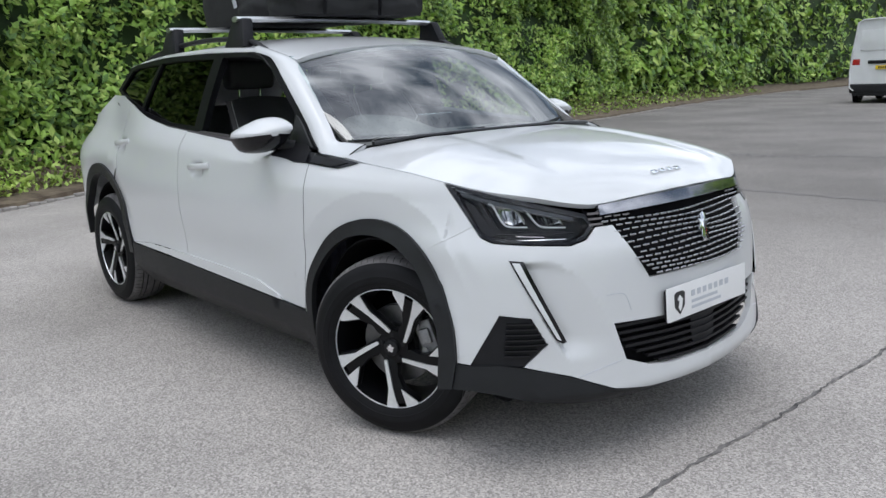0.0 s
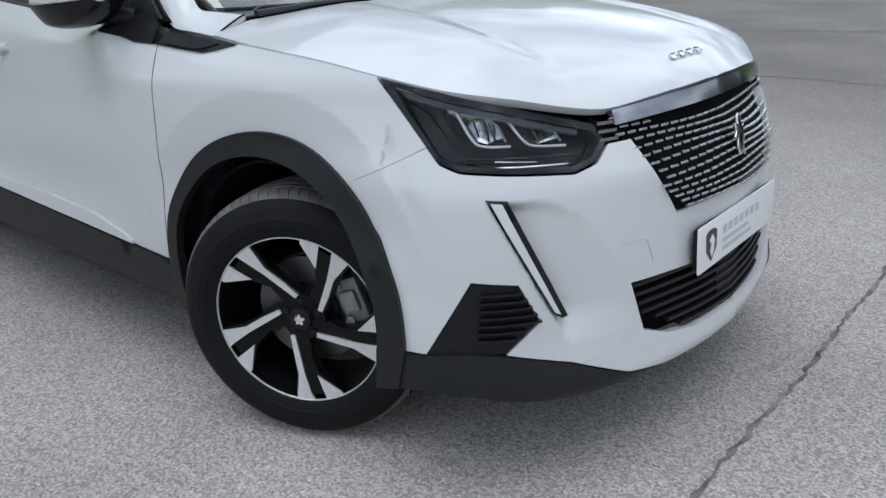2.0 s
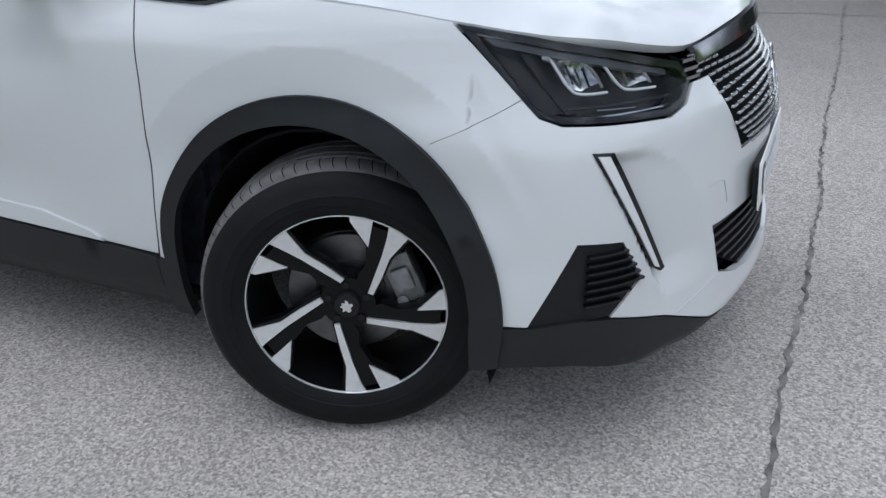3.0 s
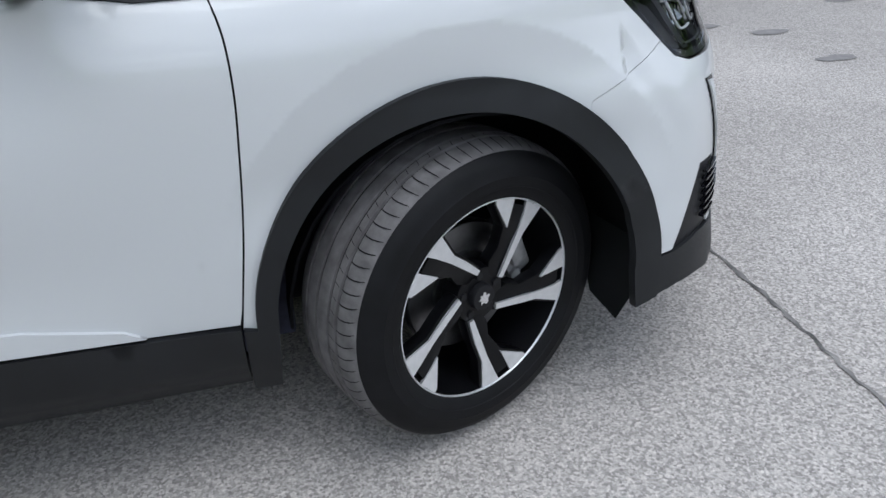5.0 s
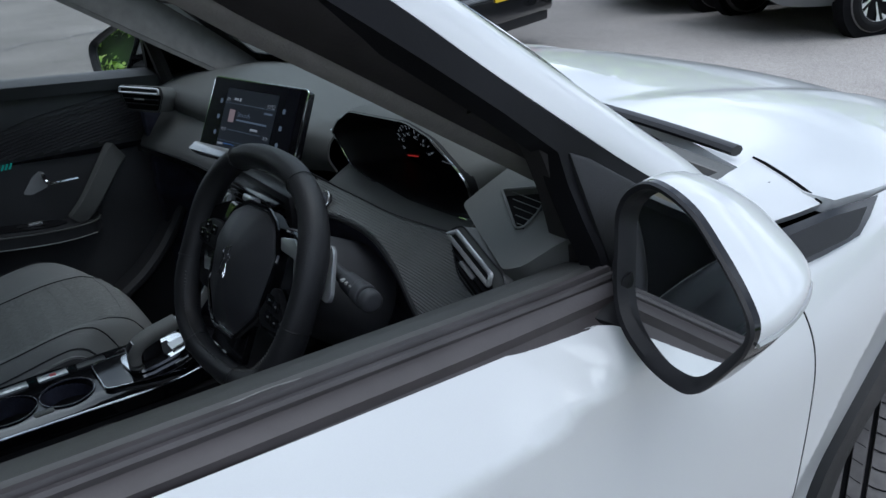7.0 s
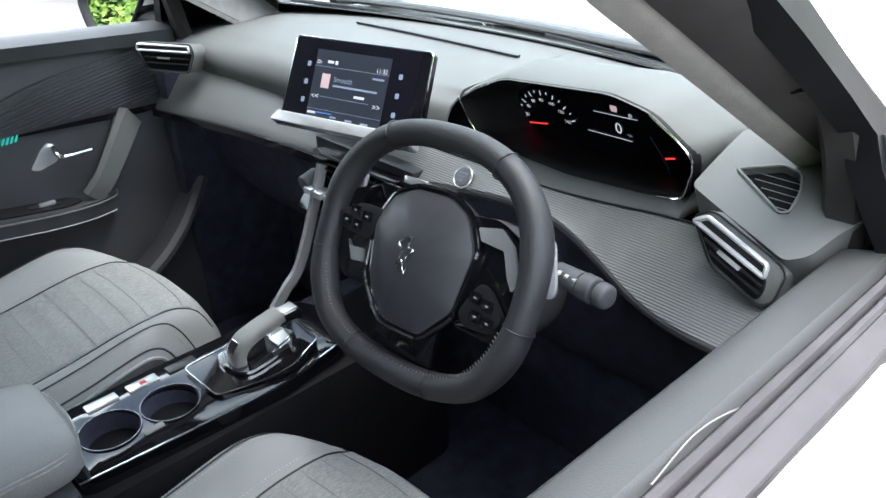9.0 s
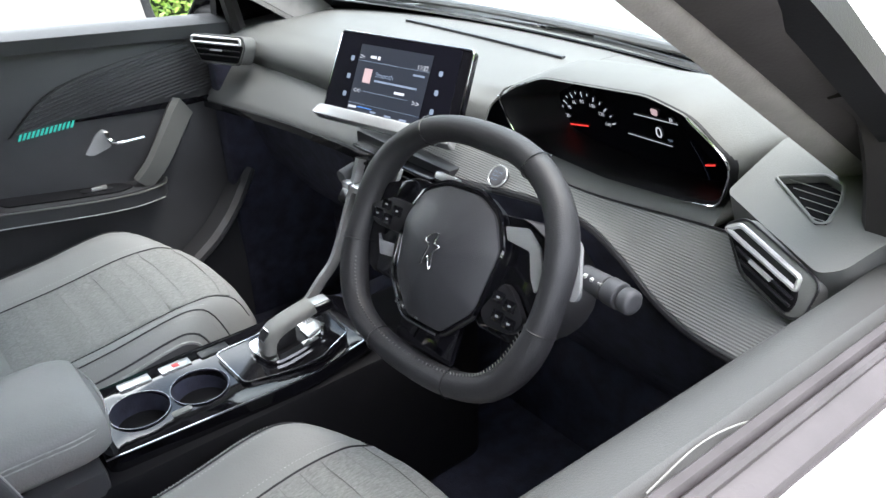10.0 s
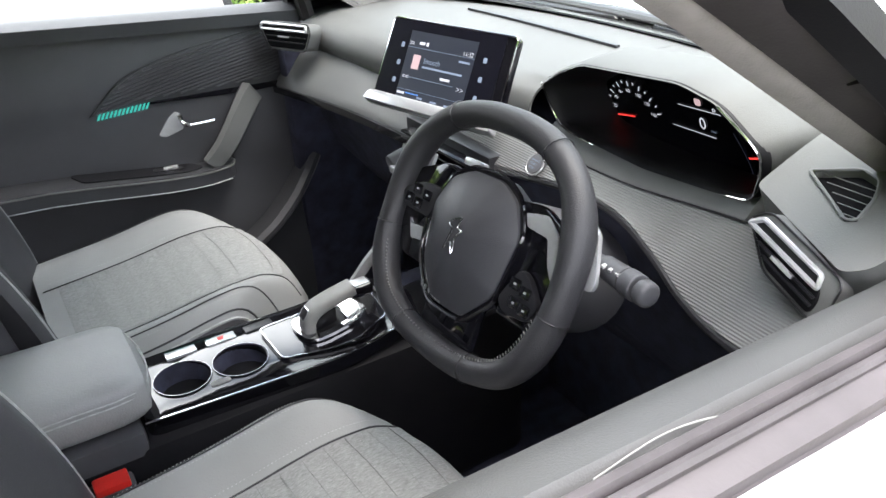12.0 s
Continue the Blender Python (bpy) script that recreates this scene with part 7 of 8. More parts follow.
sweep("hub_chrome", [wM @ Vector((p[0], p[1], .006)) for p in spline([(-.082, .0), (-.076, -.040), (-.060, -.064), (-.034, -.088), (.0, -.090), (.028, -.089)], 5)], disc_section(.0022, .0026, 6), CHROME, wheel, "chrome lower trim")
emblem = spline([(-.010, -.020), (-.002, -.008), (.006, -.021), (.004, -.002), (.012, .008), (.003, .010), (.006, .022), (-.005, .018), (-.012, .010), (-.005, .004)], 3, True)
sweep("wheel_emblem", [wM @ Vector((p[0], p[1] + .004, .0285)) for p in emblem], disc_section(.0013, .0010, 6), CHROME, wheel, "plain chrome emblem", closed=True)
for k in range(6):
    plate("trim_bar", [(-.046 + k * .008, -.0715 - k * .0012), (-.041 + k * .008, -.0722 - k * .0012), (-.041 + k * .008, -.0662 - k * .0012), (-.046 + k * .008, -.0655 - k * .0012)], .001, wM @ pose(-.006, -.006, .0075), CHROME, wheel)
# spokes with switch pods
for m in (1, -1):
    arm_pts = [(.050 * m, .070), (.090 * m, .074), (.150 * m, .050), (.150 * m, -.020), (.128 * m, -.060), (.070 * m, -.060), (.060 * m, -.030)]
    if m < 0:
        arm_pts = arm_pts[::-1]
    plate("spoke", rounded(arm_pts, .012), .014, wM @ pose(0, 0, -.018), PIANO, wheel, "gloss black spoke", bevel=.004)
    if m > 0:
        blade = [(.072, .060), (.103, .067), (.126, .052), (.140, .026), (.142, .012), (.137, .004), (.126, .018), (.114, .044), (.080, .046)]
        pod = [(.100, .004), (.079, -.038), (.092, -.050), (.130, -.047), (.142, -.027), (.116, -.002)]
        keys = ((.100, -.014), (.118, -.018), (.106, -.034), (.124, -.036))
    else:
        blade = [(-.118, -.018), (-.092, -.015), (-.086, -.031), (-.112, -.035), (-.126, -.010)]
        pod = [(-.147, .021), (-.109, .041), (-.070, .041), (-.080, .001), (-.132, .001)]
        keys = ((-.128, .014), (-.108, .012), (-.116, .029), (-.094, .026))
    plate("spoke_blade", rounded(blade[::m], .003), .004, wM @ pose(0, 0, -.004), SILVER, wheel, "bright spoke blade", bevel=.0012)
    plate("switch_pod", rounded(pod[::m], .008), .010, wM @ pose(0, 0, -.002), SATIN, wheel, "black switch pod", bevel=.002)
    for u, v in keys:
        plate("switch_key", rounded([(u - .0085, v - .0065), (u + .0085, v - .0065), (u + .0085, v + .0065), (u - .0085, v + .0065)], .002), .0008, wM @ pose(0, 0, .008), PIANO, wheel, bevel=.0006)
        plate("key_mark", [(u - .002, v - .001), (u + .002, v - .001), (u + .002, v + .001), (u - .002, v + .001)], .0003, wM @ pose(0, 0, .0090), STITCH, wheel)
    paddle = [(.146 * m, .076), (.158 * m, .068), (.176 * m, .018), (.172 * m, .008), (.150 * m, .010)][::m]
    plate("shift_paddle", rounded(paddle, .006), .006, wM @ pose(0, 0, -.030), SILVER, wheel, "silver shift paddle", bevel=.002)
block("lower_spoke", (-.05, -.12, -.016), (.05, -.05, -.006), PIANO, wheel, bevel=.004, m=wM)
block("top_tab", (-.060, .080, -.012), (-.022, .090, -.002), SILVER, wheel, "bright top tab", bevel=.003, m=wM)
col = thing("steering_column", "black steering column shroud with indicator stalk", "steering column")
bm = bmesh.new()
v = cyl(bm, (0, 0, -.035), (0, -.02, -.19), .062, .080, 28)
for q in bm.verts:
    q.co.x *= 1.25
bmesh.ops.transform(bm, matrix=wM, verts=bm.verts)
part("shroud", bm, PADDK, col, "black plastic shroud", bevel=.01)
s0, s1 = Vector((-.765, -.385, .918)), Vector((-.784, -.520, .925))
d = s1 - s0
bm = bmesh.new()
cyl(bm, s0, s0 + d * .45, .009, .010, 16)
stalk = part("stalk", bm, PADDK, col, "black indicator stalk")
for f0, f1, r0, r1 in ((.42, .70, .013, .0145), (.72, .86, .0155, .0155), (.88, 1.0, .0145, .0140)):
    bm = bmesh.new()
    cyl(bm, s0 + d * f0, s0 + d * f1, r0, r1, 22)
    part("stalk_ring", bm, PADDK, stalk, bevel=.002 if f1 < 1 else .006, segs=3)
for k in range(3):
    block("stalk_mark", (s0.x + d.x * .55 - .014, s0.y + d.y * (.5 + .08 * k), s0.z + .012), (s0.x + d.x * .55 - .008, s0.y + d.y * (.5 + .08 * k) - .004, s0.z + .015), STITCH, stalk, bevel=0)

# ---- tunnel console
con = thing("centre_console", "piano black centre console with cup holders", "console")
block("tunnel", (-1.55, -.075, .30), (-.60, .105, .625), SATIN, con, "black tunnel side", bevel=.02)
deck_out = [(-1.225, -.058), (-1.225, .098), (-1.05, .106), (-.90, .102), (-.80, .085), (-.775, .015), (-.80, -.060), (-.93, -.072)]
cups = [[(-1.158 + .041 * math.cos(a), .012 + .041 * math.sin(a)) for a in np.arange(0, 6.28, .2)], [(-1.072 + .040 * math.cos(a), .006 + .040 * math.sin(a)) for a in np.arange(0, 6.28, .2)]]
deck = lambda x, y: (x, y, .655 + .012 * ease(-.95, -.80, x) - .3 * max(0, abs(y - .018) - .07) ** 1.2)
panel("console_deck", rounded(deck_out, .02), deck, PIANO, con, "piano black deck", holes=cups, step=.03, thick=.03)
for c in cups:
    cx, cy = np.mean(c, 0)
    r = .041
    grid_surface("cup_well", lambda a, j, cx=cx, cy=cy: (cx + r * (1, .96, .86, .02)[j] * math.cos(a), cy + r * (1, .96, .86, .02)[j] * math.sin(a), (.6565, .645, .585, .585)[j]),
                 [2 * math.pi * i / 32 for i in range(32)], [0, 1, 2, 3], CARPET, con, "deep black cup well", closed_u=True)
    sweep("cup_rim", [(cx + .0415 * math.cos(a), cy + .0415 * math.sin(a), .657) for a in np.arange(0, 6.28, .16)], disc_section(.0006, .0008, 6), DCHROME, con, "fine bright rim", closed=True)
bm = bmesh.new()
box(bm, (-1.128, -.034, .632), (-1.098, -.022, .6575))
part("cup_grip", bm, LEVER, con, "grey cup grip", bevel=.004)
for k in range(3):
    block("console_switch", (-1.165 + k * .062, .068, .652), (-1.118 + k * .062, .088, .6575), SILVER if k < 2 else INKBLACK, con, "bright console switch", bevel=.002)
block("park_mark", (-1.084, .073, .6574), (-1.074, .082, .6580), RED, con, bevel=0)
sweep("deck_edge", [(x, y, z + .002) for x, y, z in (deck(*p) for p in spline([(-1.228, -.060), (-1.08, -.068), (-.93, -.074), (-.80, -.064)], 5))], disc_section(.0016, .0016, 6), CHROME, con, "fine chrome edge")
# selector
sel = thing("gear_selector", "black and silver gear selector on chrome plate", "gear selector")
plateau = rounded([(-1.020, -.036), (-1.022, .060), (-.88, .066), (-.84, .03), (-.85, -.050), (-.905, -.066)], .012)
panel("selector_base", plateau, lambda x, y: (x, y, .6605 + .02 * ease(-.96, -.85, x)), PIANO, sel, "raised gloss black base", step=.03, thick=.012)
sweep("base_edge", [(x, y, .661 + .02 * ease(-.96, -.85, x)) for x, y in dense(plateau, .02)], disc_section(.0009, .0011, 6), CHROME, sel, "fine bright edge", closed=True)
panel("selector_plate", rounded([(-.980, .020), (-.974, .044), (-.948, .046), (-.880, .028), (-.868, -.018), (-.888, -.036), (-.960, -.030), (-.974, -.020)], .010), lambda x, y: (x, y, .668 + .02 * ease(-.96, -.85, x)), CHROME, sel, "bright chrome plate", step=.02, thick=.005,
      holes=[rounded([(-.952, -.018), (-.952, .030), (-.900, .022), (-.900, -.022)], .004)])
panel("selector_slot", [(-.955, -.020), (-.955, .032), (-.898, .024), (-.898, -.024)], lambda x, y: (x, y, .6662 + .02 * ease(-.96, -.85, x)), SATIN, sel, "black slot", step=.03, thick=.002)
panel("bright_tile", rounded([(-.905, -.022), (-.905, .004), (-.880, .000), (-.882, -.020)], .003), lambda x, y: (x, y, .6725 + .02 * ease(-.96, -.85, x)), SILVER, sel, "pale tile", step=.02, thick=.003)
sweep("lever_grip", spline([(-.962, .002, .672), (-.960, .001, .688), (-.948, .0, .702), (-.922, -.002, .712), (-.884, -.005, .722)], 5), [(.019 * math.copysign(abs(math.cos(a)) ** .6, math.cos(a)), .011 * math.copysign(abs(math.sin(a)) ** .6, math.sin(a))) for a in np.arange(0, 6.28, .35)], LEVER, sel, "grey leather lever", up=(-.4, 0, 1), scale=lambda f: 1.0 - .12 * f)
block("lever_stem", (-.950, -.008, .664), (-.915, .010, .704), SATIN, sel, bevel=.006)
block("lever_tip", (-.890, -.019, .704), (-.852, .010, .7255), PIANO, sel, "gloss black lever tip", bevel=.007, segs=3)
block("tip_blade", (-.884, -.015, .7254), (-.858, .006, .7268), SILVER, sel, "silver tip inlay", bevel=.0006)
tm = Matrix.Translation((-.9640, .001, .6985)) @ pose(0, 0, 0, 0, -52, 0)
plate("park_button", rounded([(-.008, -.008), (.008, -.008), (.008, .008), (-.008, .008)], .002), .002, tm, INKBLACK, sel, "black park key", bevel=.0006)
sweep("button_ring", [tm @ Vector((*p, .002)) for p in rounded([(-.009, -.009), (.009, -.009), (.009, .009), (-.009, .009)], .002)], disc_section(.0007, .0007, 5), CHROME, sel, closed=True)
# armrest box
ar = thing("armrest_box", "grey leather centre armrest box with stitched seam", "armrest box")
bm = bmesh.new()
nu, nw = 28, 24
rows = []
for i in range(nu + 1):
    u = i / nu                                             # rear to front
    x = -1.52 + .318 * u
    end = max(0, (u - .78) / .22)
    row = []
    for j in range(nw):
        a = 2 * math.pi * j / nw
        c, s = math.cos(a), math.sin(a)
        k = (1 - end ** 3) ** (1 / 3) if end < 1 else .02
        yy = .028 + .094 * math.copysign(abs(c) ** .42, c) * (.45 + .55 * k)
        zz = .693 + .040 * math.copysign(abs(s) ** .55, s) * (.25 + .75 * k) + .006 * ease(-1.3, -1.5, x)
        row.append(bm.verts.new((x, yy, zz)))
    rows.append(row)
for r0, r1 in zip(rows, rows[1:]):
    for j in range(nw):
        bm.faces.new((r0[j], r0[(j + 1) % nw], r1[(j + 1) % nw], r1[j]))
bm.faces.new(rows[-1])
bm.faces.new(rows[0][::-1])
bmesh.ops.recalc_face_normals(bm, faces=bm.faces)
part("lid", bm, LEATHER, ar, "soft grey lid")
for off in (0, .007):
    line = [(x, y, z - off) for x, y, z in spline([(-1.50, -.0675, .712), (-1.40, -.0675, .712), (-1.30, -.0675, .712), (-1.250, -.066, .711), (-1.215, -.048, .708), (-1.2015, .0, .706), (-1.2005, .05, .706), (-1.206, .09, .706)], 6)]
    sweep("seam", line, disc_section(.0011, .0011, 5), STITCH, ar)
block("box_base", (-1.53, -.072, .40), (-1.23, .126, .652), PADDK, ar, "black storage box", bevel=.012)

# ---- front seats
def cushion(mid, u, v, fwd=0.0):
    """Seat base: u across (-1..1), v from rear (0) to front (1); the nose is rounded in plan and rolls over."""
    w = .240 - .012 * ease(.6, 1.0, v)
    x = -1.33 + fwd + .455 * v - .150 * abs(u) ** 3.0 * v ** 2
    y = mid + w * u
    nose = max(0, (v - .55) / .45)
    rho = (abs(u) ** 5 + nose ** 5) ** .2
    z = .600 + .048 * v - .012 * v * v + .038 * ease(.40, .80, abs(u)) * (1 - .55 * ease(.7, 1.0, v)) + .010 * math.exp(-((v - .66) / .22) ** 2)
    z -= .020 * ease(.55, .9, nose) + .120 * ease(.74, 1.12, rho) ** 1.6
    return x, y, z


def seat(name, mid, label, fwd=0.0):
    s = thing(name, label, "car seat", group="front seats")
    us, vs = np.linspace(-.93, .93, 45), np.linspace(0, 1, 41)
    bm = bmesh.new()
    g = [[bm.verts.new(cushion(mid, u, v, fwd)) for v in vs] for u in us]
    for i in range(len(us) - 1):
        for j in range(len(vs) - 1):
            bm.faces.new((g[i][j], g[i][j + 1], g[i + 1][j + 1], g[i + 1][j]))
    line = [g[i][-1] for i in range(len(us))]
    low = [bm.verts.new((v.co.x - .02, v.co.y, .42)) for v in line]
    for a, b, c, d in zip(line, line[1:], low[1:], low):
        bm.faces.new((a, b, c, d))
    part("seat_base", bm, LEATHER, s, "grey leather cushion")
    for m in (1, -1):                                      # dark flanks beyond the outer seam
        bm = bmesh.new()
        rows = [[bm.verts.new(cushion(mid, m * u, v, fwd)) for v in vs] for u in (.93, .95, .97, .985, 1.0)]
        rows.append([bm.verts.new((q.co.x, q.co.y + m * .006, .40)) for q in rows[-1]])
        for r0, r1 in zip(rows, rows[1:]):
            for j in range(len(vs) - 1):
                bm.faces.new((r0[j], r0[j + 1], r1[j + 1], r1[j]))
        front = [r[-1] for r in rows[:-1]]
        low = [bm.verts.new((q.co.x - .02, q.co.y, .42)) for q in front]
        for a, b, c, d in zip(front, front[1:], low[1:], low):
            bm.faces.new((a, b, c, d))
        bmesh.ops.recalc_face_normals(bm, faces=bm.faces)
        part("side_bolster", bm, SEATDK, s, "dark leather cushion flank")
    # ribbed cloth centre, seams and stitches
    inset = [[(u, v) for v in np.linspace(.08, .90, 24)] for u in np.linspace(-.50, .50, 22)]
    bm = bmesh.new()
    g = [[bm.verts.new((lambda q: (q[0], q[1], q[2] + .0025 + .0015 * math.sin(v * 120)))(cushion(mid, u, v, fwd))) for u, v in r] for r in inset]
    for i in range(len(g) - 1):
        for j in range(len(g[0]) - 1):
            bm.faces.new((g[i][j], g[i][j + 1], g[i + 1][j + 1], g[i + 1][j]))
    part("cloth_panel", bm, CLOTH, s, "ribbed grey cloth centre")
    for k in range(11):
        v = .14 + .072 * k
        line = [(lambda q: (q[0], q[1], q[2] + .0032))(cushion(mid, u, v, fwd)) for u in np.linspace(-.50, .50, 15)]
        sweep("rib_seam", line, disc_section(.0006, .0005, 5), LEVER, s)
    for u in (-.52, .52, -.80, .80):
        line = [(lambda q: (q[0], q[1], q[2] + .0008))(cushion(mid, u, v, fwd)) for v in np.linspace(.02, .97, 36)]
        sweep("seam", line, disc_section(.0017, .0013, 5), LEATHDK, s, "dark seam")
    # rows of pale stitches either side of the outer seams
    bm = bmesh.new()
    for u in (-.565, .565, -.765, .765, -.835, .835):
        vs3 = np.linspace(.03, .97, 150)
        for k in range(0, 148, 2):
            p, q = (Vector(cushion(mid, u, vs3[k + d] - .0018 * d, fwd)) + Vector((0, 0, .0012)) for d in (0, 1))
            w = (q - p).cross(Vector((0, 0, 1))).normalized() * .0007
            bm.faces.new([bm.verts.new(c) for c in (p - w, q - w, q + w, p + w)])
    tagged(part("stitching", bm, STITCH, s, "pale stitches", smooth=False), kind="stuff")
    for u in (-.900, .900, -.925, .925):
        line = [(lambda q: (q[0], q[1], q[2] + .0012))(cushion(mid, u, v, fwd)) for v in np.linspace(.02, .93, 30)]
        sweep("piping", line, disc_section(.0019, .0018, 5), LEATHDK if abs(u) < .91 else STITCH, s)
    # backrest, its grey leather coloured dark for the cabin's shade
    bm = bmesh.new()
    g = []
    us2, vs2 = np.linspace(-1, 1, 31), np.linspace(0, 1, 21)
    for u in us2:
        col_ = []
        for v in vs2:
            w = .235 * (1 - .22 * v ** 3)
            x = fwd - 1.358 - .25 * v * v + .058 * ease(.42, .88, abs(u)) * (1 - .5 * v) - .022 * abs(u) ** 10
            col_.append(bm.verts.new((x, mid + w * u, .56 + .62 * v - .02 * ease(.9, 1, v) * u * u)))
        g.append(col_)
    for i in range(len(us2) - 1):
        for j in range(len(vs2) - 1):
            bm.faces.new((g[i][j], g[i + 1][j], g[i + 1][j + 1], g[i][j + 1]))
    bmesh.ops.recalc_face_normals(bm, faces=bm.faces)
    bmesh.ops.solidify(bm, geom=bm.faces[:], thickness=.09)
    part("backrest", bm, SEATDK, s, "grey leather backrest, coloured dark for the cabin's shade", bevel=0)
    for m in (1, -1):                                      # dark inset along the backrest's flank
        plate("side_panel", rounded([(-1.385, .58), (-1.365, .66), (-1.385, .78), (-1.46, .92), (-1.50, .92), (-1.44, .58)], .02), .004, Matrix(((1, 0, 0, fwd), (0, 0, 1, mid + m * (.2385 if m > 0 else .2425)), (0, 1, 0, 0), (0, 0, 0, 1))), PADDK, s, "dark side panel")
    for u in (-.90, .90):
        line = []
        for v in np.linspace(.03, .97, 24):
            w = .235 * (1 - .22 * v ** 3)
            line.append((fwd - 1.358 - .25 * v * v + .058 * ease(.42, .88, abs(u)) * (1 - .5 * v) - .022 * abs(u) ** 10 + .001, mid + w * u, .56 + .62 * v))
        sweep("backrest_seam", line, disc_section(.0016, .0016, 5), STITCH, s)
    bm = bmesh.new()
    box(bm, (-1.74, mid - .13, 1.215), (-1.64, mid + .13, 1.36))
    hr = part("headrest", bm, SEATDK, s, "headrest, coloured dark for the cabin's shade", bevel=.035, segs=4)
    for y in (-.06, .06):
        bm = bmesh.new()
        cyl(bm, (-1.69, mid + y, 1.12), (-1.69, mid + y, 1.23), .006)
        part("headrest_post", bm, CHROME, s)
    block("seat_plinth", (-1.40, mid - .20, .30), (-.95, mid + .20, .43), PADDK, s, bevel=.02)
    return s


seat("driver_seat", -.350, "grey leather driver seat with ribbed cloth centre", 0.0)
seat("passenger_seat", .372, "grey leather passenger seat with ribbed cloth centre", .028)
# rear bench, with the cabin's shade put into its colour
rs = thing("rear_bench", "rear bench seat, coloured dark for the cabin's shade", "car seat")
block("bench", (-2.45, -.60, .40), (-2.0, .60, .62), SEATDK, rs, bevel=.05, segs=3)
block("bench_back", (-2.60, -.60, .55), (-2.45, .60, 1.12), SEATDK, rs, bevel=.05, segs=3)
# belt buckle beside the driver's seat
bu = thing("belt_buckle", "black belt buckle with red release button", "seat belt buckle")
bm = bmesh.new()
box(bm, (-1.318, -.132, .565), (-1.262, -.098, .625))
part("buckle_body", bm, PADDK, bu, bevel=.006)
block("release_button", (-1.312, -.129, .620), (-1.268, -.101, .634), RED, bu, "red release button", bevel=.003)
# seat-side trim between tunnel and cushion
block("belt_stalk", (-1.30, -.117, .40), (-1.28, -.109, .58), PADDK, bu, bevel=.002)

# ---------------------------------------------------------------- other vehicles in the car park
CARBLACK = material("black_car_paint", (.010, .011, .013), .22, coat=1.0, vary=.15, scale=4)
CARGREY = material("grey_car_paint", (.16, .17, .18), .3, .3, coat=1.0, vary=.06, scale=4)
VANWHITE = material("white_van_paint", (.74, .75, .75), .35, coat=.7, vary=.04, scale=3)
TAIL = material("red_tail_lamp", (.42, .012, .012), .2, coat=1.0, vary=.2, scale=12)


def road_wheel(parent, at, turn, size=1.0):
    """A copy of the alloy wheel under another vehicle."""
    made = {}
    for o in (front_right, *front_right.children_recursive):
        made[o] = o.copy()
        scene.collection.objects.link(made[o])
        if o is not front_right:
            made[o].parent = made[o.parent]
    made[front_right].name = "road_wheel"
    made[front_right].parent = parent
    made[front_right].matrix_basis = pose(*at, 0, 0, turn) @ Matrix.Scale(size, 4)


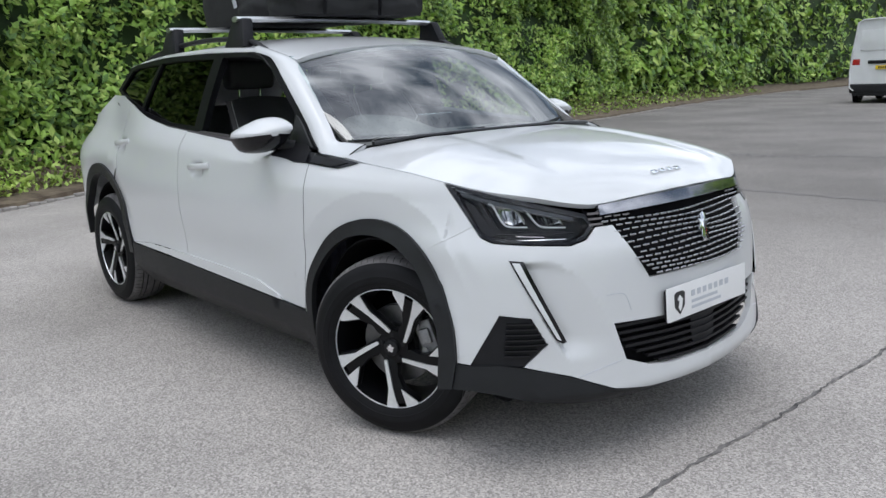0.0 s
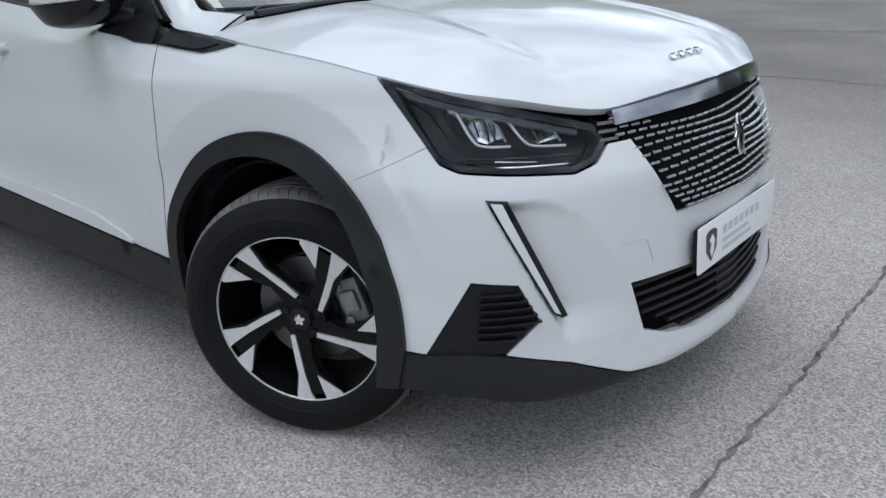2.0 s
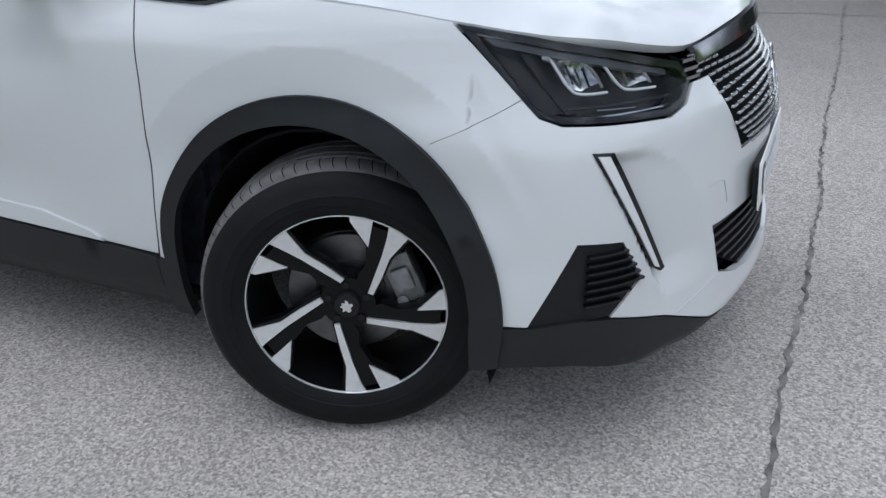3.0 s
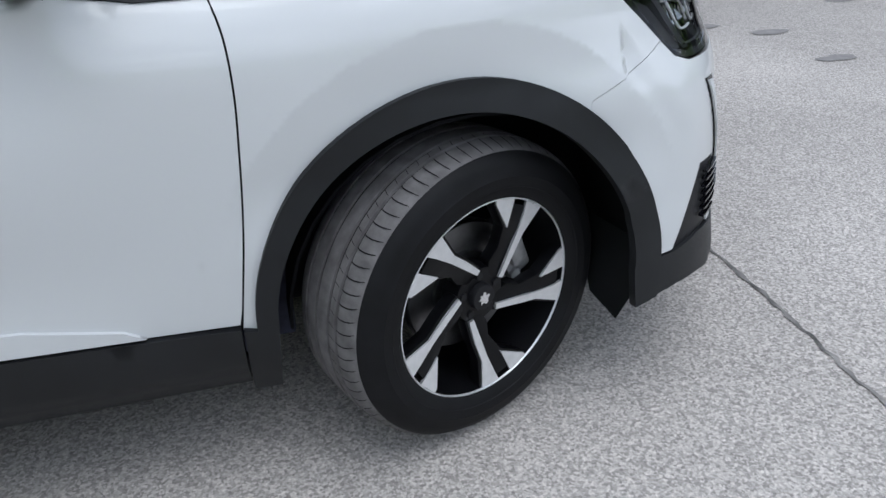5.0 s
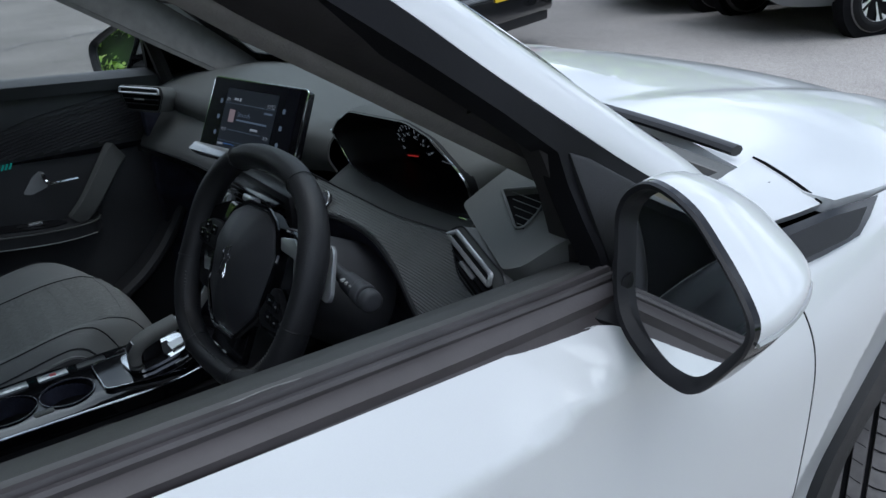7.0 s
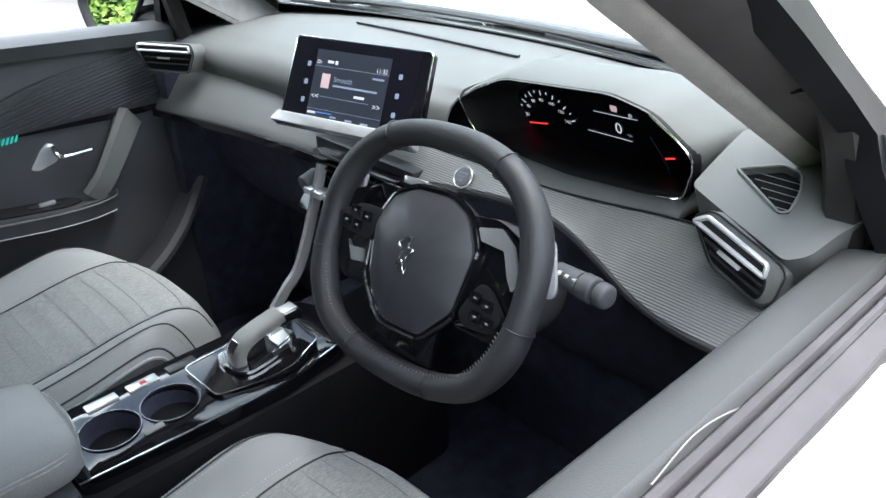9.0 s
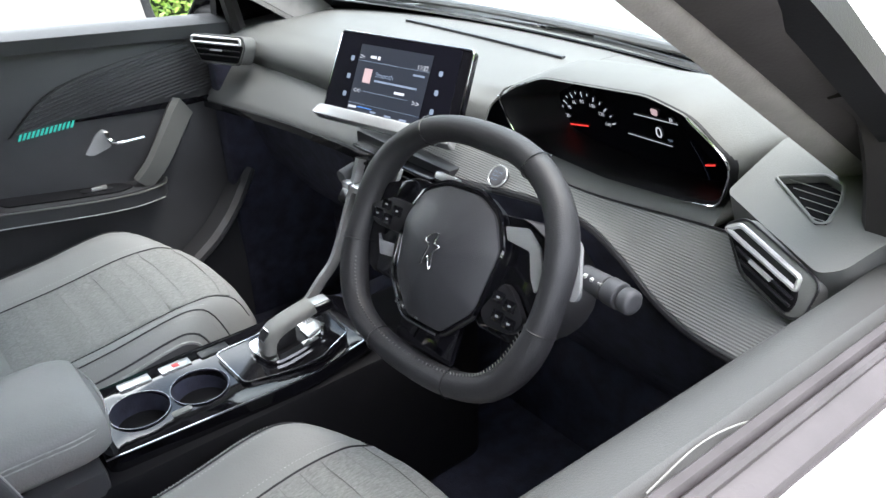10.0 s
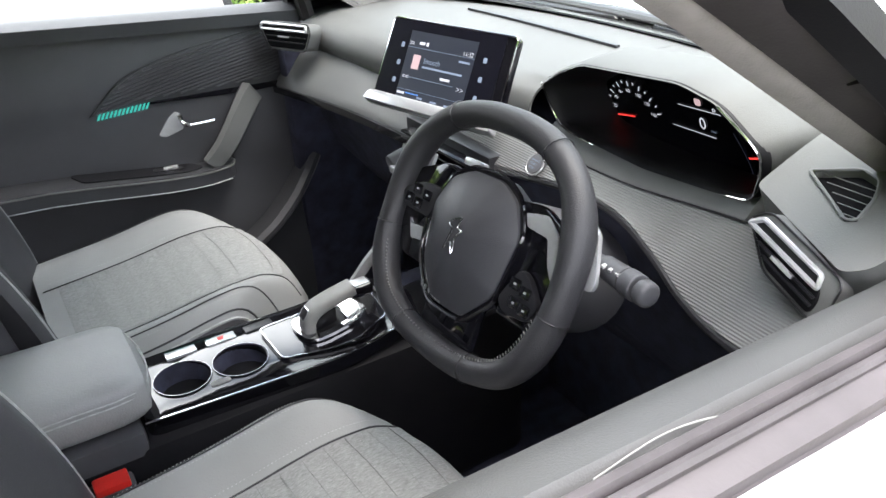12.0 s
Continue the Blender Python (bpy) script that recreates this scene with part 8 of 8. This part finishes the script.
def vehicle(name, label, category, at, turn, paint, stations, wheels, width, tail_x, tail_z, plate_mat, track):
    """A lofted body: stations of (x, half width, sill height, belt height, roof height, roof half width); front towards +x."""
    v = thing(name, label, category, at, turn)
    rings = []
    st = spline(stations, 5)
    for x, w, z0, zb, zr, wr in st:
        half = [(w * .86, z0), (w * .98, z0 + .10), (w, (z0 + zb) * .52), (w * .97, zb), (wr + .02, zr - .08), (wr * .82, zr), (0, zr + .02)]
        rings.append([(x, -y, z) for y, z in half] + [(x, y, z) for y, z in reversed(half[:-1])])
    bm = bmesh.new()
    vv = [[bm.verts.new(p) for p in r] for r in rings]
    n = len(rings[0])
    for r0, r1 in zip(vv, vv[1:]):
        for j in range(n - 1):
            bm.faces.new((r0[j], r0[j + 1], r1[j + 1], r1[j]))
    bm.faces.new(vv[0])
    bm.faces.new(vv[-1][::-1])
    part("body", bm, paint, v, bevel=0)
    # dark glass strips, a little proud of the skin
    for m in (1, -1):
        g = bmesh.new()
        row = [(x, w * .97, zb, wr + .02, zr - .08) for x, w, z0, zb, zr, wr in st if zr - zb > .3]
        pts = [[g.verts.new((x, m * (w0 + .004), zb + .03)), g.verts.new((x, m * (w1 + .012), zr_ - .02))] for x, w0, zb, w1, zr_ in row]
        for a, b in zip(pts, pts[1:]):
            g.faces.new((a[0], a[1], b[1], b[0]))
        if len(pts) > 1 and category != "van":
            part("side_window", g, GLOSS, v, "dark side glass")
        else:
            g.free()
    for m in (1, -1):
        for wx in wheels:
            bm = bmesh.new()
            cyl(bm, (wx, m * (width - .12), .33), (wx, m * (width + .006), .33), .385, .385, 40)
            part("wheel_arch", bm, DARK, v, "dark wheel arch")
            road_wheel(v, (wx, m * (width - .075), .335), 0 if m < 0 else 180, .97)
        block("sill", (wheels[0] + .42, m * (width - .03) - .03, .20), (wheels[1] - .42, m * (width - .03) + .03, .34), CLAD, v, "black sill", bevel=.015)
        block("tail_lamp", (tail_x - .012, m * (width - .20) - .10, tail_z), (tail_x + .10, m * (width - .20) + .13, tail_z + .20), TAIL, v, "red tail lamp", bevel=.02)
    block("rear_bumper", (tail_x - .05, -width + .04, .30), (tail_x + .22, width - .04, .58), paint if category == "car" else CLAD, v, "moulded rear bumper", bevel=.06, segs=4)
    block("bumper_skirt", (tail_x - .03, -width + .12, .22), (tail_x + .2, width - .12, .33), CLAD, v, "black bumper skirt", bevel=.03)
    pl = block("rear_plate", (tail_x - .064, -.26, tail_z - .12), (tail_x - .052, .26, tail_z - .01), plate_mat, v, "yellow rear plate with black bars", bevel=.004)
    for k in range(7):
        y = -.20 + k * .058
        block("plate_bar", (tail_x - .0665, y, tail_z - .10), (tail_x - .0635, y + .036, tail_z - .03), INKBLACK, pl, bevel=0)
    return v


hatch = [(-.85, .72, .34, .80, .84, .60), (-.80, .78, .26, .95, 1.05, .58), (-.55, .86, .20, 1.00, 1.40, .56), (.2, .89, .19, .98, 1.50, .58), (1.2, .89, .19, .95, 1.46, .58), (1.9, .88, .19, .93, 1.15, .55),
         (2.5, .87, .19, .90, .95, .60), (3.2, .82, .22, .78, .82, .62), (3.4, .66, .30, .66, .70, .55)]
H = math.degrees(math.atan2(.94, -.35))
vehicle("parked_hatchback", "black parked hatchback with yellow rear plate", "car", (3.10, 5.06, 0), H, CARBLACK, hatch, (0.0, 2.55), .88, -.84, .62, PLATEY, .74)
suv = [(-.95, .78, .36, .90, .95, .62), (-.85, .86, .30, 1.05, 1.15, .60), (-.5, .92, .26, 1.08, 1.60, .60), (.4, .93, .25, 1.06, 1.70, .62), (1.4, .93, .25, 1.04, 1.66, .62), (2.0, .92, .25, 1.02, 1.30, .58),
       (2.8, .90, .26, .98, 1.04, .64), (3.5, .86, .30, .86, .92, .66), (3.7, .70, .38, .72, .78, .58)]
vehicle("parked_offroader", "dark grey parked off-road car with alloy wheels", "car", (8.9, 2.45, 0), 163, CARGREY, suv, (0.0, 2.75), .92, -.93, .75, PLATEY, .78)
vehicle("parked_saloon", "dark parked car with bright alloy wheels", "car", (9.25, 4.25, 0), 158, CARBLACK, hatch, (0.0, 2.55), .88, -.84, .62, PLATEY, .74)
van_st = [(-.95, .92, .40, 1.4, 2.42, .76), (-.92, .98, .36, 1.4, 2.47, .80), (0.5, 1.0, .34, 1.4, 2.5, .82), (2.2, 1.0, .34, 1.35, 2.48, .81), (2.9, .98, .34, 1.3, 2.2, .74), (3.5, .95, .36, 1.15, 1.3, .72), (3.95, .85, .42, .95, 1.05, .68)]
van = vehicle("parked_van", "white parked van with yellow rear plate", "van", (-7.35, 24.2, 0), 98, VANWHITE, van_st, (0.0, 2.9), .99, -.94, 1.12, PLATEY, .80)
block("handle_bar", (-.985, -.48, 1.16), (-.945, .48, 1.26), SATIN, van, "black plate surround", bevel=.01)
block("rear_glass", (-.975, -.70, 1.55), (-.945, .70, 2.15), VANWHITE, van, "painted blank rear panel", bevel=.02)
